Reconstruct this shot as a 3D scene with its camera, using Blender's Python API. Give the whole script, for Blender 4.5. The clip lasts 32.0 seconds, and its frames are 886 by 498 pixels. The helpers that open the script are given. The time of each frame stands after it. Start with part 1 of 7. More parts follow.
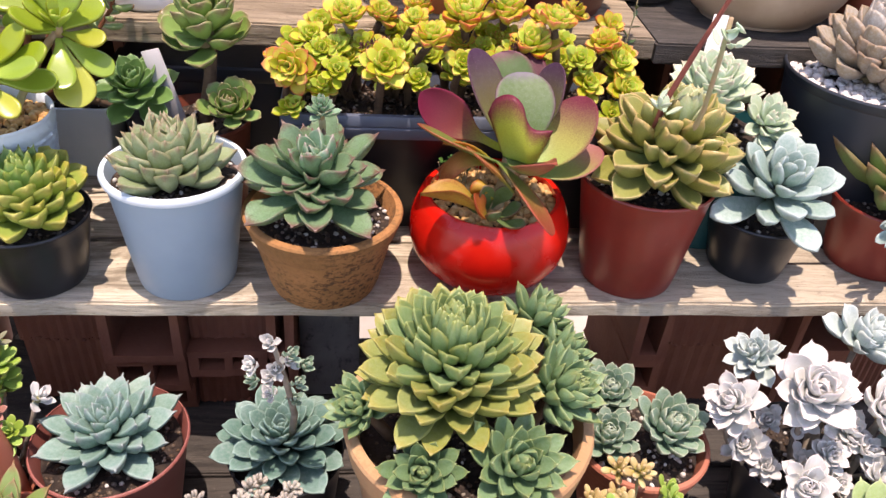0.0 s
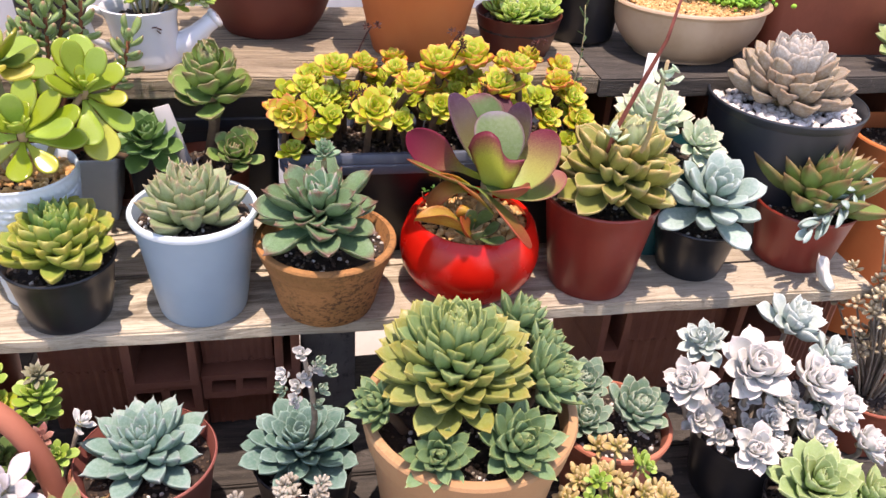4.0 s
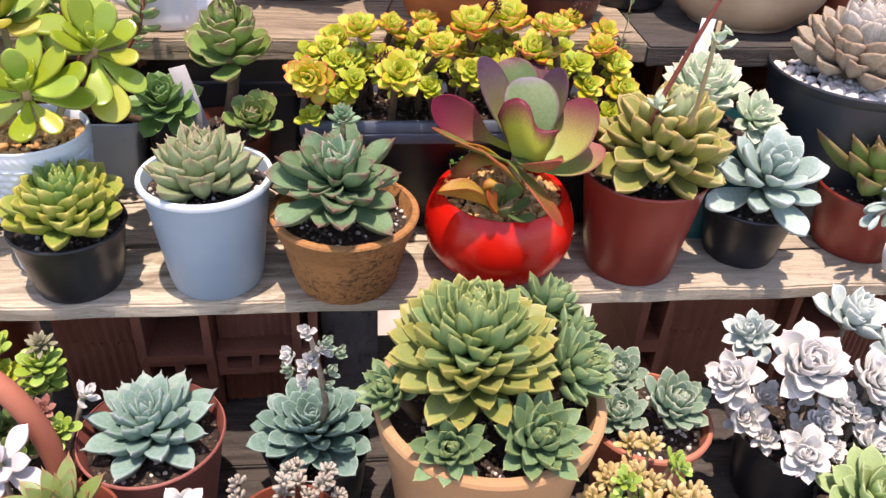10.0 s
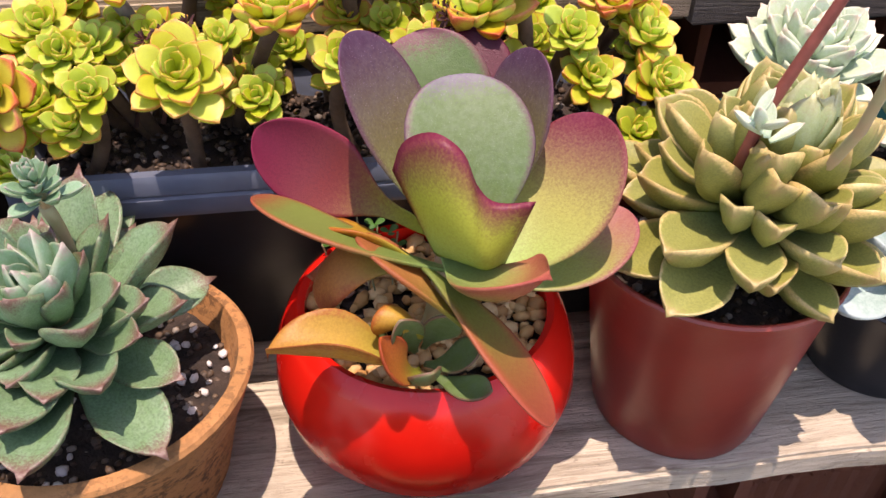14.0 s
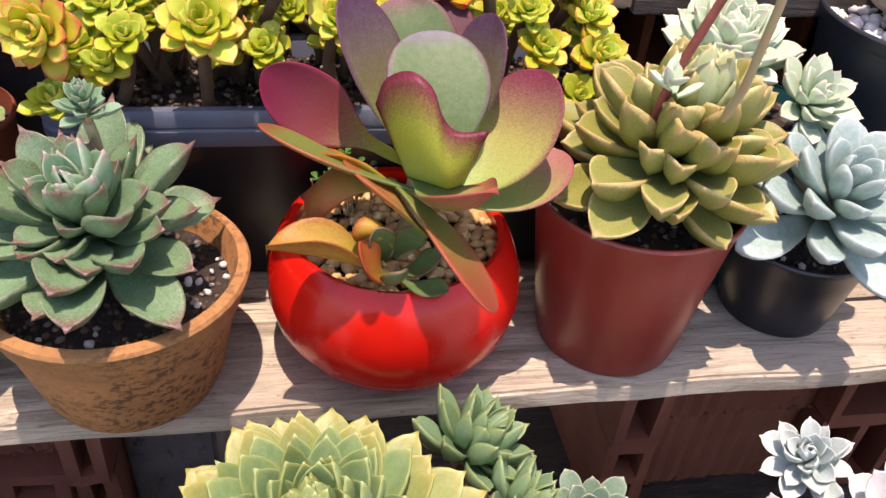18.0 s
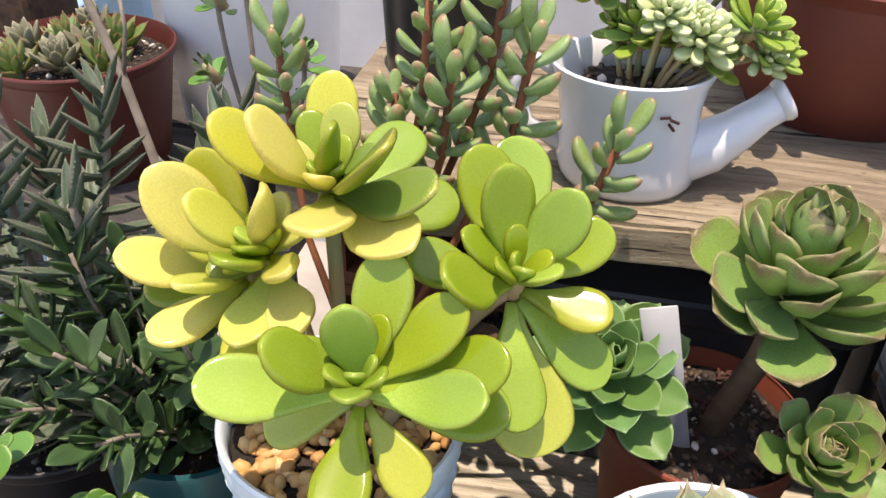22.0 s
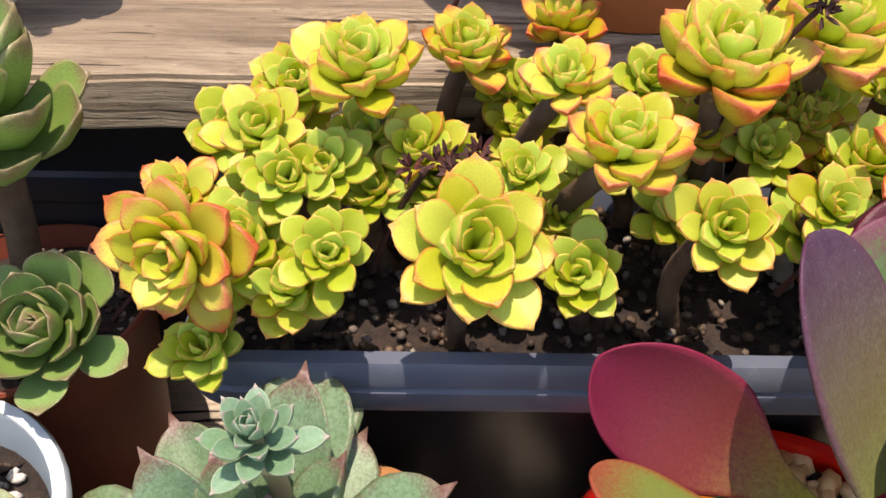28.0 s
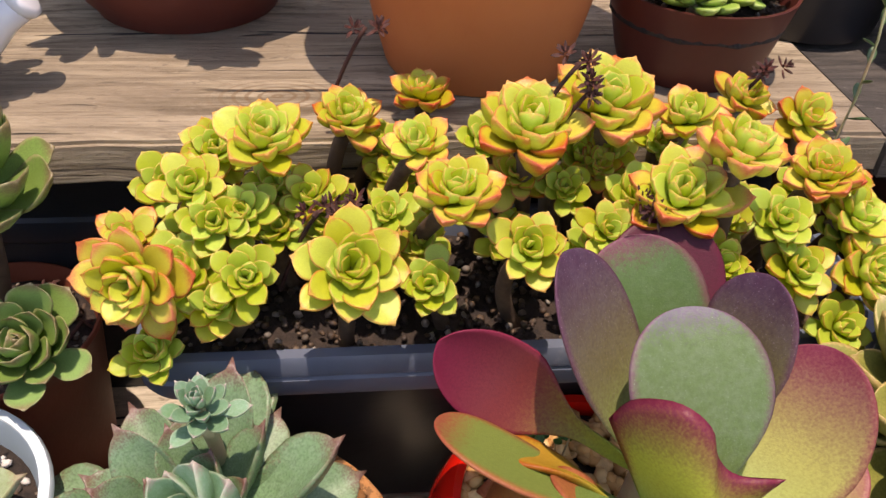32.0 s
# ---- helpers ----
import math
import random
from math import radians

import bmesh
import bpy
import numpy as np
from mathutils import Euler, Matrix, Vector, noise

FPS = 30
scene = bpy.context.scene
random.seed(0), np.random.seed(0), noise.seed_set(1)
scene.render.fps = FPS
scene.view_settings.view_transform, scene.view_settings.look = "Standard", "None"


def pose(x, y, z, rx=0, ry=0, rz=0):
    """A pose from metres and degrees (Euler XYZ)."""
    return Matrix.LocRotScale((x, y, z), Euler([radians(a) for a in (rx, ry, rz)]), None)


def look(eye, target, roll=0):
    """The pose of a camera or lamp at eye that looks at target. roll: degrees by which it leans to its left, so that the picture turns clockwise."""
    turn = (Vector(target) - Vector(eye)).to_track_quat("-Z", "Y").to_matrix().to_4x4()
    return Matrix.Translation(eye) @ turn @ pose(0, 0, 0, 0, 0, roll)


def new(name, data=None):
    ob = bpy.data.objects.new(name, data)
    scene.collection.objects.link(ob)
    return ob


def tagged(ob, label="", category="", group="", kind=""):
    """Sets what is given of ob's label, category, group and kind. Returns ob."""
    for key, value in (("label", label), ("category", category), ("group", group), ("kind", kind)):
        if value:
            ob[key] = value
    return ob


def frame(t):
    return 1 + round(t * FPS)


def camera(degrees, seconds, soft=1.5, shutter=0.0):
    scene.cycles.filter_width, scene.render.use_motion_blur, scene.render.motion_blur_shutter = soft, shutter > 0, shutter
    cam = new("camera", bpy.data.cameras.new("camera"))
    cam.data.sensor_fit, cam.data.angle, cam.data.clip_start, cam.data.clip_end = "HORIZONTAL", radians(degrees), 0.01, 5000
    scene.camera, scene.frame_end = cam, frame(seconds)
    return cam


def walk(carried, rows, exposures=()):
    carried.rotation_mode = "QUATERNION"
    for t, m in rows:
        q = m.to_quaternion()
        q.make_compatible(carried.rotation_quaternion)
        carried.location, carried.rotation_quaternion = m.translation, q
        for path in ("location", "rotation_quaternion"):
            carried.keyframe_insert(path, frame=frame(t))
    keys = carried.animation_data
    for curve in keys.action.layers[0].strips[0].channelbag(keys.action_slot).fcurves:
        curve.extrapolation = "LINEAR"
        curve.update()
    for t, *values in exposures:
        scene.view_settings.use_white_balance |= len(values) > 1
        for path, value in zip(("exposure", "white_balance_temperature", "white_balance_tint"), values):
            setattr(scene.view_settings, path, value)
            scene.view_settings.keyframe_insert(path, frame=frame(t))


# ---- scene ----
cam = camera(57.0, 32.0, soft=1.5)
PATH = [
    (0, (0.0101, -0.5937, 1.2860), (0.2162, 1.0262, 0.1320), 4.70),
    (0.5, (0.0158, -0.6277, 1.2950), (0.2267, 0.9977, 0.1480), 4.40),
    (1, (0.0192, -0.6645, 1.3100), (0.2190, 0.9694, 0.1740), 4.00),
    (1.5, (0.0037, -0.6675, 1.3140), (0.2049, 0.9692, 0.1820), 3.60),
    (2, (-0.0276, -0.6675, 1.3210), (0.1992, 0.9719, 0.1990), 3.30),
    (2.5, (-0.0540, -0.6611, 1.3240), (0.2453, 0.9781, 0.2170), 3.70),
    (3, (-0.0659, -0.6677, 1.3300), (0.2845, 0.9691, 0.2350), 3.80),
    (3.5, (-0.0702, -0.6853, 1.3350), (0.3096, 0.9528, 0.2520), 4.00),
    (5.5, (0.0125, -0.6616, 1.3340), (0.2543, 0.9931, 0.2370), 4.60),
    (6, (0.0058, -0.6587, 1.3340), (0.2285, 0.9964, 0.2330), 4.20),
    (6.5, (0.0033, -0.6392, 1.3330), (0.2210, 1.0165, 0.2320), 3.80),
    (7, (0.0010, -0.6016, 1.2940), (0.2171, 1.0493, 0.1850), 3.20),
    (7.5, (-0.0047, -0.5757, 1.2710), (0.2206, 1.0609, 0.1440), 3.10),
    (8, (-0.0069, -0.5764, 1.2640), (0.2286, 1.0519, 0.1270), 3.10),
    (8.5, (0.0012, -0.5845, 1.2650), (0.2370, 1.0387, 0.1220), 3.00),
    (9, (-0.0054, -0.6048, 1.2720), (0.2318, 1.0141, 0.1220), 3.10),
    (9.5, (-0.0119, -0.6242, 1.2880), (0.2218, 0.9993, 0.1430), 3.10),
    (10, (-0.0192, -0.6414, 1.3030), (0.2106, 0.9906, 0.1700), 3.30),
    (10.5, (-0.0155, -0.6600, 1.3040), (0.2151, 0.9780, 0.1790), 3.20),
    (11, (0.0437, -0.6696, 1.3130), (0.2639, 0.9737, 0.1950), 3.10),
    (11.5, (0.0944, -0.6206, 1.2970), (0.2945, 1.0233, 0.1760), 3.00),
    (12, (0.0999, -0.5064, 1.2750), (0.2928, 1.1283, 0.1390), 2.80),
    (12.5, (0.0925, -0.3905, 1.2340), (0.2989, 1.2394, 0.0930), 2.10),
    (13, (0.0887, -0.3023, 1.1900), (0.3202, 1.2952, 0.0100), 1.90),
    (13.5, (0.0931, -0.2596, 1.1620), (0.3415, 1.3126, -0.0490), 1.50),
    (15.5, (0.0899, -0.2299, 1.1550), (0.3957, 1.3027, -0.0920), 2.00),
    (16, (0.0966, -0.2086, 1.1630), (0.4212, 1.3287, -0.0750), 2.30),
    (16.5, (0.0926, -0.1930, 1.1610), (0.4226, 1.3476, -0.0720), 2.20),
    (17, (0.0857, -0.2233, 1.1590), (0.4209, 1.3186, -0.0700), 2.40),
    (17.5, (0.0791, -0.2830, 1.1700), (0.4204, 1.2592, -0.0560), 4.30),
    (18, (0.0799, -0.3315, 1.1720), (0.4181, 1.2252, -0.0380), 5.30),
    (18.5, (0.0743, -0.3600, 1.1660), (0.3745, 1.1995, -0.0490), 5.90),
    (19, (0.0557, -0.4030, 1.1680), (0.2956, 1.1582, -0.0590), 6.60),
    (19.5, (0.0121, -0.4599, 1.2030), (-0.0398, 1.1134, -0.0300), 5.20),
    (20, (-0.0266, -0.4630, 1.2420), (-0.3092, 1.1509, 0.0960), 2.50),
    (20.5, (-0.1052, -0.3683, 1.2640), (-0.3966, 1.2951, 0.1930), 2.30),
    (21, (-0.1672, -0.2535, 1.2460), (-0.4823, 1.4059, 0.1740), 2.00),
    (21.5, (-0.2125, -0.1822, 1.2230), (-0.5386, 1.4625, 0.1340), 1.80),
    (22, (-0.2259, -0.1532, 1.2060), (-0.5375, 1.4704, 0.0810), 1.70),
    (22.5, (-0.2263, -0.1562, 1.2020), (-0.5337, 1.4689, 0.0770), 1.20),
    (23, (-0.2245, -0.1655, 1.2030), (-0.5161, 1.4646, 0.0810), 0.90),
    (23.5, (-0.2064, -0.1819, 1.2100), (-0.4618, 1.4476, 0.0790), 0.80),
    (24, (-0.1951, -0.2036, 1.2150), (-0.4235, 1.4165, 0.0650), 0.60),
    (24.5, (-0.1643, -0.2549, 1.2210), (-0.3807, 1.3566, 0.0560), 0.40),
    (25, (-0.0800, -0.3050, 1.2290), (-0.2875, 1.2973, 0.0500), 0.40),
    (25.5, (0.0361, -0.3743, 1.2380), (-0.2005, 1.2519, 0.0990), 0.20),
    (26, (0.0565, -0.2942, 1.2280), (-0.1245, 1.3420, 0.0920), -0.00),
    (26.5, (0.0442, -0.1616, 1.1840), (-0.0843, 1.4750, 0.0400), 0.10),
    (28.5, (0.0209, -0.0774, 1.1380), (0.0584, 1.4509, -0.1515), 1.09),
    (29, (0.0189, -0.0853, 1.1504), (0.0899, 1.4458, -0.1343), 1.57),
    (29.5, (0.0266, -0.0826, 1.1592), (0.1285, 1.4539, -0.1170), 1.70),
    (30, (0.0370, -0.0774, 1.1710), (0.1698, 1.4694, -0.0899), 1.79),
    (30.5, (0.0468, -0.0786, 1.1808), (0.2085, 1.4784, -0.0640), 1.74),
    (31, (0.0481, -0.0912, 1.1864), (0.2346, 1.4676, -0.0527), 2.02),
    (31.5, (0.0490, -0.1264, 1.1910), (0.2543, 1.4318, -0.0459), 2.63),
    (32, (0.0351, -0.1508, 1.1995), (0.2360, 1.4098, -0.0351), 2.97),
]
walk(cam, [(t, look(eye, target, roll)) for t, eye, target, roll in PATH], [(0.0, 1.2, 7450, 29), (11.5, 1.2, 7450, 29), (13.0, 1.28, 7450, 32), (19.1, 1.25, 7450, 32), (20.2, 1.22, 7500, 24), (23.5, 1.08, 7500, 20), (25.0, 1.15, 7500, 20), (27.0, 1.2, 7500, 24), (28.9, 1.05, 7500, 24), (30.0, 0.84, 7600, 26), (32.0, 0.98, 7700, 26)])

# ---- light ----
SUN_EL, SUN_AZ = 83.5, 258.0   # degrees; azimuth of the sun's place, counter-clockwise from +x
world = bpy.data.worlds.new("world")
scene.world = world
world.use_nodes = True
sky = world.node_tree.nodes.new("ShaderNodeTexSky")
sky.sky_type = "NISHITA"
sky.sun_disc = False
sky.sun_elevation, sky.sun_rotation = radians(SUN_EL), radians(90 - SUN_AZ)
world.node_tree.links.new(sky.outputs[0], world.node_tree.nodes["Background"].inputs[0])
world.node_tree.nodes["Background"].inputs[1].default_value = 0.15
sun_data = bpy.data.lights.new("sun", "SUN")
sun_data.energy, sun_data.angle, sun_data.color = 2.7, radians(0.53), (1.0, 0.94, 0.85)
sun = new("sun", sun_data)
_d = Vector((math.cos(radians(SUN_EL)) * math.cos(radians(SUN_AZ)), math.cos(radians(SUN_EL)) * math.sin(radians(SUN_AZ)), math.sin(radians(SUN_EL))))
sun.matrix_world = look(_d * 6, (0, 0, 0))


# ---- materials ----
def lin(c):
    return tuple(x / 12.92 if x <= 0.04045 else ((x + 0.055) / 1.055) ** 2.4 for x in c)


def rgb(h):
    return (*lin([int(h[i:i + 2], 16) / 255 for i in (0, 2, 4)]), 1.0)


class Nodes:
    def __init__(self, name):
        self.m = bpy.data.materials.new(name)
        self.m.use_nodes = True
        self.t = self.m.node_tree
        self.bsdf = self.t.nodes["Principled BSDF"]
        self.out = self.t.nodes["Material Output"]

    def put(self, sock, v):
        if isinstance(v, bpy.types.NodeSocket):
            self.t.links.new(v, sock)
        else:
            sock.default_value = v

    def node(self, kind, ins=(), operation=None, interpolation_type=None, data_type=None, blend_type=None):
        n = self.t.nodes.new(kind)
        if operation:
            n.operation = operation
        if interpolation_type:
            n.interpolation_type = interpolation_type
        if data_type:
            n.data_type = data_type
        if blend_type:
            n.blend_type = blend_type
        for k, v in dict(ins).items():
            self.put(n.inputs[k], v)
        return n

    def math(self, op, a, b=0.0, c=0.0):
        return self.node("ShaderNodeMath", {0: a, 1: b, 2: c}, operation=op).outputs[0]

    def rng(self, v, a, b, c=0.0, d=1.0):
        return self.node("ShaderNodeMapRange", {0: v, 1: a, 2: b, 3: c, 4: d}, interpolation_type="SMOOTHSTEP").outputs[0]

    def mix(self, f, a, b, kind="MIX"):
        n = self.node("ShaderNodeMix", {0: f}, data_type="RGBA", blend_type=kind)
        self.put(n.inputs[6], a)
        self.put(n.inputs[7], b)
        return n.outputs[2]

    def noise(self, scale, detail=4.0, vec=None, rough=0.55):
        n = self.node("ShaderNodeTexNoise", {"Scale": scale, "Detail": detail, "Roughness": rough})
        if vec is not None:
            self.t.links.new(vec, n.inputs["Vector"])
        return n.outputs[0]

    def coords(self, scale=(1, 1, 1), which="Object"):
        c = self.node("ShaderNodeTexCoord").outputs[which]
        return self.node("ShaderNodeMapping", {"Vector": c, "Scale": scale}).outputs[0]

    def bump(self, h, strength=0.3, dist=0.002):
        self.put(self.bsdf.inputs["Normal"], self.node("ShaderNodeBump", {"Height": h, "Strength": strength, "Distance": dist}).outputs[0])

    def rand(self):
        return self.node("ShaderNodeObjectInfo").outputs["Random"]

    def set(self, **kw):
        for k, v in kw.items():
            self.put(self.bsdf.inputs[k.replace("_", " ")], v)
        return self.m


def leaf_mat(name, base, tip, edge, tip0=0.75, edge0=0.8, rough=0.45, inner=None, bloom=0.0, spots=None, through_=0.14, vary=0.25, edge_amt=0.8, rag=0.18, streak=None, unit=1.0, grain=0.14, mottle=0.16, spec=0.5):
    """A succulent's leaf: base colour, tip and margin tints along the leaf's own axes, a waxy bloom, spots; unit: noise periods per metre over those of a unit leaf."""
    n = Nodes(name)
    uv = n.node("ShaderNodeSeparateXYZ", {0: n.node("ShaderNodeTexCoord").outputs["UV"]})
    u, v = uv.outputs[0], uv.outputs[1]
    nz = n.noise(55.0, 4.0, n.coords((unit, unit, unit)))
    e = n.math("MULTIPLY", n.math("ABSOLUTE", n.math("SUBTRACT", u, 0.5)), 2.0)
    e = n.math("ADD", e, n.math("MULTIPLY", n.math("SUBTRACT", n.noise(26.0, 4.0, n.coords((unit, unit, unit)), 0.7) if rag > 0.2 else nz, 0.5), rag))
    vv = n.math("ADD", v, n.math("MULTIPLY", n.math("SUBTRACT", nz, 0.5), 0.22))
    col = n.mix(n.rng(vv, 0.05, 0.6), rgb(inner or base), rgb(base))
    if streak:
        # a streak of the other colour along the leaf, uneven from leaf to leaf
        sn = n.noise(2.4, 3.0, n.node("ShaderNodeVectorMath", {0: n.coords((0.6, 2.0, 1.0)), 1: n.node("ShaderNodeCombineXYZ", {0: n.math("MULTIPLY", n.rand(), 40.0)}).outputs[0]}, operation="ADD").outputs[0])
        col = n.mix(n.rng(sn, 0.48, 0.58, 0.0, 0.85), col, rgb(streak))
    col = n.mix(n.rng(vv, tip0, 1.02), col, rgb(tip))
    # the margin tint fades away towards the leaf's foot
    em = n.math("MULTIPLY", n.rng(e, edge0 - 0.12, 1.02), n.rng(v, 0.15, 0.6, 0.0, edge_amt))
    col = n.mix(em, col, rgb(edge))
    if spots:
        sp = n.rng(n.noise(150.0, 2.0, n.coords((unit, unit, unit))), 0.69, 0.74)
        col = n.mix(n.math("MULTIPLY", sp, 0.8), col, rgb(spots))
    if bloom:
        bl = n.rng(n.noise(16.0, 3.0, n.coords((unit, unit, unit))), 0.3, 0.75, 0.0, bloom)
        col = n.mix(bl, col, rgb("d5dde0"))
    r = n.rand()
    hsv = n.node("ShaderNodeHueSaturation", {"Hue": n.math("MULTIPLY_ADD", r, 0.02, 0.49), "Saturation": n.math("MULTIPLY_ADD", r, -0.14, 1.05),
                                             "Value": n.math("MULTIPLY_ADD", r, vary, 1.12 - vary / 2), "Color": n.mix(n.rng(nz, 0.3, 0.75), col, n.mix(mottle, col, rgb("1c2212")))})
    n.set(Base_Color=hsv.outputs[0], Roughness=n.math("MULTIPLY_ADD", nz, 0.2, rough - 0.1))
    n.bsdf.inputs["Specular IOR Level"].default_value = spec
    n.bump(n.noise(240.0 if unit == 1.0 else 90.0, 3.0, n.coords((unit, unit, unit))), grain, 0.001)
    if through_:
        tr = n.node("ShaderNodeBsdfTranslucent", {"Color": hsv.outputs[0]})
        mx = n.node("ShaderNodeMixShader", {0: through_})
        n.t.links.new(n.bsdf.outputs[0], mx.inputs[1])
        n.t.links.new(tr.outputs[0], mx.inputs[2])
        n.t.links.new(mx.outputs[0], n.out.inputs[0])
    return n.m


def plain_mat(name, a, b, scale=14.0, rough=0.5, bump=0.15, fine=160.0, metal=0.0, spec=0.5, dirt=None, dirt_lo=0.6, stretch=(1, 1, 1), amt=1.0, coat=0.0, speck=None):
    n = Nodes(name)
    vec = n.coords(stretch)
    nz = n.noise(scale, 5.0, vec)
    fz = n.noise(fine, 3.0, n.coords())
    col = n.mix(n.rng(nz, 0.3, 0.7, 0.0, amt), rgb(a), rgb(b))
    if dirt:
        col = n.mix(n.rng(n.noise(scale * 2.7, 6.0, n.coords((1, 1, 0.8)), 0.7), dirt_lo, dirt_lo + 0.16, 0.0, 0.85), col, rgb(dirt))
    if speck:
        sp = n.rng(n.noise(150.0, 5.0, n.coords((1, 1, 1.5)), 0.75), 0.49, 0.57)
        col = n.mix(n.math("MULTIPLY", sp, n.rng(n.noise(9.0, 4.0, n.coords()), 0.4, 0.62, 0.15, 0.85)), col, rgb(speck))
    n.set(Base_Color=col, Roughness=n.math("MULTIPLY_ADD", nz, 0.22, rough - 0.11), Metallic=metal)
    n.bsdf.inputs["Specular IOR Level"].default_value = spec
    n.bsdf.inputs["Coat Weight"].default_value = coat
    n.bump(fz, bump, 0.0015)
    return n.m


def wood_mat(name, dark, light, grey, sx=2.2, sy=70.0, knot=None):
    """Weathered timber: long wavering grain, raised fibres, checks along the grain, stains and bleached patches."""
    n = Nodes(name)
    warp = n.noise(2.2, 4.0, n.coords((1.0, 3.0, 3.0)))
    off = n.node("ShaderNodeCombineXYZ", {1: n.math("MULTIPLY", warp, 9.0), 2: n.math("MULTIPLY", warp, 9.0), 0: n.math("MULTIPLY", n.rand(), 9.0)}).outputs[0]

    def along(kx, ky):
        return n.node("ShaderNodeVectorMath", {0: n.coords((kx, ky, ky)), 1: off}, operation="ADD").outputs[0]
    grain = n.noise(1.0, 6.0, along(sx, sy), 0.7)
    fibre = n.noise(1.0, 5.0, along(sx * 7, sy * 6), 0.75)
    big = n.noise(6.0, 5.0, n.coords((1.0, 1.8, 1.8)), 0.6)
    fleck = n.noise(230.0, 3.0, n.coords((0.5, 1.0, 1.0)), 0.7)
    col = n.mix(n.rng(grain, 0.34, 0.62), rgb(dark), rgb(light))
    col = n.mix(n.rng(big, 0.42, 0.66, 0.0, 0.75), col, rgb(grey))
    col = n.mix(n.rng(fibre, 0.5, 0.66, 0.0, 0.65), col, rgb(dark))
    check = n.rng(n.noise(1.0, 3.0, along(sx * 0.8, sy * 1.7), 0.5), 0.66, 0.69)
    check = n.math("MULTIPLY", check, n.rng(n.noise(5.0, 2.0, n.coords()), 0.42, 0.55))
    col = n.mix(check, col, rgb("241e19"))
    stain = n.rng(n.noise(13.0, 7.0, n.coords((1.0, 2.0, 2.0)), 0.72), 0.54, 0.7, 0.0, 0.6)
    col = n.mix(stain, col, rgb(dark))
    col = n.mix(n.rng(fleck, 0.62, 0.8, 0.0, 0.22), col, rgb("dcd4c6"))
    col = n.mix(n.rng(fleck, 0.4, 0.3, 0.0, 0.45), col, rgb("4a4036"))
    if knot:
        d = n.node("ShaderNodeVectorMath", {0: n.coords((1.0, 1.6, 0.0)), 1: (knot[0], knot[1] * 1.6, 0.0)}, operation="DISTANCE").outputs["Value"]
        d = n.math("ADD", d, n.math("MULTIPLY", n.math("SUBTRACT", big, 0.5), 0.012))
        ring = n.math("SINE", n.math("MULTIPLY", d, 900.0))
        col = n.mix(n.math("MULTIPLY", n.rng(ring, 0.1, 0.9), n.rng(d, 0.05, 0.012, 0.0, 0.6)), col, rgb("6d5335"))
    n.set(Base_Color=col, Roughness=0.85)
    h = n.math("ADD", n.math("ADD", grain, n.math("MULTIPLY", fibre, 0.7)), n.math("MULTIPLY", fleck, 0.3))
    n.bump(n.math("SUBTRACT", h, n.math("MULTIPLY", check, 2.0)), 0.9, 0.003)
    return n.m


M = {}
M["wood_front"] = wood_mat("weathered_board", "827865", "d0c6b0", "aea490", 3.0, 75.0)
M["wood_back"] = wood_mat("pale_board", "665945", "b4a68c", "8a7c68", 2.6, 95.0, (-0.007, 0.25))
# very dark grey timber: lower shelf, side benches, right back board, planter strip
M["wood_low"] = wood_mat("dark_grey_board", "282623", "544f49", "413d38")
M["terracotta"] = plain_mat("aged_terracotta", "b07a48", "92683c", 16.0, 0.85, 0.7, 200.0, dirt="7e5e34", dirt_lo=0.56, speck="4a331d", stretch=(1, 1, 1.6))
M["terra_pale"] = plain_mat("pale_terracotta", "a27c56", "b08e66", 7.0, 0.85, 0.4, 220.0, dirt="97714f", dirt_lo=0.6, speck="a97d58")
M["terra_orange"] = plain_mat("orange_terracotta", "b8622f", "c4743e", 6.0, 0.8, 0.25, 220.0, dirt="8f4a25", dirt_lo=0.66)
M["terra_dusty"] = plain_mat("dusty_terracotta", "ab6a52", "9c5a45", 8.0, 0.75, 0.25, 200.0, dirt="bb8672", dirt_lo=0.62)
M["terra_bowl"] = plain_mat("red_brown_clay", "70352a", "5e2a20", 7.0, 0.55, 0.14, 180.0)
M["terra_dark"] = plain_mat("brown_clay", "8c4630", "743824", 8.0, 0.6, 0.15, 200.0)
M["red_glaze"] = plain_mat("red_glaze", "d42012", "c0180e", 18.0, 0.26, 0.05, 60.0, spec=0.4, coat=0.15)
M["blue_plastic"] = plain_mat("pale_blue_plastic", "96acba", "889eae", 9.0, 0.42, 0.06, 120.0)
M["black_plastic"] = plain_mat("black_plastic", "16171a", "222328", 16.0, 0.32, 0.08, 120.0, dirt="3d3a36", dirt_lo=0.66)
M["brown_plastic"] = plain_mat("red_brown_plastic", "863428", "702820", 10.0, 0.34, 0.08, 120.0, dirt="9a5a4a", dirt_lo=0.62)
M["pink_plastic"] = plain_mat("dull_pink_plastic", "9c5f55", "8a5048", 9.0, 0.5, 0.08, 120.0)
M["dark_brown_plastic"] = plain_mat("dark_brown_plastic", "5f2c22", "4c2119", 10.0, 0.42, 0.08, 120.0)
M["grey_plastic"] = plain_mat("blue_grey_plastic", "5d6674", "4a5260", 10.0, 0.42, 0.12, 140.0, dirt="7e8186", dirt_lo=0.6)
M["dark_grey_plastic"] = plain_mat("dark_grey_plastic", "2c3138", "22272d", 9.0, 0.4, 0.08, 140.0)
M["white_glaze"] = plain_mat("white_glaze", "dcdfe2", "cfd3d8", 9.0, 0.18, 0.04, 60.0, coat=0.4, dirt="9a968c", dirt_lo=0.72)
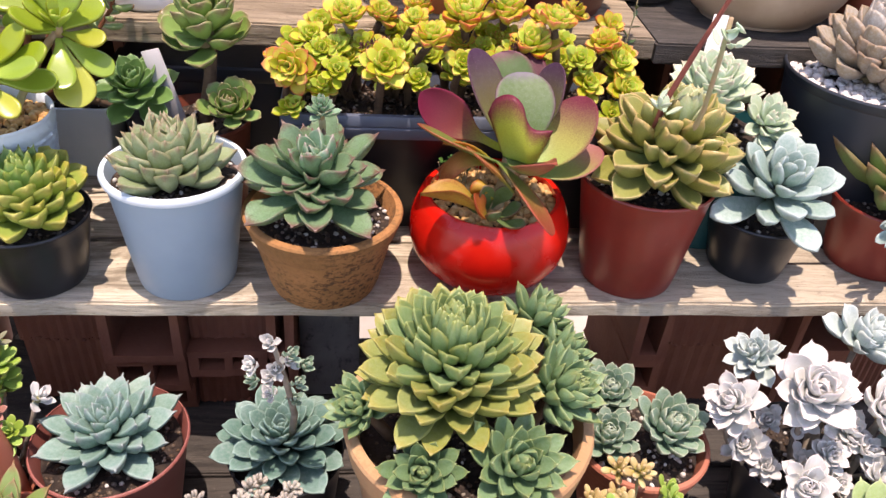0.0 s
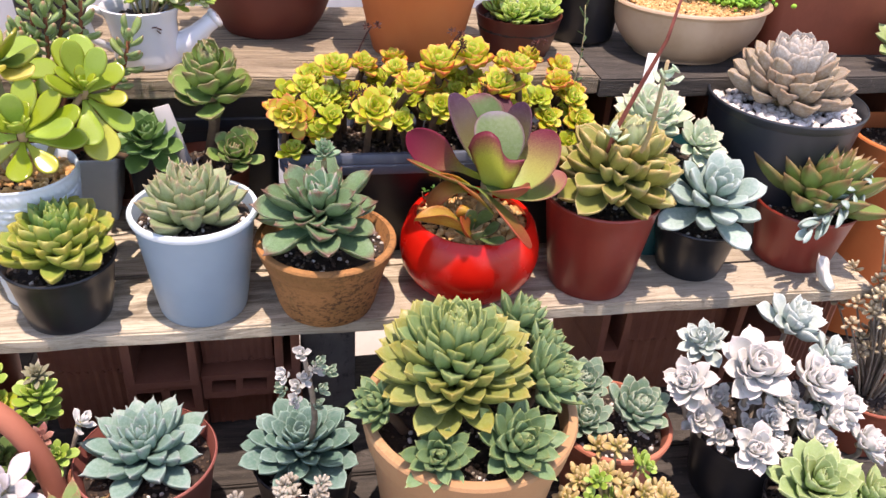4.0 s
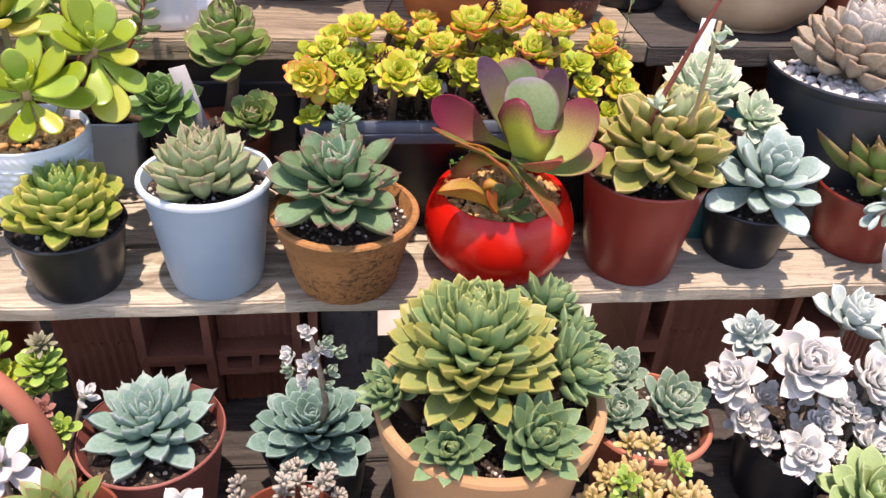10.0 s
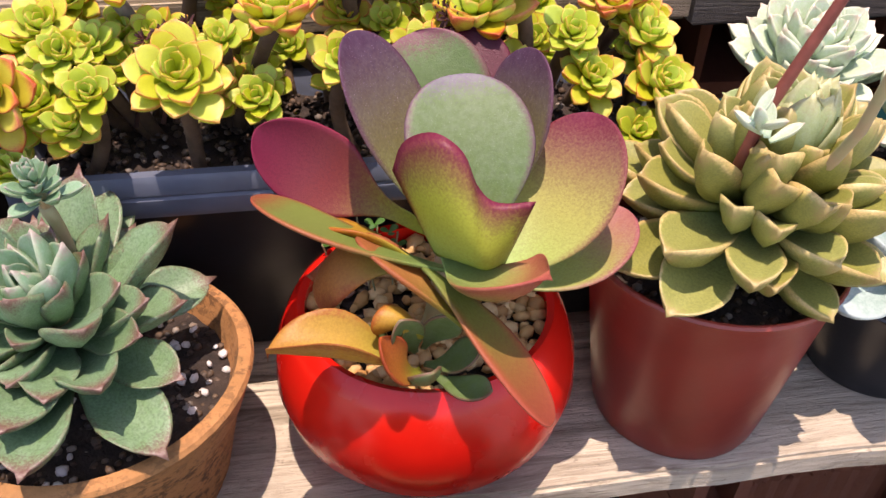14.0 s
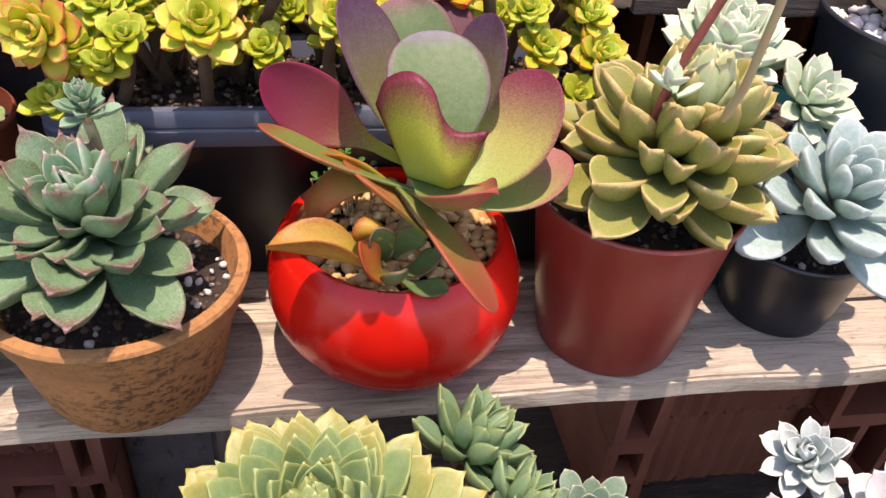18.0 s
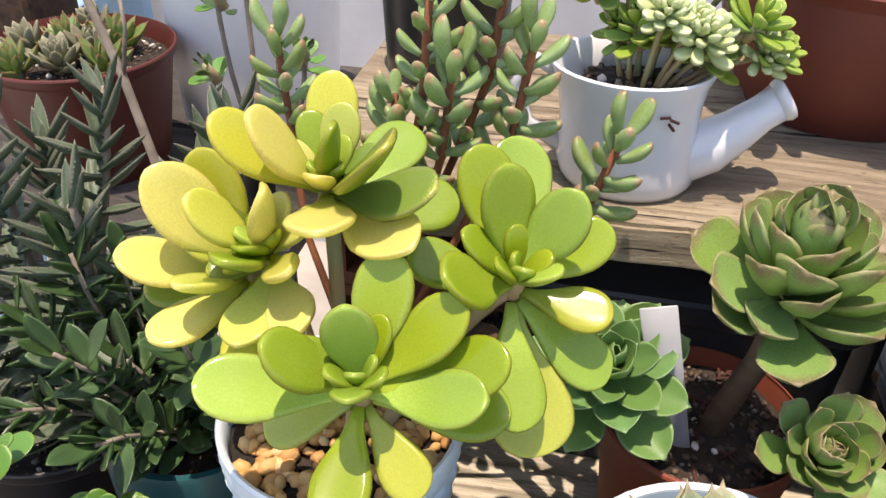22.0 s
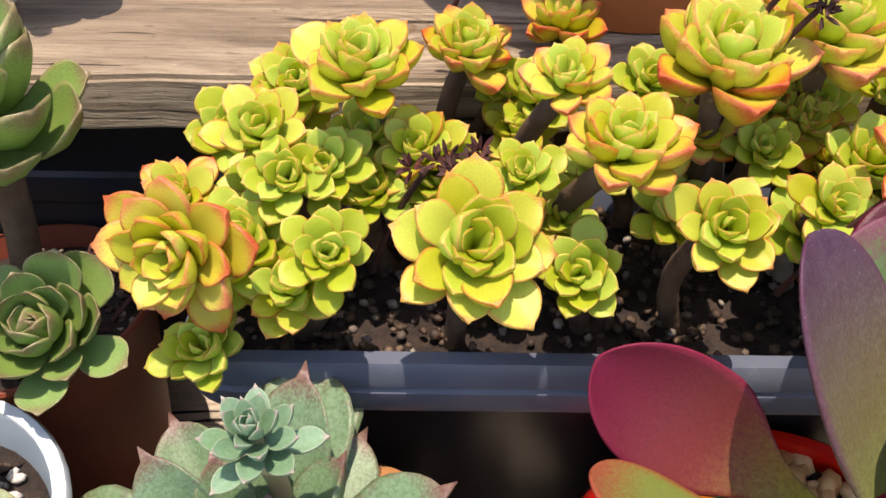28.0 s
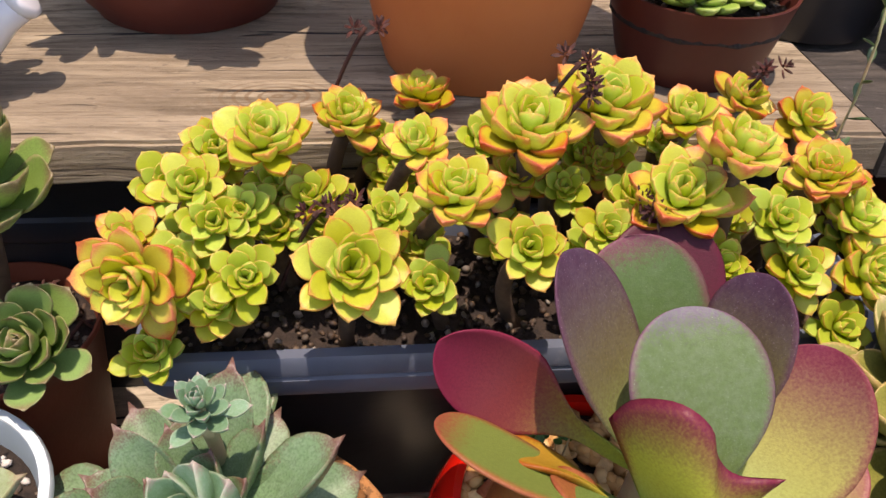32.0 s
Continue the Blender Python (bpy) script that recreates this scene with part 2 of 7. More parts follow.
M["white_matt"] = plain_mat("white_matt_ceramic", "d2dfe4", "c0d0d9", 9.0, 0.5, 0.06, 160.0)
M["beige_glaze"] = plain_mat("beige_glaze", "bfa88e", "a98f74", 12.0, 0.35, 0.1, 120.0, dirt="7d6349", dirt_lo=0.6)
M["teal_plastic"] = plain_mat("teal_plastic", "125357", "0e4349", 9.0, 0.4, 0.08, 120.0)
M["soil"] = plain_mat("potting_soil", "1d1713", "3a2f27", 120.0, 0.95, 0.9, 420.0, dirt="4f443a", dirt_lo=0.62)
M["perlite"] = plain_mat("perlite", "d7d5cf", "b9b6ae", 90.0, 0.9, 0.4, 400.0)
M["bark"] = plain_mat("bark_bits", "33261d", "54402f", 90.0, 0.95, 0.6, 300.0)
M["brick"] = plain_mat("hollow_brick_clay", "7a4836", "8c5a44", 12.0, 0.9, 0.5, 220.0, dirt="5e3122", dirt_lo=0.6)
M["label_white"] = plain_mat("white_label", "e6e6e3", "d8d8d4", 8.0, 0.5, 0.05)
M["label_grey"] = plain_mat("worn_grey_label", "b9babb", "a3a4a6", 12.0, 0.6, 0.1, dirt="77736c", dirt_lo=0.62)
M["wall"] = plain_mat("white_render", "c9cacb", "b6b8ba", 5.0, 0.9, 0.4, 180.0, dirt="9d9f9f", dirt_lo=0.66)
M["concrete"] = plain_mat("concrete", "a9a49a", "8e8980", 4.0, 0.9, 0.4, 200.0, dirt="6d685f", dirt_lo=0.62)
M["cement"] = plain_mat("stained_cement", "6e6b68", "5a5754", 22.0, 0.9, 0.5, 200.0, dirt="2c2826", dirt_lo=0.52)
M["stem_brown"] = plain_mat("brown_stem", "6f5842", "4d3b2b", 60.0, 0.85, 0.5, 300.0)
M["stem_red"] = plain_mat("red_stem", "8d4a3c", "6d352c", 60.0, 0.6, 0.3, 300.0)
M["stem_cinnamon"] = plain_mat("cinnamon_stem", "8a5230", "6e4026", 60.0, 0.8, 0.4, 300.0)
M["stem_green"] = plain_mat("green_stem", "8a9468", "a58a6a", 40.0, 0.6, 0.3, 300.0)
M["stem_grey"] = plain_mat("grey_stem", "93897a", "776d60", 60.0, 0.9, 0.4, 300.0)
M["dry"] = plain_mat("dry_flower", "4a2820", "2f1813", 90.0, 0.9, 0.5, 300.0)


def pebble_mat(name, cols):
    n = Nodes(name)
    isl = n.node("ShaderNodeNewGeometry").outputs["Random Per Island"]
    ramp = n.node("ShaderNodeValToRGB", {0: isl})
    ramp.color_ramp.elements[0].color, ramp.color_ramp.elements[1].color = rgb(cols[0]), rgb(cols[-1])
    for i, c in enumerate(cols[1:-1]):
        ramp.color_ramp.elements.new((i + 1) / (len(cols) - 1)).color = rgb(c)
    nz = n.noise(260.0, 4.0, n.coords())
    n.set(Base_Color=n.mix(n.rng(nz, 0.35, 0.75, 0.0, 0.35), ramp.outputs[0], rgb("8a6a48")), Roughness=0.7)
    n.bump(nz, 0.2, 0.001)
    return n.m


M["pebble_tan"] = pebble_mat("tan_pebbles", ["d6ac6c", "bc8a4e", "e0c28c", "a5743c", "cea264", "b4925e"])
M["pebble_white"] = pebble_mat("white_pebbles", ["e8e6e1", "cfccc6", "f0efec", "b9b5ae"])
M["grit"] = pebble_mat("soil_grit", ["241c17", "3d3027", "17120f", "4b3e33", "2b221c", "8c877d", "332a22", "5f564b"])


# ---- building blocks ----
def mesh_of(bm, smooth=True, name="mesh"):
    me = bpy.data.meshes.new(name)
    bm.to_mesh(me)
    bm.free()
    if smooth:
        me.polygons.foreach_set("use_smooth", [True] * len(me.polygons))
    return me


def part(name, data, material, parent, label="", at=None, kind=""):
    me = data if isinstance(data, bpy.types.Mesh) else mesh_of(data, True, name)
    if material is not None and not me.materials:
        me.materials.append(material)
    ob = new(name, me)
    ob.parent = parent
    if at is not None:
        ob.matrix_basis = at
    return tagged(ob, label, "", "", kind)


def thing(name, at, label, category, group=""):
    ob = new(name)
    ob.empty_display_size = 0.02
    ob.matrix_basis = at if isinstance(at, Matrix) else Matrix.Translation(at)
    return tagged(ob, label, category, group)


def sharp(me, deg=38):
    me.set_sharp_from_angle(angle=radians(deg))
    return me


def lathe(profile, segs=48, wob=0.0, squash=1.0, wave=None):
    """Turns a closed or open profile of (radius, height) round z."""
    bm = bmesh.new()
    rings = []
    for r, z in profile:
        if r < 1e-6:
            rings.append([bm.verts.new((0, 0, z))])
            continue
        ring = []
        for i in range(segs):
            a = 2 * math.pi * i / segs
            k = r * (1 + wob * math.sin(3 * a + z * 40))
            if wave:
                k *= 1 + wave(a, z)
            ring.append(bm.verts.new((k * math.cos(a), squash * k * math.sin(a), z)))
        rings.append(ring)
    for p, q in zip(rings, rings[1:]):
        for i in range(segs):
            j = (i + 1) % segs
            if len(p) == 1 and len(q) == 1:
                continue
            if len(p) == 1:
                bm.faces.new((p[0], q[i], q[j]))
            elif len(q) == 1:
                bm.faces.new((p[i], q[0], p[j]))
            else:
                bm.faces.new((p[i], q[i], q[j], p[j]))
    bmesh.ops.recalc_face_normals(bm, faces=bm.faces)
    return bm


def pot_profile(rb, rt, h, wall=0.004, rim_h=0.0, rim_out=0.0, lip=0.002, belly=0.0):
    """Outside from the foot up, over the rim and down inside."""
    pr = [(0, 0.002), (rb * 0.8, 0.002), (rb - 0.004, 0.0), (rb - 0.001, 0.001), (rb, 0.004)]
    top = h - rim_h
    for k in range(1, 7):
        f = k / 6
        pr.append((rb + (rt - rb) * f * (top / h) + belly * math.sin(math.pi * f), max(0.005, top * f)))
    if rim_h:
        r0 = pr[-1][0]
        pr += [(r0 + rim_out * 0.5, top + 0.0015), (r0 + rim_out, top + 0.0045), (rt + rim_out, h - lip)]
    pr += [(rt + rim_out - lip * 0.4, h - lip * 0.25), (rt + rim_out - lip, h), (rt + rim_out - wall + lip * 0.4, h), (rt + rim_out - wall, h - lip)]
    inner = rt + rim_out - wall
    pr += [(inner - (rt - rb) * 0.36 - 0.001, h * 0.72), (inner - (rt - rb) * 0.5 - 0.001, h * 0.6), (0, h * 0.6)]
    return pr


ICO_V = [(0, 0, 1)] + [(0.894 * math.cos(k * 1.2566), 0.894 * math.sin(k * 1.2566), 0.447) for k in range(5)] + \
        [(0.894 * math.cos(k * 1.2566 + 0.628), 0.894 * math.sin(k * 1.2566 + 0.628), -0.447) for k in range(5)] + [(0, 0, -1)]
ICO_F = [(0, 1 + k, 1 + (k + 1) % 5) for k in range(5)] + [(1 + k, 6 + k, 1 + (k + 1) % 5) for k in range(5)] + \
        [(1 + (k + 1) % 5, 6 + k, 6 + (k + 1) % 5) for k in range(5)] + [(11, 6 + (k + 1) % 5, 6 + k) for k in range(5)]


def stones(rng, count, place, size, flat=0.6, smooth=True):
    """Many small stones in one mesh; place(rng) gives each one's spot."""
    vs, fs = [], []
    for _ in range(count):
        p = Vector(place(rng))
        s = size * rng.uniform(0.6, 1.35)
        q = Euler((rng.uniform(-.5, .5), rng.uniform(-.5, .5), rng.uniform(0, 6.3))).to_matrix()
        d = Vector((s, s * rng.uniform(0.6, 0.95), s * rng.uniform(flat * 0.7, flat * 1.2)))
        b = len(vs)
        vs += [tuple(p + q @ Vector([c * e * rng.uniform(0.85, 1.15) for c, e in zip(v, d)])) for v in ICO_V]
        fs += [tuple(b + i for i in f) for f in ICO_F]
    me = bpy.data.meshes.new("stones")
    me.from_pydata(vs, [], fs)
    if smooth:
        me.polygons.foreach_set("use_smooth", [True] * len(me.polygons))
    return me


def disc_place(r, z, dome=0.0, hole=0.0):
    def f(rng):
        a, k = rng.uniform(0, 6.283), math.sqrt(rng.uniform((hole / r) ** 2, 1)) * r
        return k * math.cos(a), k * math.sin(a), z + dome * (1 - (k / r) ** 2) + rng.uniform(-0.0008, 0.0012)
    return f


def soil_bed(parent, r, z, seed, perlite=26, dome=0.003):
    """Dark potting soil with bark bits, grit and white perlite."""
    rng = random.Random(seed)
    bm = lathe([(0, z + dome)] + [(r * k / 7, z + dome * (1 - (k / 7) ** 2)) for k in range(1, 8)] + [(r, z - 0.006)], 30)
    for v in bm.verts:
        v.co.z += 0.0022 * noise.noise(v.co * 210) + 0.0012 * noise.noise(v.co * 520)
    s = part("soil", bm, M["soil"], parent)
    n = int(330 * (r / 0.06) ** 2)
    part("grit", stones(rng, n, disc_place(r * 0.97, z, dome), 0.0022, 0.7), M["grit"], s, kind="stuff")
    if perlite:
        part("perlite", stones(rng, int(perlite * 1.9), disc_place(r * 0.95, z + 0.001, dome), 0.0026, 0.8), M["perlite"], s, kind="stuff")
    return s


def pebble_bed(parent, r, z, seed, size, mat, name="gravel", dome=0.002):
    rng = random.Random(seed)
    n = int(2.6 * (r / size) ** 2)
    b = part("gravel_bed", lathe([(0, z - 0.002), (r, z - 0.002), (r, z - 0.008)], 30), M["soil"], parent)
    part(name, stones(rng, n, disc_place(r * 0.97, z, dome), size, 0.7), mat, b, kind="stuff")
    return b


def leaf_mesh(name, W=0.5, th=0.12, wide=0.62, foot=0.45, cup=0.25, arch=0.15, point=0.06, ns=9, nc=6, wavy=0.0, round_=2.0, twist=0.0, keel=0.0):
    """One fleshy leaf of length 1 along +x, its upper face towards +z, plump and round-edged. W: width; wide: where it is widest; foot: width
    at the foot; cup: how far the margins rise; arch: how far the tip rises; point: length of the little end spine."""
    bm = bmesh.new()
    uvl = bm.loops.layers.uv.new("UVMap")
    m1 = max(3, ns // 2)
    m2 = max(4, ns - m1 + 1)
    st = [wide * k / m1 for k in range(m1)] + [wide + (1 - wide) * math.sin(math.pi / 2 * k / m2) for k in range(m2)]
    n = 2 * nc
    rings, uvs = [], {}
    for s in st:
        if s <= wide:
            f = s / wide
            w = foot + (1 - foot) * (f * f * (3 - 2 * f))
        else:
            f = (s - wide) / (1 - wide)
            w = max(0.0, 1 - f ** round_) ** (1 / round_) if round_ > 2.05 else max(0.0, 1 - f ** 1.9) ** (0.64 if round_ > 1.9 else 0.8)
        tk = th * (0.3 + 0.7 * w) * (0.8 + 0.2 * math.sin(math.pi * s))
        w *= W / 2
        ring = []
        for j in range(n):
            a = 2 * math.pi * j / n
            v, h = math.cos(a), math.sin(a)
            z = arch * s * s + cup * w * (v * v) * 1.6 + wavy * W * math.sin(3.2 * math.pi * s + (2 if v > 0 else 0)) * v * v * min(1, s * 2)
            z += tk * (0.3 * h if h > 0 else 0.75 * h * (1 + keel * (1 - abs(v))))
            y = w * v
            p = bm.verts.new((s, y * math.cos(twist * s), z + y * math.sin(twist * s)))
            uvs[p] = ((v + 1) / 2, s)
            ring.append(p)
        rings.append(ring)
    tip = bm.verts.new((1 + point, 0, arch * (1 + 2 * point) - th * 0.08))
    uvs[tip] = (0.5, 1.0)
    F = []
    for p, q in zip(rings, rings[1:]):
        for j in range(n):
            i = (j + 1) % n
            F.append(bm.faces.new((p[j], q[j], q[i], p[i])))
    for j in range(n):
        F.append(bm.faces.new((rings[-1][j], tip, rings[-1][(j + 1) % n])))
    F.append(bm.faces.new(rings[0]))
    for f in F:
        for lp in f.loops:
            lp[uvl].uv = uvs[lp.vert]
    bmesh.ops.recalc_face_normals(bm, faces=bm.faces)
    return mesh_of(bm, True, name)


def leaf_set(name, mat, count=3, seed=1, **kw):
    """A few meshes of one kind of leaf, a little unlike each other."""
    rng = random.Random(seed)
    res = []
    for i in range(count):
        k = dict(kw)
        for q, d in (("W", 0.1), ("cup", 0.25), ("arch", 0.3), ("wide", 0.06)):
            if q in k:
                k[q] *= 1 + rng.uniform(-d, d)
        me = leaf_mesh(name, **k)
        me.materials.append(mat)
        res.append(me)
    return res


TUFTS = {}


def tuft_mesh(name, leaves, n, e0, e1, inner, core, hgt, kind):
    """A tiny head of leaves too small to pick apart, one mesh of radius 1; alike heads share it."""
    key = (leaves[0].name, n, e0, e1, kind)
    if key not in TUFTS:
        rng = random.Random(kind + n)
        bm = bmesh.new()
        for i in range(n):
            f = (i + 0.5) / n
            ln = inner + (1 - inner) * f ** 0.62
            me = leaves[rng.randrange(len(leaves))].copy()
            me.transform(Matrix.Rotation(i * 2.39996 + rng.uniform(-0.2, 0.2), 4, "Z") @ Matrix.Translation((core * f, 0, hgt * (1 - f))) @ Matrix.Rotation(-radians(e0 + (e1 - e0) * f ** 0.8 + rng.uniform(-9, 9)), 4, "Y") @ Matrix.Scale(ln, 4))
            bm.from_mesh(me)
            bpy.data.meshes.remove(me)
        TUFTS[key] = mesh_of(bm, True, name)
        TUFTS[key].materials.append(leaves[0].materials[0])
    return TUFTS[key]


def rosette(parent, sets, R, n, at, e0=82, e1=14, inner=0.32, core=0.14, hgt=0.3, seed=0, name="rosette", wid=1.0, thick=1.0, jit=1.0, label="", power=0.62, bend=0.8, skip=0.0):
    """Leaves in a spiral round a short stem: upright and small inside, lower and longer outside. sets: [(share, meshes), ...] from the heart outwards."""
    if name in ("bead_sprig", "seed_head", "flower_tuft"):
        return part(name, tuft_mesh(name, sets[0][1], n, e0, e1, inner, core, hgt, seed % 3), None, parent, label, at @ Matrix.Scale(R, 4), "stuff")
    rng = random.Random(seed * 7 + 3)
    bm = lathe([(0, hgt * R), (core * R * 0.5, hgt * R * 0.8), (core * R * 0.9, 0.1 * R), (core * R * 0.7, -0.25 * R), (0, -0.3 * R)], 10)
    ros = part(name, bm, M["stem_green"], parent, label, at)
    ph = rng.uniform(0, 6.28)
    for i in range(n):
        f = (i + 0.5) / n
        if f > 0.4 and rng.random() < skip:
            continue
        meshes = next(ms for lim, ms in sets if f <= lim)
        el = e0 + (e1 - e0) * f ** bend + rng.uniform(-6, 6) * jit
        ln = R * (inner + (1 - inner) * f ** power) * (1 + rng.uniform(-0.09, 0.09) * jit)
        az = ph + i * 2.39996 + rng.uniform(-0.1, 0.1) * jit
        wf = wid * (1 + rng.uniform(-0.07, 0.07))
        m = Matrix.Rotation(az, 4, "Z") @ Matrix.Translation((core * R * f, 0, hgt * R * (1 - f))) @ Matrix.Rotation(-radians(el), 4, "Y") \
            @ Matrix.Rotation(radians(rng.uniform(-11, 11) * jit), 4, "X") @ Matrix.Diagonal((ln, ln * wf, ln * thick, 1))
        part("leaf", meshes[rng.randrange(len(meshes))], None, ros, at=m)
    return ros


def tube(pts, radii, segs=8, cap=True):
    """A tapered stem along points."""
    bm = bmesh.new()
    rings = []
    pts = [Vector(p) for p in pts]
    side = None
    for k, p in enumerate(pts):
        d = (pts[min(k + 1, len(pts) - 1)] - pts[max(k - 1, 0)]).normalized()
        if side is None:
            side = d.orthogonal().normalized()
        side = (side - d * side.dot(d)).normalized()
        up = d.cross(side)
        r = radii[min(k, len(radii) - 1)] if isinstance(radii, (list, tuple)) else radii
        rings.append([bm.verts.new(p + r * (math.cos(2 * math.pi * i / segs) * side + math.sin(2 * math.pi * i / segs) * up)) for i in range(segs)])
    for a, b in zip(rings, rings[1:]):
        for i in range(segs):
            bm.faces.new((a[i], a[(i + 1) % segs], b[(i + 1) % segs], b[i]))
    if cap:
        bm.faces.new(rings[0][::-1])
        bm.faces.new(rings[-1])
    bmesh.ops.recalc_face_normals(bm, faces=bm.faces)
    return bm


def arc(a, b, sag=(0, 0, 0), n=7):
    a, b, s = Vector(a), Vector(b), Vector(sag)
    return [a.lerp(b, k / n) + s * (4 * (k / n) * (1 - k / n)) for k in range(n + 1)]


def boxm(sx, sy, sz, bevel=0.002, segs=2, at=(0, 0, 0)):
    bm = bmesh.new()
    bmesh.ops.create_cube(bm, size=1.0, matrix=Matrix.Translation(at) @ Matrix.Diagonal((sx, sy, sz, 1)))
    if bevel:
        bmesh.ops.bevel(bm, geom=list(bm.edges), offset=bevel, segments=segs, affect="EDGES")
    return bm


def facing(p, toward=(0, 0, 1), spin=0.0):
    """A pose at p whose z looks along toward."""
    return Matrix.Translation(p) @ Vector(toward).to_track_quat("Z", "Y").to_matrix().to_4x4() @ Matrix.Rotation(spin, 4, "Z")

# ---- the setting ----
SHELF, BACK, LOW = 0.80, 0.99, 0.60     # tops of the three tiers


def board(name, x0, x1, y0, y1, top, thick, mat, parent, seed, round_end=0.0):
    """A sawn board with worn edges; round_end: radius of its rounded front left corner."""
    rng = random.Random(seed)
    bm = bmesh.new()
    out = []
    if round_end:
        out += [(x0 + round_end * (1 - math.cos(a)), y0 + round_end * (1 - math.sin(a))) for a in [k * math.pi / 16 for k in range(9)]]
    else:
        out += [(x0, y0)]
    steps = 26
    xs = [out[-1][0] + (x1 - out[-1][0]) * k / steps for k in range(1, steps + 1)]
    out += [(x, y0 + rng.uniform(-0.0012, 0.0012)) for x in xs]
    out += [(x, y1 + rng.uniform(-0.001, 0.001)) for x in reversed([x0] + xs)]
    f = bm.faces.new([bm.verts.new((x, y, top - thick)) for x, y in out])
    ext = bmesh.ops.extrude_face_region(bm, geom=[f])
    bmesh.ops.translate(bm, verts=[v for v in ext["geom"] if isinstance(v, bmesh.types.BMVert)], vec=(0, 0, thick))
    bmesh.ops.recalc_face_normals(bm, faces=bm.faces)
    rim = [e for e in bm.edges if len(e.link_faces) == 2 and abs(e.link_faces[0].normal.z - e.link_faces[1].normal.z) > 0.5]
    bmesh.ops.bevel(bm, geom=rim, offset=0.0022, segments=2, affect="EDGES")
    for v in bm.verts:
        v.co.z += 0.0006 * noise.noise(v.co * 30)
    me = mesh_of(bm, False, name)
    return part(name, me, mat, parent)


ground_bm = bmesh.new()
bmesh.ops.create_grid(ground_bm, x_segments=40, y_segments=40, size=30.0)
ground = tagged(new("ground", mesh_of(ground_bm)), "pale worn concrete yard floor under the plant stand", "ground", kind="structure")
ground.data.materials.append(M["concrete"])
wall_back = tagged(new("wall_back", mesh_of(boxm(9.0, 0.15, 2.6, 0.0, at=(0, 1.62, 1.3)), False)), "white rendered wall behind the plant stand", "wall", kind="structure")
wall_back.data.materials.append(M["wall"])

shelf = thing("middle_shelf", (0, 0, 0), "weathered grey wooden shelf of two boards with a rounded end", "shelf")
board("plank", -0.392, 0.625, 0.0, 0.098, SHELF, 0.017, M["wood_front"], shelf, 1, 0.05)
board("plank", -0.40, 0.64, 0.1, 0.31, SHELF - 0.001, 0.018, M["wood_front"], shelf, 2)
back_shelf = thing("back_shelf", (0, 0, 0), "pale sun-bleached wooden back shelf board with a knot", "shelf")
board("plank", -0.387, 0.315, 0.203, 0.47, BACK, 0.024, M["wood_back"], back_shelf, 3)
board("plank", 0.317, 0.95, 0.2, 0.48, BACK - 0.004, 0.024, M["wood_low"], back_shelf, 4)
low_shelf = thing("low_shelf", (0, 0, 0), "dark grey wooden lower shelf board", "shelf")
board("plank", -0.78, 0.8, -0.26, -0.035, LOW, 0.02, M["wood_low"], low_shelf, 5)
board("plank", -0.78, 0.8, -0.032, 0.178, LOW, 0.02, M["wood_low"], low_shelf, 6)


def hollow_brick(at, w, h, d, cols, rows, label):
    """A fired clay block, its cells open to the front and the back."""
    ob = thing("hollow_brick", at, label, "brick", "clay blocks under the shelves")
    t = 0.009
    bm = bmesh.new()
    xs = sorted({round(v, 5) for k in range(cols + 1) for v in (-w / 2 + k * (w - t) / cols, -w / 2 + k * (w - t) / cols + t)})
    zs = sorted({round(v, 5) for k in range(rows + 1) for v in (k * (h - t) / rows, k * (h - t) / rows + t)})
    grid = [[bm.verts.new((x, 0, z)) for z in zs] for x in xs]
    fs = [bm.faces.new((grid[i][j], grid[i + 1][j], grid[i + 1][j + 1], grid[i][j + 1])) for i in range(len(xs) - 1) for j in range(len(zs) - 1) if i % 2 == 0 or j % 2 == 0]
    ext = bmesh.ops.extrude_face_region(bm, geom=fs)
    bmesh.ops.translate(bm, verts=[v for v in ext["geom"] if isinstance(v, bmesh.types.BMVert)], vec=(0, d, 0))
    bmesh.ops.recalc_face_normals(bm, faces=bm.faces)
    for v in bm.verts:
        v.co += Vector((noise.noise(v.co * 90), noise.noise(v.co * 90 + Vector((5, 0, 0))), noise.noise(v.co * 90 + Vector((0, 7, 0))) * 0.5)) * 0.0026
    part("shell", mesh_of(bm, False), M["brick"], ob)
    part("back_wall", mesh_of(boxm(w - 2 * t, 0.004, h - 2 * t, 0, at=(0, d - 0.006, h / 2)), False), M["brick"], ob)
    return ob


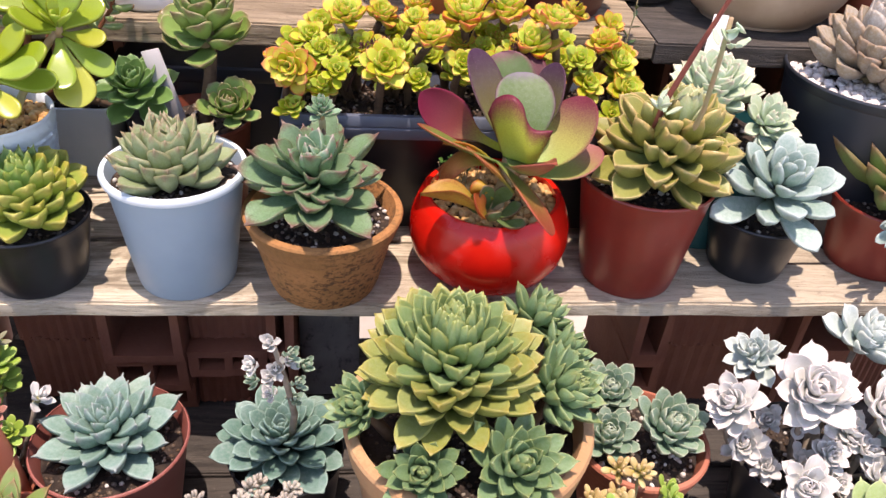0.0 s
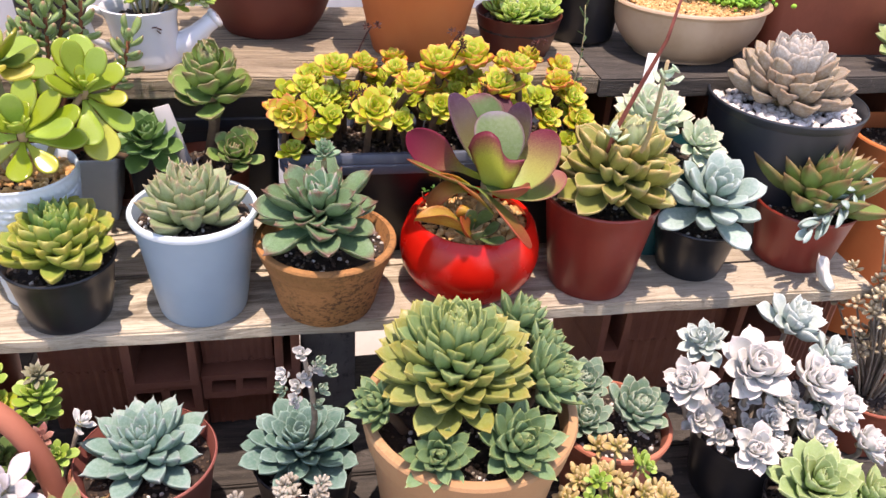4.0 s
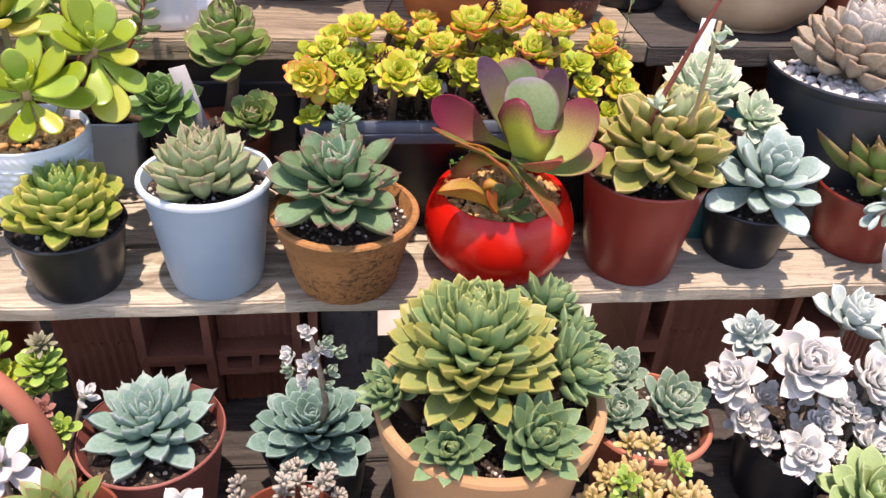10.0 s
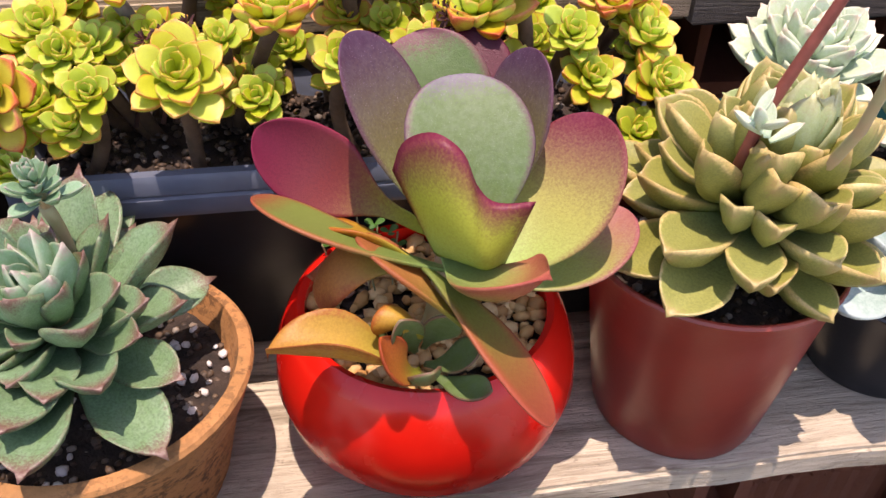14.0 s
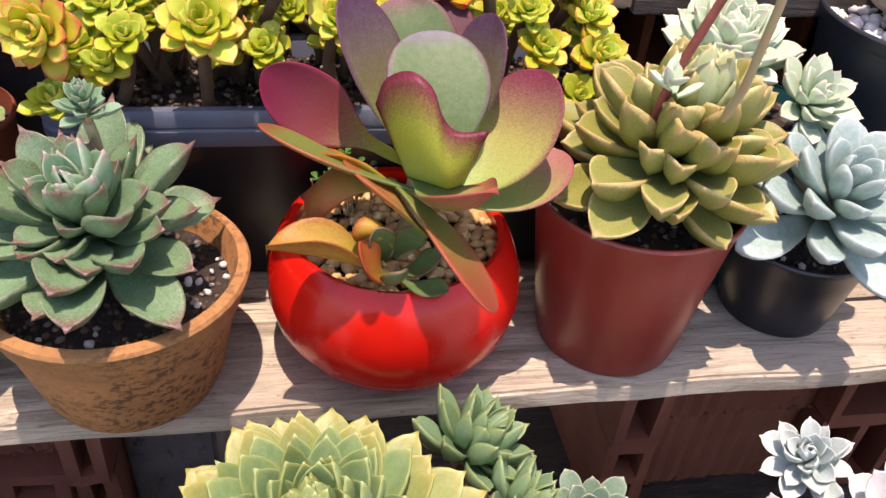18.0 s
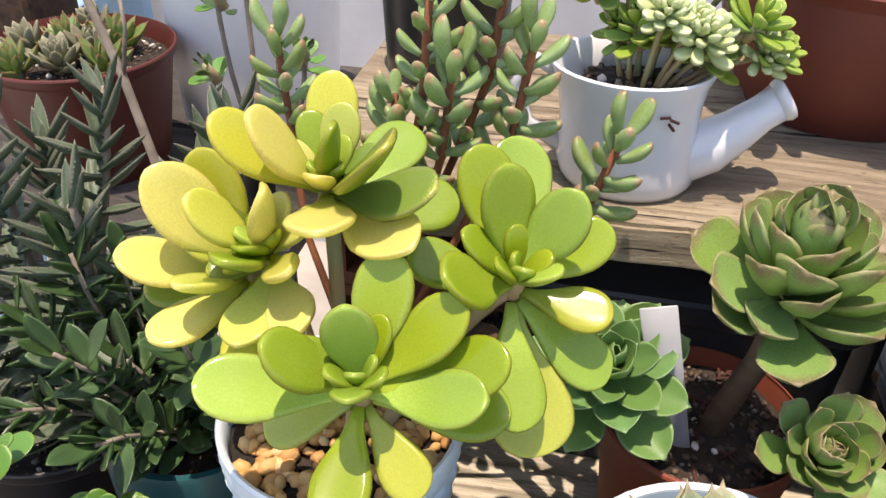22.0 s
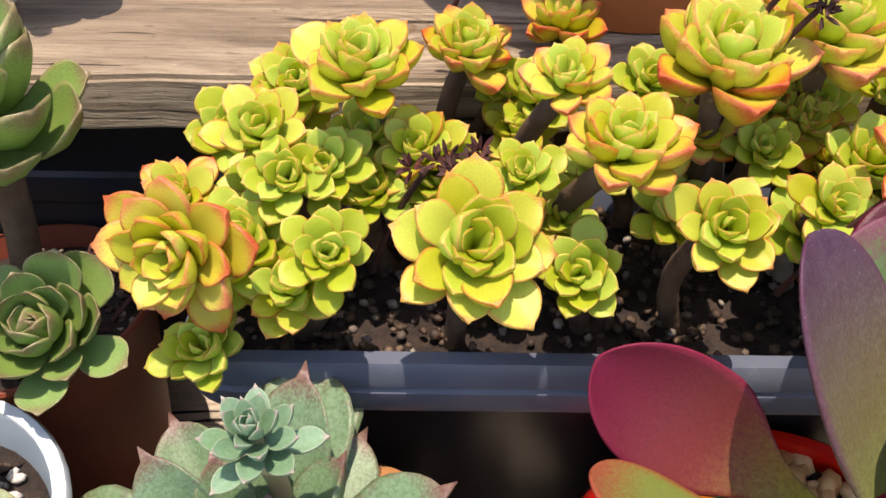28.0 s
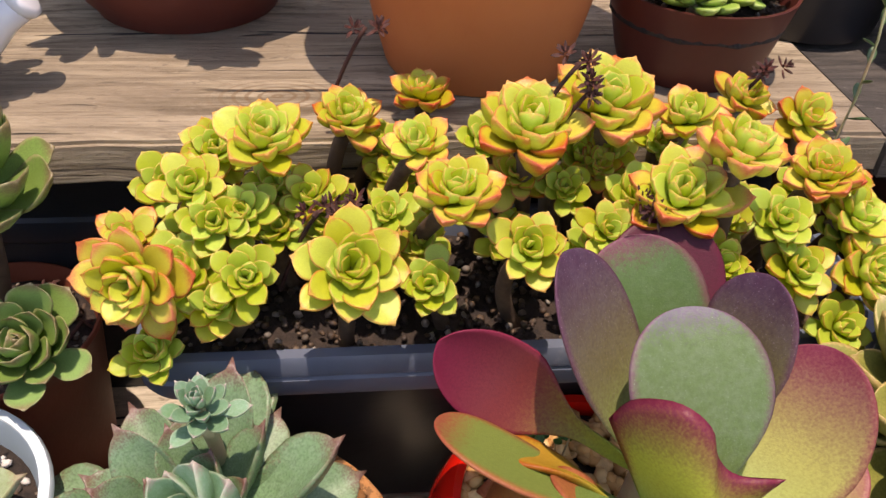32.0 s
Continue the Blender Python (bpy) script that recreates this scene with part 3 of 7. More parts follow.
def plain_brick(at, w, h, d, label):
    """A clay block laid with its combed long side to the front."""
    ob = thing("clay_brick", at, label, "brick", "clay blocks under the shelves")
    bm = bmesh.new()
    n = 9
    prof = [(-w / 2 + w * k / (2 * n), -0.0016 if k % 2 else 0.0) for k in range(2 * n + 1)]
    low = [bm.verts.new((x, y, 0)) for x, y in prof] + [bm.verts.new((w / 2, d, 0)), bm.verts.new((-w / 2, d, 0))]
    f = bm.faces.new(low)
    ext = bmesh.ops.extrude_face_region(bm, geom=[f])
    bmesh.ops.translate(bm, verts=[v for v in ext["geom"] if isinstance(v, bmesh.types.BMVert)], vec=(0, 0, h))
    bmesh.ops.recalc_face_normals(bm, faces=bm.faces)
    for v in bm.verts:
        v.co += Vector((noise.noise(v.co * 40), noise.noise(v.co * 40 + Vector((3, 0, 0))), 0)) * 0.0016
    part("body", mesh_of(bm, False), M["brick"], ob)
    part("mortar_smear", stones(random.Random(int(w * 1e4)), 30, lambda g: (g.uniform(-w / 2, w / 2), -0.001, g.choice((0.002, h - 0.002)) + g.uniform(-0.002, 0.002)), 0.003, 0.5), M["brick"], ob, kind="stuff")
    return ob


cement = thing("cement_block", (-0.02, 0.075, 0.602), "stained grey cement block standing in shade", "cement block")
part("body", mesh_of(boxm(0.064, 0.1, 0.178, 0.003, 2, (0, 0.05, 0.089)), False), M["cement"], cement)
# a stack of blocks: plain faces set back, open cells standing proud
for bx, bz, bw, bh, by, cols, rows in ((-0.292, 0.692, 0.094, 0.09, 0.072, 0, 0), (-0.205, 0.692, 0.08, 0.09, 0.036, 1, 1), (-0.124, 0.7, 0.082, 0.082, 0.066, 0, 0), (-0.068, 0.692, 0.03, 0.09, 0.04, 1, 1),
                                       (-0.292, 0.602, 0.094, 0.089, 0.08, 0, 0), (-0.205, 0.645, 0.08, 0.046, 0.042, 2, 1), (-0.205, 0.602, 0.08, 0.042, 0.06, 2, 1), (-0.124, 0.664, 0.082, 0.035, 0.044, 2, 1), (-0.124, 0.602, 0.082, 0.061, 0.07, 0, 0), (-0.068, 0.602, 0.03, 0.089, 0.05, 1, 2),
                                       (0.321, 0.692, 0.04, 0.09, 0.034, 1, 1), (0.321, 0.602, 0.04, 0.089, 0.036, 1, 2), (0.412, 0.692, 0.14, 0.09, 0.06, 0, 0), (0.412, 0.602, 0.14, 0.089, 0.066, 0, 0), (0.525, 0.692, 0.084, 0.09, 0.04, 1, 1), (0.525, 0.602, 0.084, 0.089, 0.044, 2, 1), (0.604, 0.602, 0.07, 0.18, 0.06, 0, 0)):
    if cols:
        hollow_brick((bx, by, bz), bw - 0.002, bh, 0.15, cols, rows, "red hollow clay building block with open cells")
    else:
        plain_brick((bx, by, bz), bw - 0.002, bh, 0.13, "red clay building block with a combed side")
for bx, bz in ((-0.31, 0.80), (0.36, 0.80), (0.50, 0.80), (0.64, 0.80), (0.78, 0.80), (-0.31, 0.882), (0.36, 0.882), (0.50, 0.882), (0.64, 0.882), (0.78, 0.882)):
    hollow_brick((bx, 0.26, bz), 0.137, 0.081, 0.18, 2, 1, "red hollow clay block holding up the back shelf")
for bx in (-0.42, 0.68):
    for k in range(3):
        hollow_brick((bx, -0.16, 0.02 + k * 0.188), 0.14, 0.187, 0.26, 2, 2, "stacked red hollow clay block carrying the lower shelf")

# ---- leaves ----
L = {}
mk = leaf_mat
L["black"] = leaf_set("leaf", mk("leaf_lime", "84983f", "a09a42", "858a3a", 0.8, 0.85, 0.38, inner="7f9a50", spots="8b5a2a"), 3, 1, W=0.54, th=0.2, wide=0.55, foot=0.62, cup=0.3, arch=0.16, point=0.03, keel=0.3, round_=2.1)
L["blackin"] = leaf_set("leaf", mk("leaf_green_heart", "668c48", "8a9a4c", "74903f", 0.85, 0.88, 0.38, inner="6f9a5c"), 3, 2, W=0.4, th=0.2, wide=0.55, foot=0.62, cup=0.3, arch=0.14, point=0.08, keel=0.3, round_=1.8)
L["olive"] = leaf_set("leaf", mk("leaf_olive_grey", "84966a", "927e60", "8a8660", 0.9, 0.93, 0.5, inner="889a60", bloom=0.1, rag=0.5, spots="7d5a3a"), 3, 3, W=0.54, th=0.2, wide=0.58, foot=0.6, cup=0.34, arch=0.3, point=0.08, keel=0.4, round_=1.85)
L["redgreen"] = leaf_set("leaf", mk("leaf_green_red_edge", "66885e", "70483e", "683e36", 0.84, 0.94, 0.42, inner="76a272", bloom=0.06, rag=1.2, edge_amt=0.4, spots="6a4a40", mottle=0.4), 3, 4, W=0.48, th=0.12, wide=0.68, foot=0.5, cup=0.36, arch=0.14, point=0.08, keel=0.4, wavy=0.06, round_=2.0)
L["redheart"] = leaf_set("leaf", mk("leaf_pale_heart", "6c9670", "9a8a80", "8d9a80", 0.9, 0.9, 0.45, inner="7aa586", bloom=0.1), 3, 5, W=0.48, th=0.17, wide=0.62, foot=0.45, cup=0.3, arch=0.15, point=0.08, keel=0.3)
L["brown"] = leaf_set("leaf", mk("leaf_olive_gold", "888c48", "a8945c", "c8b072", 0.9, 0.94, 0.4, inner="98ac68", spots="6c4222", edge_amt=0.9, rag=0.3, mottle=0.3), 3, 6, W=0.44, th=0.22, wide=0.66, foot=0.5, cup=0.42, arch=0.26, point=0.05, keel=0.4, round_=2.0)
L["brownin"] = leaf_set("leaf", mk("leaf_olive_heart", "9cae74", "a8a874", "acae80", 0.85, 0.84, 0.45, inner="a6c48a", bloom=0.1), 3, 7, W=0.48, th=0.18, wide=0.6, foot=0.5, cup=0.4, arch=0.4, point=0.06, keel=0.3, round_=1.95)
L["ghost"] = leaf_set("leaf", mk("leaf_ghost", "86a398", "98ada6", "a6b8b2", 0.8, 0.8, 0.5, inner="96b0a4", bloom=0.2), 3, 8, W=0.46, th=0.19, wide=0.64, foot=0.42, cup=0.14, arch=0.12, point=0.04, keel=0.2, round_=2.15)
L["big"] = leaf_set("leaf", mk("leaf_big_green", "6e8c56", "86944e", "889248", 0.86, 0.86, 0.42, inner="6c9060", bloom=0.06, spots="6a5a34"), 3, 9, W=0.44, th=0.18, wide=0.56, foot=0.62, cup=0.36, arch=0.36, point=0.05, keel=0.4, round_=1.95)
L["bigout"] = leaf_set("leaf", mk("leaf_big_gold", "84904a", "989040", "94903f", 0.8, 0.88, 0.42, inner="7c9458", bloom=0.06, edge_amt=0.6, rag=0.5), 3, 10, W=0.46, th=0.2, wide=0.56, foot=0.6, cup=0.36, arch=0.38, point=0.045, keel=0.4, round_=2.0)
L["pup"] = leaf_set("leaf", mk("leaf_pup_green", "66885a", "7a8a4c", "74884f", 0.84, 0.86, 0.42, inner="648a5e", bloom=0.08), 3, 11, W=0.48, th=0.2, wide=0.56, foot=0.55, cup=0.3, arch=0.38, point=0.09, keel=0.4, round_=1.95)
L["lowblue"] = leaf_set("leaf", mk("leaf_blue_green", "6c9082", "8c9a96", "82a094", 0.86, 0.9, 0.5, inner="648c80", bloom=0.14), 3, 12, W=0.42, th=0.18, wide=0.62, foot=0.45, cup=0.26, arch=0.1, point=0.08, keel=0.4, round_=1.9)
L["lowgrey"] = leaf_set("leaf", mk("leaf_grey_green", "52786a", "6e9082", "86a698", 0.88, 0.86, 0.5, inner="5f8a7c", bloom=0.12), 3, 13, W=0.46, th=0.12, wide=0.68, foot=0.36, cup=0.2, arch=0.08, point=0.05, keel=0.3, round_=2.15)
L["trio"] = leaf_set("leaf", mk("leaf_trio", "76977c", "98a58a", "a4b096", 0.86, 0.86, 0.5, inner="84ab8e", bloom=0.16), 3, 14, W=0.54, th=0.2, wide=0.62, foot=0.5, cup=0.32, arch=0.4, point=0.06, keel=0.3, round_=2.2)
L["white"] = leaf_set("leaf", mk("leaf_white_pink", "cbccc6", "d2c6c0", "d2cac4", 0.82, 0.86, 0.55, inner="bdc6c0", bloom=0.35, vary=0.18), 3, 15, W=0.62, th=0.17, wide=0.62, foot=0.48, cup=0.34, arch=0.3, point=0.07, keel=0.3, wavy=0.07)
L["whiteblue"] = leaf_set("leaf", mk("leaf_white_blue", "acbdb6", "bcc8c2", "c6d0c8", 0.84, 0.86, 0.55, inner="b2c9c0", bloom=0.32, vary=0.18), 3, 16, W=0.6, th=0.17, wide=0.62, foot=0.48, cup=0.34, arch=0.3, point=0.07, keel=0.3, wavy=0.05)
L["greyros"] = leaf_set("leaf", mk("leaf_mauve_grey", "9a968c", "a89a88", "a99c8c", 0.9, 0.92, 0.5, inner="93958f", bloom=0.35), 3, 17, W=0.52, th=0.18, wide=0.64, foot=0.5, cup=0.36, arch=0.34, point=0.03, keel=0.3)
L["greyout"] = leaf_set("leaf", mk("leaf_mauve_tan", "948874", "9e8462", "a2866a", 0.86, 0.88, 0.5, inner="938a80", bloom=0.2), 3, 18, W=0.52, th=0.18, wide=0.64, foot=0.5, cup=0.34, arch=0.26, point=0.03, keel=0.3)
L["yellow"] = leaf_set("leaf", mk("leaf_yellow", "c8d044", "dc9850", "d4703f", 0.9, 0.92, 0.34, inner="bcd042", through_=0.44, vary=0.3, rag=0.3, edge_amt=0.8), 4, 19, W=0.66, th=0.22, wide=0.66, foot=0.5, cup=0.22, arch=0.1, point=0.05, keel=0.4, round_=1.95)
L["yellowgreen"] = leaf_set("leaf", mk("leaf_yellow_green", "bcd044", "d4b858", "d0904c", 0.92, 0.93, 0.34, inner="b8c844", through_=0.44, vary=0.3, rag=0.3, edge_amt=0.7), 4, 20, W=0.66, th=0.22, wide=0.66, foot=0.5, cup=0.22, arch=0.1, point=0.05, keel=0.4, round_=1.95)
L["yellowred"] = leaf_set("leaf", mk("leaf_yellow_red", "ccc240", "d0683c", "c8503a", 0.8, 0.86, 0.34, inner="bcc840", through_=0.34, vary=0.35, rag=0.5), 4, 21, W=0.66, th=0.22, wide=0.66, foot=0.5, cup=0.22, arch=0.1, point=0.05, keel=0.4, round_=1.95)
L["stalk"] = leaf_set("leaf", mk("leaf_stalk_green", "82a456", "8a7a58", "9a9468", 0.84, 0.9, 0.36, inner="8ab05c", through_=0.24, rag=0.7, spots="5a4a2c", mottle=0.3), 3, 22, W=0.7, th=0.14, wide=0.7, foot=0.42, cup=0.34, arch=0.36, point=0.06, keel=0.3, round_=2.1)
L["dark"] = leaf_set("leaf", mk("leaf_dark_green", "648c4c", "7a9a66", "83a26c", 0.9, 0.9, 0.4, inner="6f9f5e", through_=0.18), 3, 23, W=0.62, th=0.13, wide=0.64, foot=0.45, cup=0.3, arch=0.22, point=0.05, keel=0.3)
L["pale"] = leaf_set("leaf", mk("leaf_pale_green", "b3c9a6", "c8b8a0", "c9d2b4", 0.88, 0.88, 0.5, inner="a9c9a2", bloom=0.3), 3, 26, W=0.54, th=0.17, wide=0.6, foot=0.5, cup=0.3, arch=0.2, point=0.06, keel=0.3)
L["agavered"] = leaf_set("leaf", mk("leaf_green_redtip", "748c4e", "8c6a46", "8a7048", 0.8, 0.88, 0.4, inner="86a25c"), 3, 27, W=0.4, th=0.16, wide=0.5, foot=0.6, cup=0.26, arch=0.14, point=0.09, keel=0.4, round_=1.8)
L["sedum"] = leaf_set("leaf", mk("leaf_bean_green", "7c9a50", "9a6e50", "8c9864", 0.86, 0.95, 0.35, inner="86a26c", bloom=0.1), 2, 28, W=0.46, th=0.34, wide=0.62, foot=0.5, cup=0.0, arch=0.2, point=0.0, ns=7, nc=4, round_=2.15)
L["drypup"] = leaf_set("leaf", mk("leaf_dry_pup", "7a7a5c", "8c8468", "86805f", 0.8, 0.95, 0.6, inner="7c8060", bloom=0.08), 2, 93, W=0.42, th=0.2, wide=0.5, foot=0.6, cup=0.2, arch=0.1, point=0.04, ns=6, nc=5, round_=2.0)
L["bead"] = leaf_set("leaf", mk("leaf_grey_bead", "9c9482", "a89c8a", "9a9280", 0.8, 0.95, 0.6, inner="a59c86", bloom=0.3), 2, 29, W=0.55, th=0.45, wide=0.55, foot=0.6, cup=0.0, arch=0.05, point=0.0, ns=5, nc=5, round_=2.15)
L["gold"] = leaf_set("leaf", mk("leaf_gold_bean", "b9a670", "c4a67c", "bda472", 0.8, 0.9, 0.4, inner="b5b05c"), 2, 30, W=0.5, th=0.35, wide=0.55, foot=0.55, cup=0.0, arch=0.1, point=0.02, ns=6, nc=5, round_=2.15)
L["limesm"] = leaf_set("leaf", mk("leaf_small_lime", "8fb04a", "a5b45a", "9fb456", 0.85, 0.9, 0.35, inner="86ad50", through_=0.2), 2, 31, W=0.6, th=0.2, wide=0.62, foot=0.45, cup=0.2, arch=0.15, point=0.02, ns=7, nc=5, round_=2.15)
L["dryleaf"] = leaf_set("leaf", mk("leaf_dry_red", "3f1c16", "2a120e", "331711", 0.7, 0.9, 0.8, inner="6a3a2c", through_=0.0), 2, 33, W=0.34, th=0.1, wide=0.5, foot=0.5, cup=0.3, arch=0.1, point=0.05, ns=5, nc=3)
L["drybead"] = leaf_set("leaf", mk("leaf_dry_bead", "c4b594", "cdbfa2", "bfae8c", 0.8, 0.95, 0.7, inner="a8987a"), 2, 34, W=0.55, th=0.45, wide=0.55, foot=0.6, cup=0.0, arch=0.05, point=0.0, ns=5, nc=5, round_=2.15)
L["creamsedum"] = leaf_set("leaf", mk("leaf_cream_sedum", "b9c98a", "cdd6a4", "c4d09a", 0.7, 0.9, 0.45, inner="9fb874", bloom=0.12), 2, 35, W=0.5, th=0.34, wide=0.6, foot=0.5, cup=0.05, arch=0.2, point=0.0, ns=6, nc=4, round_=2.15)
L["whitepink"] = leaf_set("leaf", mk("leaf_porcelain", "c4c0c2", "d0c4c6", "cdb8bc", 0.85, 0.9, 0.5, inner="c6c8c2", bloom=0.3, vary=0.12), 3, 36, W=0.56, th=0.2, wide=0.62, foot=0.42, cup=0.16, arch=0.14, point=0.05, keel=0.3, round_=1.95)
L["coral"] = leaf_set("leaf", mk("leaf_coral", "a06a5c", "b07a6c", "b0786a", 0.8, 0.9, 0.45, inner="9a7a62", bloom=0.06), 2, 37, W=0.5, th=0.24, wide=0.55, foot=0.5, cup=0.2, arch=0.2, point=0.06, ns=7, nc=5)
L["olivesm"] = leaf_set("leaf", mk("leaf_small_olive", "5f7a3e", "76844a", "727c48", 0.85, 0.9, 0.38, inner="587440", through_=0.15), 2, 38, W=0.56, th=0.16, wide=0.62, foot=0.42, cup=0.2, arch=0.12, point=0.03, ns=7, nc=5, round_=2.1)
L["clover"] = leaf_set("leaf", mk("leaf_clover", "3c6a2a", "487a34", "4a7836", 0.85, 0.9, 0.4, inner="447a30", through_=0.25), 2, 39, W=0.8, th=0.05, wide=0.6, foot=0.25, cup=0.15, arch=0.05, point=0.0, ns=5, nc=3, round_=2.2)
L["palegreen"] = leaf_set("leaf", mk("leaf_fresh_green", "94ad6c", "a6b476", "a6b880", 0.85, 0.88, 0.42, inner="8cae6c", bloom=0.1, through_=0.2), 3, 32, W=0.56, th=0.14, wide=0.62, foot=0.5, cup=0.3, arch=0.15, point=0.08, keel=0.3, round_=1.8)

# ---- middle shelf, front row ----

def potted(name, at, label, prof, mat, category="potted plant", squash=1.0, segs=48, wave=None, group="", potname="pot", spin=0.0):
    ob = thing(name, Matrix.Translation(at) @ Matrix.Rotation(spin, 4, "Z"), label, category, group)
    p = part(potname, sharp(mesh_of(lathe(prof, segs, squash=squash, wave=wave)), 60 if wave else 24), mat, ob)
    return ob


# black pot with a lime rosette
o = potted("potted_echeveria", (-0.284, 0.043, SHELF), "small black plastic pot with a dense lime-green rosette", pot_profile(0.041, 0.053, 0.07, 0.0025, 0.008, 0.0015), M["black_plastic"])
soil_bed(o, 0.049, 0.058, 1, 8)
rosette(o, [(0.4, L["blackin"]), (1, L["black"])], 0.05, 84, facing((0.006, -0.01, 0.078), (0.0, -0.12, 1)), 88, 6, 0.42, 0.18, 0.55, 1, power=0.55)

# blue pot with an olive rosette
o = potted("potted_echeveria", (-0.151, 0.046, SHELF), "pale blue plastic pot with a grey-olive pointed rosette", pot_profile(0.045, 0.06, 0.118, 0.003, 0.0, 0.0), M["blue_plastic"])
part("rim", sharp(mesh_of(lathe([(0.0592, 0.112), (0.0622, 0.1125), (0.0632, 0.1165), (0.062, 0.119), (0.058, 0.119), (0.0568, 0.112)], 48)), 40), M["white_matt"], o, "rolled white rim")
soil_bed(o, 0.056, 0.104, 2, 50)
rosette(o, [(1, L["olive"])], 0.047, 60, facing((-0.002, -0.006, 0.111), (0.0, -0.1, 1)), 87, 10, 0.52, 0.24, 0.5, 2, power=0.55)

# terracotta pot with a red-edged rosette
o = potted("potted_echeveria", (-0.022, 0.038, SHELF), "aged mossy terracotta pot with a green rosette edged in red", pot_profile(0.05, 0.07, 0.083, 0.008, 0.026, 0.0028, 0.003), M["terracotta"])
soil_bed(o, 0.064, 0.067, 3, 30)
rosette(o, [(0.25, L["redheart"]), (1, L["redgreen"])], 0.063, 60, facing((-0.006, -0.002, 0.1), (-0.05, -0.25, 1)), 84, -8, 0.3, 0.2, 0.45, 3, bend=0.85, jit=2.2)
st = part("flower_stalk", tube(arc((0.0, 0.016, 0.105), (0.0, 0.009, 0.165), (0, 0.006, 0)), [0.004, 0.003]), M["stem_green"], o, "short budding stalk")
rosette(o, [(1, L["redheart"])], 0.014, 22, facing((0.0, 0.009, 0.168), (0, -0.3, 1)), 80, 15, 0.45, 0.2, 1.2, 4, name="bud")

# red bowl with the paddle plant
bowl = [(0, 0.003), (0.032, 0.003), (0.038, 0.0), (0.042, 0.001), (0.053, 0.008), (0.065, 0.02), (0.0735, 0.034), (0.077, 0.05), (0.0755, 0.067), (0.0705, 0.082), (0.0665, 0.0895), (0.063, 0.0925), (0.0595, 0.091), (0.0595, 0.082), (0.064, 0.064), (0.062, 0.055), (0, 0.055)]
red = potted("potted_paddle_plant", (0.135, 0.054, SHELF), "glossy red ceramic bowl with a paddle plant and tan gravel", bowl, M["red_glaze"], segs=64)
pebble_bed(red, 0.061, 0.083, 4, 0.0048, M["pebble_tan"])

PU = dict(unit=16.0, grain=0.22, mottle=0.18, vary=0.1, spec=0.28)
pmr = leaf_mat("leaf_paddle_wine", "5a2430", "4c1424", "5a1628", 0.4, 0.9, 0.4, inner="74804a", through_=0.2, **PU)
pmr2 = leaf_mat("leaf_paddle_red", "744034", "6c2032", "7c2838", 0.4, 0.9, 0.5, inner="84963c", through_=0.16, **PU)
pm = leaf_mat("leaf_paddle", "a2ae48", "7c2e42", "7c2838", 0.6, 0.93, 0.4, inner="90b05c", through_=0.34, **PU)
pme = leaf_mat("leaf_paddle_pink", "b0ae58", "86284c", "862840", 0.5, 0.9, 0.4, inner="a2c260", through_=0.45, **PU)
pmf = leaf_mat("leaf_paddle_pale", "8f9a50", "a06a62", "8c404c", 0.5, 0.9, 0.4, inner="86a05c", bloom=0.03, through_=0.22, **PU)
pmp = leaf_mat("leaf_paddle_purple", "66603c", "42223c", "4c1e3a", 0.46, 0.92, 0.42, inner="8ca84c", bloom=0.02, spots="b49cb0", through_=0.12, **PU)
pmg = leaf_mat("leaf_paddle_heart", "526a42", "6c6270", "6c4058", 0.86, 0.95, 0.5, inner="5e7a46", bloom=0.04, spots="8ea08c", through_=0.12, **PU)
pmg2 = leaf_mat("leaf_paddle_rimmed", "466030", "6a3246", "6a2440", 0.84, 0.9, 0.45, inner="567440", bloom=0.02, spots="7c8e6c", through_=0.15, **PU)
pms = leaf_mat("leaf_paddle_shoot", "566f3e", "6f6c48", "6c4236", 0.85, 0.92, 0.42, inner="4f683a", bloom=0.04, through_=0.15, **PU)
pml = leaf_mat("leaf_paddle_long", "6c7c36", "8c402c", "9c3c2c", 0.82, 0.86, 0.4, inner="647e40", through_=0.2, **PU)
pmk = leaf_mat("leaf_paddle_hanging", "74702f", "8c3624", "a0402c", 0.4, 0.6, 0.4, inner="6c7c3a", through_=0.25, **PU)
pml2 = leaf_mat("leaf_paddle_low", "7e8240", "a04838", "983a34", 0.4, 0.75, 0.4, inner="6e8a48", through_=0.22, **PU)
pmo = leaf_mat("leaf_paddle_old", "b4923a", "a8762e", "9c5024", 0.6, 0.85, 0.4, inner="a09a3c", through_=0.3, rag=0.6, **PU)
pmo2 = leaf_mat("leaf_paddle_bronze", "b87430", "b05a28", "a04426", 0.5, 0.8, 0.4, inner="8a8c34", through_=0.45, rag=0.6, **PU)
RB = Vector((0.135, 0.054, SHELF))

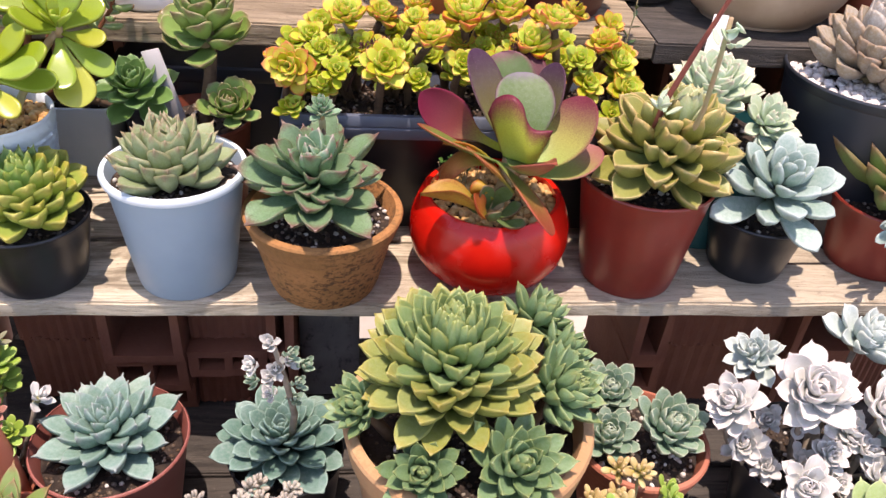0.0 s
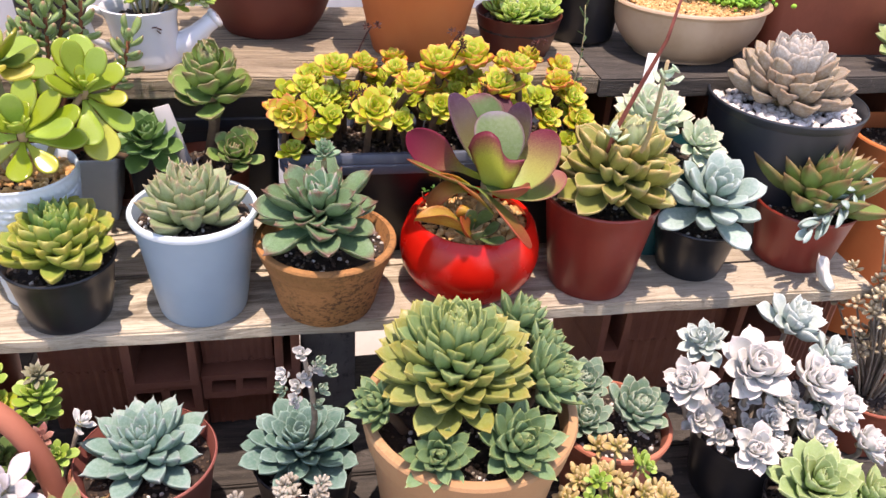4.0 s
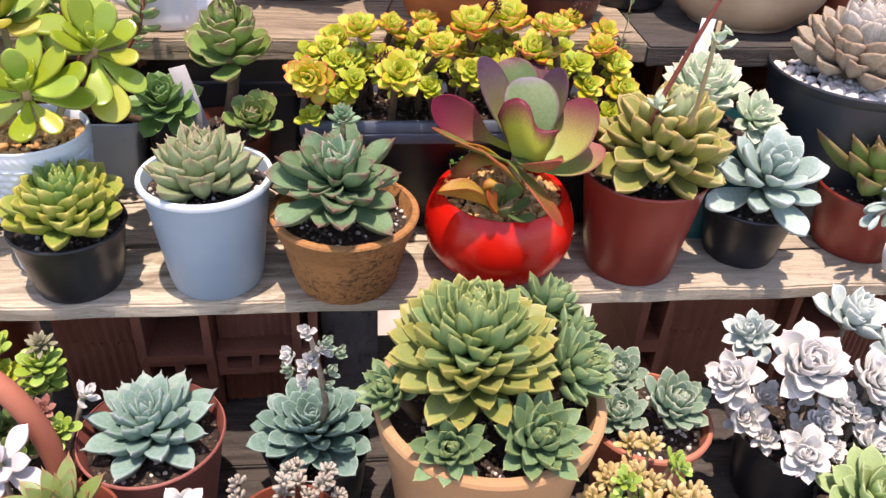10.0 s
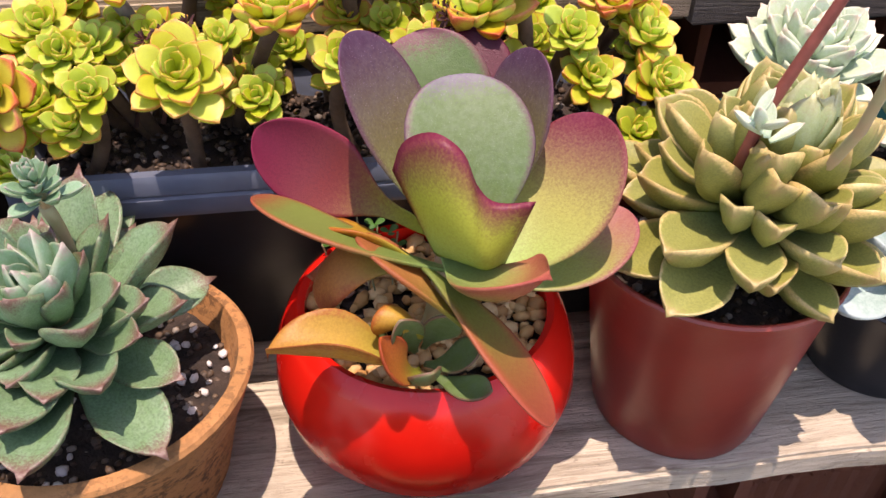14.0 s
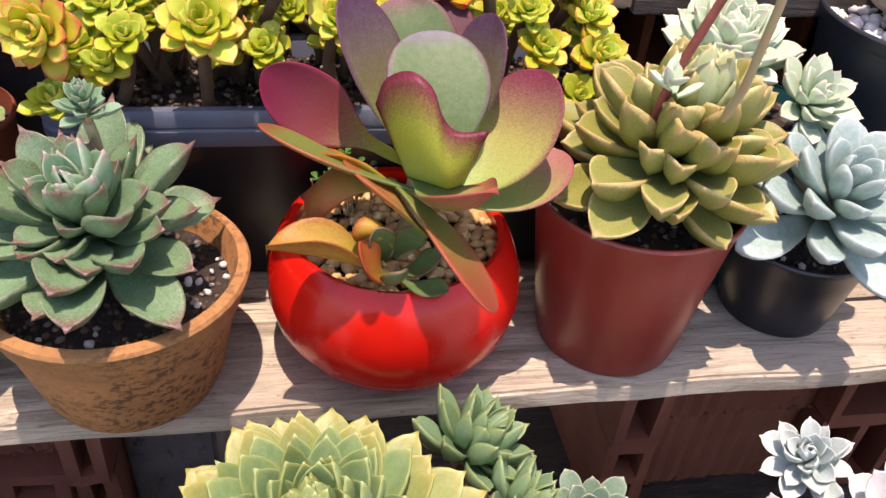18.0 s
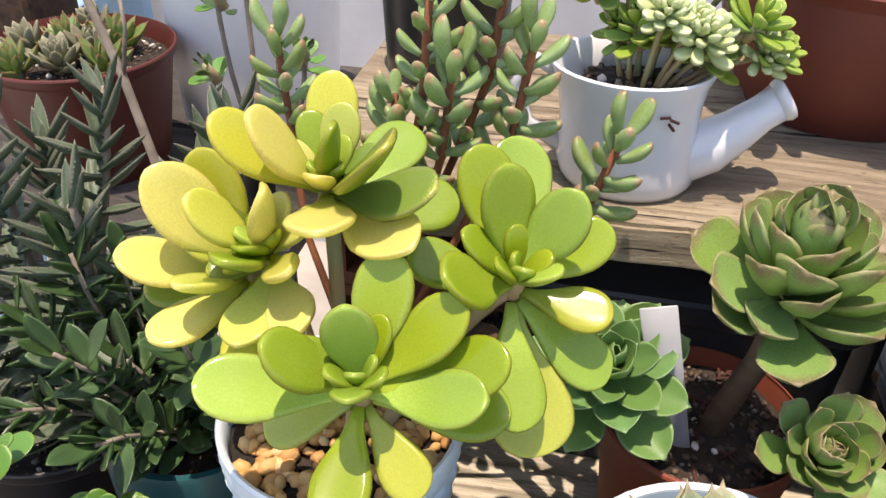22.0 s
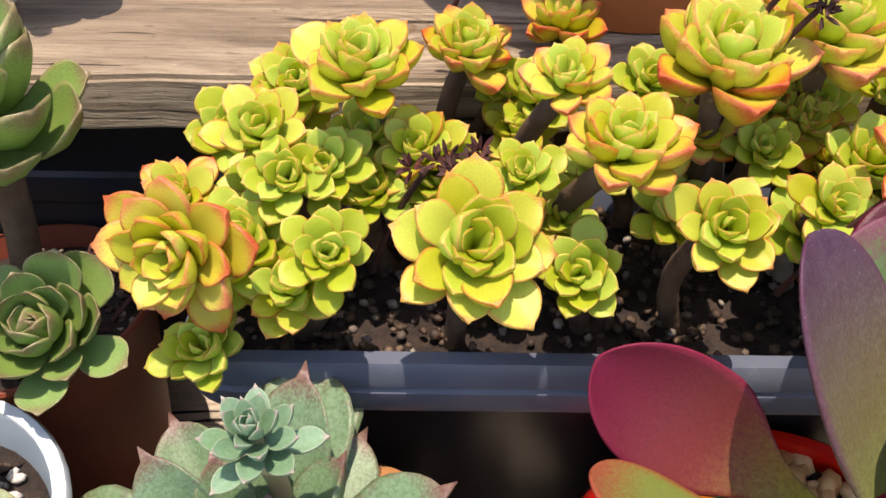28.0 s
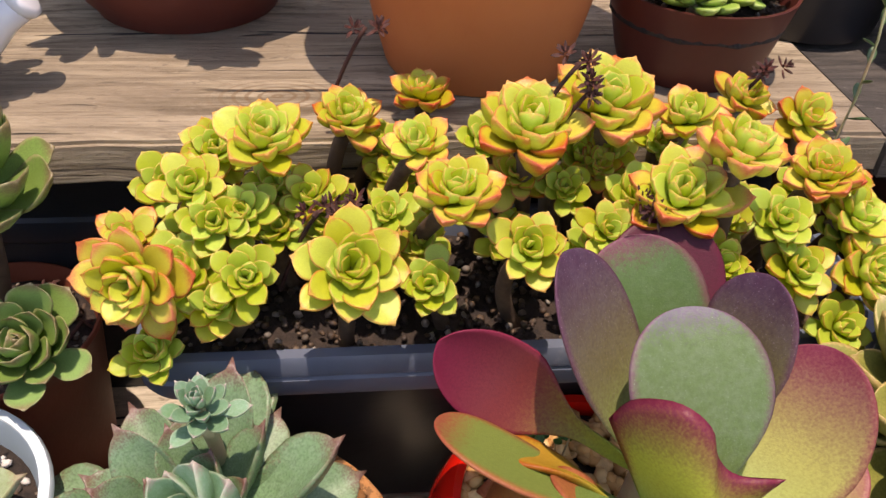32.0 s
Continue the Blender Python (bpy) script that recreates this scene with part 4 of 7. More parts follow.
def paddle_leaf(parent, base, foot, mid, tip, up, width, mat, cup=0.2, frill=0.0, curl=0.0, droop=0.0, foot_w=0.17, th=0.0034, ns=22, nc=11, neck=0.0):
    """A broad fleshy paddle along a bowed midline; up: the way its upper face looks; cup: how far the margins rise, frill: a wave in the
    margin, curl: how far the far end rolls over, droop: how far one half sags,
    neck: the share of the near half that stays a narrow stalk."""
    f, m, t = (Vector(p) - base for p in (foot, mid, tip))
    bm = bmesh.new()
    uvl = bm.loops.layers.uv.new("UVMap")
    n = 2 * nc
    rings, uvs = [], {}
    ln = (t - f).length
    for row in range(ns + 1):
        s = math.sin(math.pi / 2 * row / ns) if row > ns * 0.4 else row / ns / (0.4 / math.sin(math.pi / 2 * 0.4))
        c = f * (1 - s) ** 2 + m * (2 * s * (1 - s)) + t * s * s
        d = ((m - f) * (1 - s) + (t - m) * s).normalized()
        u = Vector(up)
        z = (u - d * u.dot(d)).normalized()
        y = z.cross(d)
        if s < 0.66:
            g = max(0.0, (s / 0.66 - neck) / (1 - neck))
            w = foot_w + (1 - foot_w) * (g * g * (3 - 2 * g))
        else:
            g = (s - 0.66) / 0.34
            w = max(0.0, 1 - g ** 2.5) ** 0.5
        hw = max(w, 0.03) * width / 2
        tk = th * (1.5 - 0.7 * s) * (0.35 + 0.65 * w)
        ring = []
        for j in range(n):
            a = 2 * math.pi * j / n
            v, h = math.cos(a), math.sin(a)
            k = min(1.0, max(0.0, (v + 0.1) / 0.7))
            sag = k * k * (3 - 2 * k)
            e = math.copysign(abs(h) ** 0.6, h)
            lift = cup * hw * v * v + frill * width * math.sin(5.0 * s + (0.9 if v > 0 else 2.6)) * abs(v) ** 3 * s + curl * width * max(0, s - 0.55) ** 2 * 4
            p = bm.verts.new(c + y * (hw * v) - d * (droop * ln * min(1.0, 1.6 * w) * s * sag) + z * (lift + tk * 0.5 * e))
            uvs[p] = ((v + 1) / 2, s)
            ring.append(p)
        rings.append(ring)
    F = []
    for p, q in zip(rings, rings[1:]):
        for j in range(n):
            i = (j + 1) % n
            F.append(bm.faces.new((p[j], q[j], q[i], p[i])))
    F += [bm.faces.new(rings[0]), bm.faces.new(rings[-1])]
    for fc in F:
        for lp in fc.loops:
            lp[uvl].uv = uvs[lp.vert]
    bmesh.ops.recalc_face_normals(bm, faces=bm.faces)
    return part("leaf", bm, mat, parent)


def folded_leaf(parent, base, feet, crest, bulge, mat, th=0.0032, ns=14, nv=26):
    """A leaf folded across: it rises from the line between its two feet to a wavy crest and bellies out by bulge."""
    F0, F1 = (Vector(p) - base for p in feet)
    C = [Vector(p) - base for p in crest]
    C = [C[0] * 2 - C[1]] + C + [C[-1] * 2 - C[-2]]
    bm = bmesh.new()
    uvl = bm.loops.layers.uv.new("UVMap")
    sides, uvs = ([], []), {}
    for i in range(nv + 1):
        v = i / nv
        k = v * (len(C) - 3)
        j = min(int(k), len(C) - 4)
        f = k - j
        a, b, c, d = C[j:j + 4]
        top = 0.5 * (2 * b + (c - a) * f + (2 * a - 5 * b + 4 * c - d) * f * f + (3 * b - a - 3 * c + d) * f ** 3)
        low = F0.lerp(F1, v)
        for s_, col in ((1, sides[0]), (-1, sides[1])):
            line = []
            for r in range(ns + 1):
                s = r / ns
                e = min(1.0, 6 * v, 6 * (1 - v), 6 * (1 - s) + 0.02) ** 0.5
                p = low.lerp(top, s) + Vector(bulge) * math.sin(math.pi * s ** 0.8) * (1 - (2 * v - 1) ** 2) + Vector((0, -0.5, 0.1)).normalized() * (s_ * th / 2 * e)
                vt = bm.verts.new(p)
                uvs[vt] = (v, s)
                line.append(vt)
            col.append(line)
    for col in sides:
        for p, q in zip(col, col[1:]):
            for r in range(ns):
                bm.faces.new((p[r], q[r], q[r + 1], p[r + 1]))
    bmesh.ops.remove_doubles(bm, verts=bm.verts, dist=0.00012)
    bound = [e for e in bm.edges if e.is_boundary]
    bmesh.ops.bridge_loops(bm, edges=bound)
    bmesh.ops.recalc_face_normals(bm, faces=bm.faces)
    for fc in bm.faces:
        for lp in fc.loops:
            lp[uvl].uv = uvs.get(lp.vert, (0.5, 0.0))
    return part("leaf", bm, mat, parent)


stem = part("stem", tube(arc((-0.008, -0.02, 0.06), (0.009, -0.018, 0.148), (0.004, 0, 0)), [0.008, 0.0075, 0.007]), M["stem_green"], red)
for foot, mid, tip, up, w, mt, cup, frill, curl, droop, *neck in (
        # the upright heart: two facing paddles, the ones behind and beside them
        ((0.148, 0.006, 0.954), (0.15, 0.01, 0.986), (0.146, 0.049, 1.013), (0.05, -0.8, 0.6), 0.052, pmg, 0.12, 0.0, 0.0, 0.0),
        ((0.148, 0.04, 0.954), (0.146, 0.055, 0.985), (0.133, 0.085, 1.016), (0.1, -0.85, 0.5), 0.05, pmg2, 0.15, 0.02, 0.0, 0.0),
        ((0.155, 0.05, 0.952), (0.156, 0.08, 0.98), (0.156, 0.104, 1.011), (-0.1, -0.85, 0.5), 0.048, pmr, 0.1, 0.02, -0.05, 0.0),
        ((0.138, 0.024, 0.95), (0.126, 0.042, 0.978), (0.105, 0.065, 1.026), (0.7, -0.7, 0.15), 0.042, pmp, 0.18, 0.0, 0.0, 0.0),
        ((0.162, 0.028, 0.952), (0.173, 0.042, 0.982), (0.178, 0.058, 1.019), (-0.85, -0.5, 0.1), 0.038, pmp, 0.15, 0.0, 0.0, 0.0),
        # broad outer paddles
        ((0.15, 0.008, 0.945), (0.188, 0.012, 0.948), (0.203, 0.046, 0.994), (-0.6, -0.55, 0.55), 0.05, pme, 0.22, 0.0, 0.0, 0.0),
        ((0.148, 0.012, 0.942), (0.19, 0.01, 0.926), (0.22, 0.038, 0.95), (-0.35, -0.2, 0.9), 0.044, pmf, 0.2, 0.0, 0.0, 0.0),
        ((0.14, 0.026, 0.95), (0.104, 0.07, 0.944), (0.063, 0.066, 0.984), (0.5, -0.85, 0.0), 0.038, pmr2, 0.3, 0.0, 0.0, 0.0, 0.4),
        ((0.142, 0.012, 0.942), (0.098, 0.02, 0.95), (0.061, 0.046, 0.964), (0.1, 0.4, 0.85), 0.04, pml, 0.1, 0.0, 0.0, 0.0),
        # the one under the folded leaf
        ((0.138, 0.016, 0.95), (0.146, -0.018, 0.944), (0.173, -0.024, 0.96), (-0.3, 0.6, 0.7), 0.042, pml2, 0.35, -0.1, 0.2, 0.0),
        # the long hanging leaf and the bronzed ones at the foot
        ((0.128, 0.012, 0.946), (0.146, -0.012, 0.94), (0.169, -0.05, 0.913), (0.6, -0.12, 0.78), 0.029, pmk, 0.12, 0.0, 0.0, 0.0),
        ((0.142, -0.004, 0.926), (0.122, 0.0, 0.948), (0.104, 0.03, 0.95), (0.6, 0.1, 0.75), 0.026, pmo2, 0.25, 0.1, 0.0, 0.0),
        ((0.126, 0.02, 0.938), (0.098, 0.024, 0.955), (0.078, 0.044, 0.92), (0.15, -0.3, 0.9), 0.038, pmo2, -0.3, 0.16, -0.2, 0.0),
        ((0.126, 0.02, 0.942), (0.105, 0.034, 0.952), (0.084, 0.044, 0.946), (0.1, 0.5, 0.8), 0.024, pmo, 0.3, 0.15, 0.0, 0.0),
        ((0.118, 0.0, 0.9), (0.098, -0.004, 0.922), (0.062, -0.006, 0.921), (0.1, 0.0, 0.95), 0.027, pmo, 0.75, -0.25, 0.1, 0.3),
        ((0.126, 0.004, 0.914), (0.118, 0.0, 0.938), (0.109, -0.002, 0.92), (0.6, -0.5, 0.5), 0.016, pmo, -0.5, 0.1, -0.3, 0.0),
        ((0.124, -0.002, 0.9), (0.112, -0.014, 0.904), (0.108, -0.006, 0.926), (0.6, -0.3, 0.6), 0.018, pmo2, 0.6, 0.1, 0.0, 0.0),
        ((0.118, 0.006, 0.895), (0.105, 0.008, 0.905), (0.102, 0.008, 0.92), (0.6, -0.6, 0.4), 0.014, pms, 0.3, 0.0, 0.0, 0.0),
        ((0.124, 0.002, 0.895), (0.124, -0.014, 0.9), (0.128, -0.018, 0.915), (0.0, 0.2, 1.0), 0.015, pms, 0.4, 0.0, 0.0, 0.0),
        ((0.128, 0.006, 0.895), (0.142, -0.004, 0.9), (0.15, -0.004, 0.915), (-0.3, -0.2, 1.0), 0.016, pms, 0.4, 0.0, 0.0, 0.0),
        ((0.124, 0.01, 0.9), (0.12, 0.004, 0.915), (0.116, -0.004, 0.932), (0.2, -1.0, 0.4), 0.016, pms, 0.4, 0.0, 0.0, 0.0),
        ((0.13, 0.0, 0.895), (0.142, -0.016, 0.896), (0.152, -0.022, 0.905), (-0.2, -0.1, 1.0), 0.014, pms, 0.4, 0.0, 0.0, 0.0),
        ((0.128, 0.012, 0.9), (0.134, 0.006, 0.92), (0.138, -0.004, 0.932), (0.0, -1.0, 0.4), 0.016, pms, 0.4, 0.0, 0.0, 0.0)):
    paddle_leaf(red, RB, foot, mid, tip, up, w, mt, cup, frill, curl, droop, 0.2 if neck else 0.17, neck=neck[0] if neck else 0.0)

folded_leaf(red, RB, ((0.133, 0.014, 0.95), (0.16, 0.004, 0.95)), ((0.117, 0.024, 0.986), (0.121, 0.018, 1.002), (0.131, 0.008, 1.011), (0.141, 0.003, 1.005), (0.147, 0.003, 0.99), (0.154, 0.0, 0.984), (0.168, -0.004, 0.986)), (0.0, -0.012, -0.006), pm)

# a clump of clover-like seedlings at the bowl's back
g = random.Random(31)
for k in range(15):
    x, y = -0.025 + g.gauss(0, 0.007), 0.031 + g.gauss(0, 0.006)
    h = g.uniform(0.02, 0.045)
    sd = part("seedling", tube(arc((x, y, 0.078), (x + g.uniform(-0.004, 0.004), y - 0.003, 0.078 + h), (0, 0, 0.002)), 0.0005, 5), M["stem_green"], red)
    for q in range(3):
        part("leaf", L["clover"][q % 2], None, sd, at=Matrix.Translation((x, y - 0.003, 0.078 + h)) @ Matrix.Rotation(q * 2.1 + k, 4, "Z") @ Matrix.Rotation(-0.25, 4, "Y") @ Matrix.Scale(g.uniform(0.0042, 0.0062), 4))
for k in range(5):
    part("petal_bit", L["coral"][k % 2], None, red, "small orange-red dropped petal", at=Matrix.Translation((-0.028 + g.gauss(0, 0.012), 0.024 + g.gauss(0, 0.01), 0.083)) @ Matrix.Rotation(k * 1.9, 4, "Z") @ Matrix.Scale(0.009, 4))

# brown pot with an olive-gold rosette and two flower stalks
o = potted("potted_echeveria", (0.28, 0.052, SHELF), "red-brown plastic pot with a golden olive rosette and flower stalks", pot_profile(0.047, 0.063, 0.115, 0.002, 0.01, 0.0012), M["brown_plastic"])
soil_bed(o, 0.059, 0.1, 5, 12)
rosette(o, [(0.3, L["brownin"]), (1, L["brown"])], 0.055, 88, facing((0.006, -0.008, 0.13), (0.06, -0.2, 1)), 88, -14, 0.4, 0.26, 0.98, 5, bend=0.85, jit=1.6, wid=1.1)
s1 = part("flower_stalk", tube([(-0.006, -0.01, 0.14), (-0.016, -0.026, 0.17), (-0.014, -0.03, 0.2), (0.0, -0.036, 0.25), (0.014, -0.044, 0.3), (0.02, -0.048, 0.36)], [0.0034, 0.0032, 0.0026, 0.0022, 0.0018, 0.0012]), M["stem_red"], o, "thin reddish flower stalk")
s2 = part("flower_stalk", tube([(0.01, -0.02, 0.14), (0.012, -0.04, 0.175), (0.008, -0.06, 0.21), (0.003, -0.074, 0.255), (-0.001, -0.083, 0.294)], [0.0028, 0.0026, 0.0022, 0.002, 0.0018]), M["stem_green"], o, "pale drooping flower stalk")
for k in range(7):
    part("bract", L["pale"][0], None, s2, at=facing((0.002, -0.088, 0.292), (0, -0.2, 1)) @ Matrix.Rotation(k * 1.9, 4, "Z") @ Matrix.Rotation(radians(50), 4, "Y") @ Matrix.Translation((0, 0, -0.004 * k)) @ Matrix.Diagonal((0.012, 0.012, 0.012, 1)))
for k in range(6):
    part("bract", L["pale"][1], None, s1, at=Matrix.Translation((-0.014 - 0.002 * k, -0.04, 0.195 + 0.002 * k)) @ Matrix.Rotation(k * 1.3, 4, "Z") @ Matrix.Rotation(radians(-20 - 30 * (k % 2)), 4, "Y") @ Matrix.Diagonal((0.014, 0.011, 0.012, 1)))

# small black pot with a pale ghost rosette
o = potted("potted_ghost_plant", (0.412, 0.068, SHELF), "small black plastic pot with a pale blue-green waxy rosette", pot_profile(0.038, 0.05, 0.068, 0.002, 0.008, 0.0012), M["black_plastic"])
soil_bed(o, 0.046, 0.056, 6, 6)
rosette(o, [(1, L["ghost"])], 0.062, 28, facing((-0.004, -0.018, 0.09), (-0.08, -0.42, 1)), 84, 2, 0.36, 0.14, 0.5, 6, power=0.7)

# small brown pot with a red-tipped rosette and a trailing pale stem
o = potted("potted_echeveria", (0.556, 0.08, SHELF), "small red-brown plastic pot with a red-tipped green rosette", pot_profile(0.046, 0.06, 0.078, 0.002, 0.01, 0.0012), M["brown_plastic"])
soil_bed(o, 0.056, 0.066, 7, 6)
rosette(o, [(1, L["agavered"])], 0.078, 48, facing((0.005, 0.0, 0.08), (0.05, -0.15, 1)), 86, 14, 0.5, 0.18, 0.3, 7)


def leafy_stem(parent, pts, leaves, size, n, rad=0.0025, stem_mat=None, seed=0, el=55, name="stem", start=0.15, label="", top=82):
    """A stem set with leaves all round; it ends in a small tuft."""
    rng = random.Random(seed)
    st = part(name, tube(pts, [rad, rad * 0.7]), stem_mat or M["stem_green"], parent, label)
    P = [Vector(p) for p in pts]
    for i in range(n):
        f = start + (1 - start) * (i + 0.5) / n
        k = f * (len(P) - 1)
        j = min(int(k), len(P) - 2)
        p = P[j].lerp(P[j + 1], k - j)
        d = (P[j + 1] - P[j]).normalized()
        s = size * rng.uniform(0.75, 1.15)
        e = el + (top - el) * max(0, (f - 0.75) / 0.25) ** 1.5 + rng.uniform(-9, 9)
        m = Matrix.Translation(p) @ d.to_track_quat("Z", "Y").to_matrix().to_4x4() @ Matrix.Rotation(i * 2.4 + rng.uniform(-.3, .3), 4, "Z") @ Matrix.Translation((rad * 0.6, 0, 0)) @ Matrix.Rotation(-radians(e), 4, "Y") @ Matrix.Diagonal((s, s, s, 1))
        part("leaf", leaves[i % len(leaves)], None, st, at=m)
    return st


leafy_stem(o, [(0.075, 0.0, 0.125), (0.04, -0.03, 0.115), (0.0, -0.055, 0.098), (-0.045, -0.075, 0.082)], L["ghost"], 0.026, 22, 0.003, M["stem_grey"], 8, 50, label="trailing stem with pale blue leaves")

pt = thing("fallen_leaf", Matrix.Translation((0.562, -0.004, SHELF + 0.003)) @ Euler((0, radians(-30), radians(122))).to_matrix().to_4x4(), "fallen pale pink fleshy leaf lying on the shelf", "leaf")
part("blade", L["white"][0], None, pt, at=Matrix.Diagonal((0.04, 0.03, 0.05, 1)))

# ---- middle shelf, back row ----
# white woven-pattern pot with a variegated jade
def weave(a, z):
    """Relief of a basket weave, with a twisted cord under the rim."""
    if 0.008 < z < 0.124:
        row = int(z / 0.0075)
        return 0.034 * math.sin(math.pi * (z / 0.0075 - row)) ** 0.8 * abs(math.sin(12 * a + (row % 2) * math.pi / 2 + 0.5 * math.sin(3 * a))) ** 0.7
    if 0.126 < z < 0.139:
        return 0.03 * abs(math.sin(24 * a + z * 260)) * math.sin(math.pi * (z - 0.126) / 0.013)
    return 0.0


wp = [(0, 0.002), (0.036, 0.002), (0.04, 0.0)] + [(0.039 + 0.0145 * k / 110, 0.003 + 0.137 * k / 110) for k in range(111)] + [(0.0542, 0.142), (0.053, 0.1435), (0.051, 0.142), (0.0495, 0.129), (0.047, 0.1), (0, 0.1)]
jade = potted("potted_jade_plant", (-0.316, 0.09, SHELF + 0.001), "white woven-pattern ceramic pot with a yellow-green variegated jade", wp, M["white_matt"], segs=168, wave=weave)
pebble_bed(jade, 0.049, 0.133, 11, 0.0042, M["pebble_tan"])
JB = Vector((-0.316, 0.09, SHELF))


def jade_head(parent, at, toward, R, seed, kinds, pairs=7):
    """A shoot tip: crossed pairs of spoon leaves, small and upright at the heart."""
    rng = random.Random(seed)
    head = part("shoot", lathe([(0, 0.01), (0.004, 0.006), (0.005, -0.012), (0, -0.014)], 8), M["stem_green"], parent, at=facing(at, toward, rng.uniform(0, 6)))
    for i in range(pairs):
        f = i / (pairs - 1)
        for q in (0, 1):
            ln = R * (0.34 + 0.66 * f) * rng.uniform(0.88, 1.12)
            e = 82 - 72 * f ** 0.9 + rng.uniform(-9, 9)
            ms = kinds[rng.randrange(len(kinds))]
            m = Matrix.Rotation(i * 1.5708 * 1.09 + q * math.pi + rng.uniform(-.22, .22), 4, "Z") @ Matrix.Translation((0.003, 0, 0.012 * (1 - f) - 0.014 * f)) @ Matrix.Rotation(-radians(e), 4, "Y") @ Matrix.Rotation(radians(rng.uniform(-16, 16)), 4, "X") @ Matrix.Diagonal((ln, ln * rng.uniform(0.9, 1.12), ln * 0.9, 1))
            part("leaf", ms[rng.randrange(len(ms))], None, head, at=m)
    return head


JU = dict(unit=22.0, mottle=0.12, grain=0.03, edge_amt=0.4)
G_ = leaf_mat("leaf_jade", "86a22e", "9cb43c", "8a7234", 0.95, 0.95, 0.16, inner="a4c048", spots="6a6a28", through_=0.32, vary=0.35, streak="a0b840", **JU)
Y_ = leaf_mat("leaf_jade_yellow", "e0da7c", "e6de90", "c0a858", 0.97, 0.98, 0.22, inner="c4cc50", through_=0.42, vary=0.2, streak="c8d058", **JU)
V_ = leaf_mat("leaf_jade_striped", "b0b848", "c0c058", "9c8446", 0.95, 0.95, 0.2, inner="aab850", spots="5a5a20", through_=0.32, vary=0.2, streak="6c8c34", **JU)
# the five shoots: heart, axis, then each leaf's tip and colour
JADE = (((-0.295, 0.054, 0.996), (0.02, -0.35, 1), (((-0.351, 0.036, 1.002), G_), ((-0.322, 0.034, 1.028), G_), ((-0.298, 0.05, 1.036), G_), ((-0.289, 0.08, 1.04), G_), ((-0.26, 0.07, 1.03), G_), ((-0.242, 0.06, 1.016), G_), ((-0.247, 0.048, 1.006), G_), ((-0.24, 0.064, 0.986), G_), ((-0.267, 0.034, 0.966), V_), ((-0.295, 0.016, 0.966), G_), ((-0.334, 0.052, 0.968), V_))),
        ((-0.246, 0.104, 1.016), (0.25, -0.4, 1), (((-0.254, 0.11, 1.064), G_), ((-0.268, 0.068, 1.04), G_), ((-0.225, 0.11, 1.056), G_), ((-0.212, 0.128, 1.032), G_), ((-0.207, 0.102, 1.008), V_), ((-0.205, 0.098, 0.978), G_), ((-0.228, 0.07, 0.958), V_), ((-0.237, 0.062, 0.978), G_), ((-0.29, 0.107, 1.022), G_), ((-0.253, 0.15, 1.056), G_), ((-0.268, 0.139, 1.056), G_))),
        ((-0.36, 0.108, 1.0), (-0.25, -0.35, 1), (((-0.406, 0.084, 1.016), Y_), ((-0.392, 0.096, 1.05), Y_), ((-0.381, 0.118, 1.05), V_), ((-0.4, 0.09, 0.996), V_), ((-0.386, 0.066, 0.99), Y_), ((-0.35, 0.062, 0.972), Y_), ((-0.328, 0.068, 0.986), Y_), ((-0.372, 0.07, 1.016), Y_), ((-0.344, 0.092, 1.044), Y_), ((-0.323, 0.066, 1.004), Y_), ((-0.346, 0.064, 0.986), Y_), ((-0.384, 0.08, 0.99), Y_))),
        ((-0.346, 0.1, 1.016), (-0.05, -0.4, 1), (((-0.368, 0.08, 1.05), Y_), ((-0.338, 0.082, 1.056), Y_), ((-0.35, 0.066, 1.034), G_), ((-0.326, 0.07, 1.03), Y_), ((-0.345, 0.06, 1.0), Y_), ((-0.322, 0.066, 1.006), Y_), ((-0.37, 0.09, 1.01), V_))),
        ((-0.326, 0.118, 1.038), (0.1, -0.35, 1), (((-0.364, 0.1, 1.074), Y_), ((-0.346, 0.094, 1.08), Y_), ((-0.322, 0.134, 1.07), V_), ((-0.318, 0.104, 1.074), G_), ((-0.291, 0.084, 1.08), V_), ((-0.312, 0.066, 1.052), Y_), ((-0.276, 0.092, 1.06), V_), ((-0.281, 0.076, 1.044), Y_), ((-0.3, 0.166, 1.046), G_), ((-0.332, 0.15, 1.076), Y_), ((-0.276, 0.142, 1.026), G_))))
g = random.Random(8)
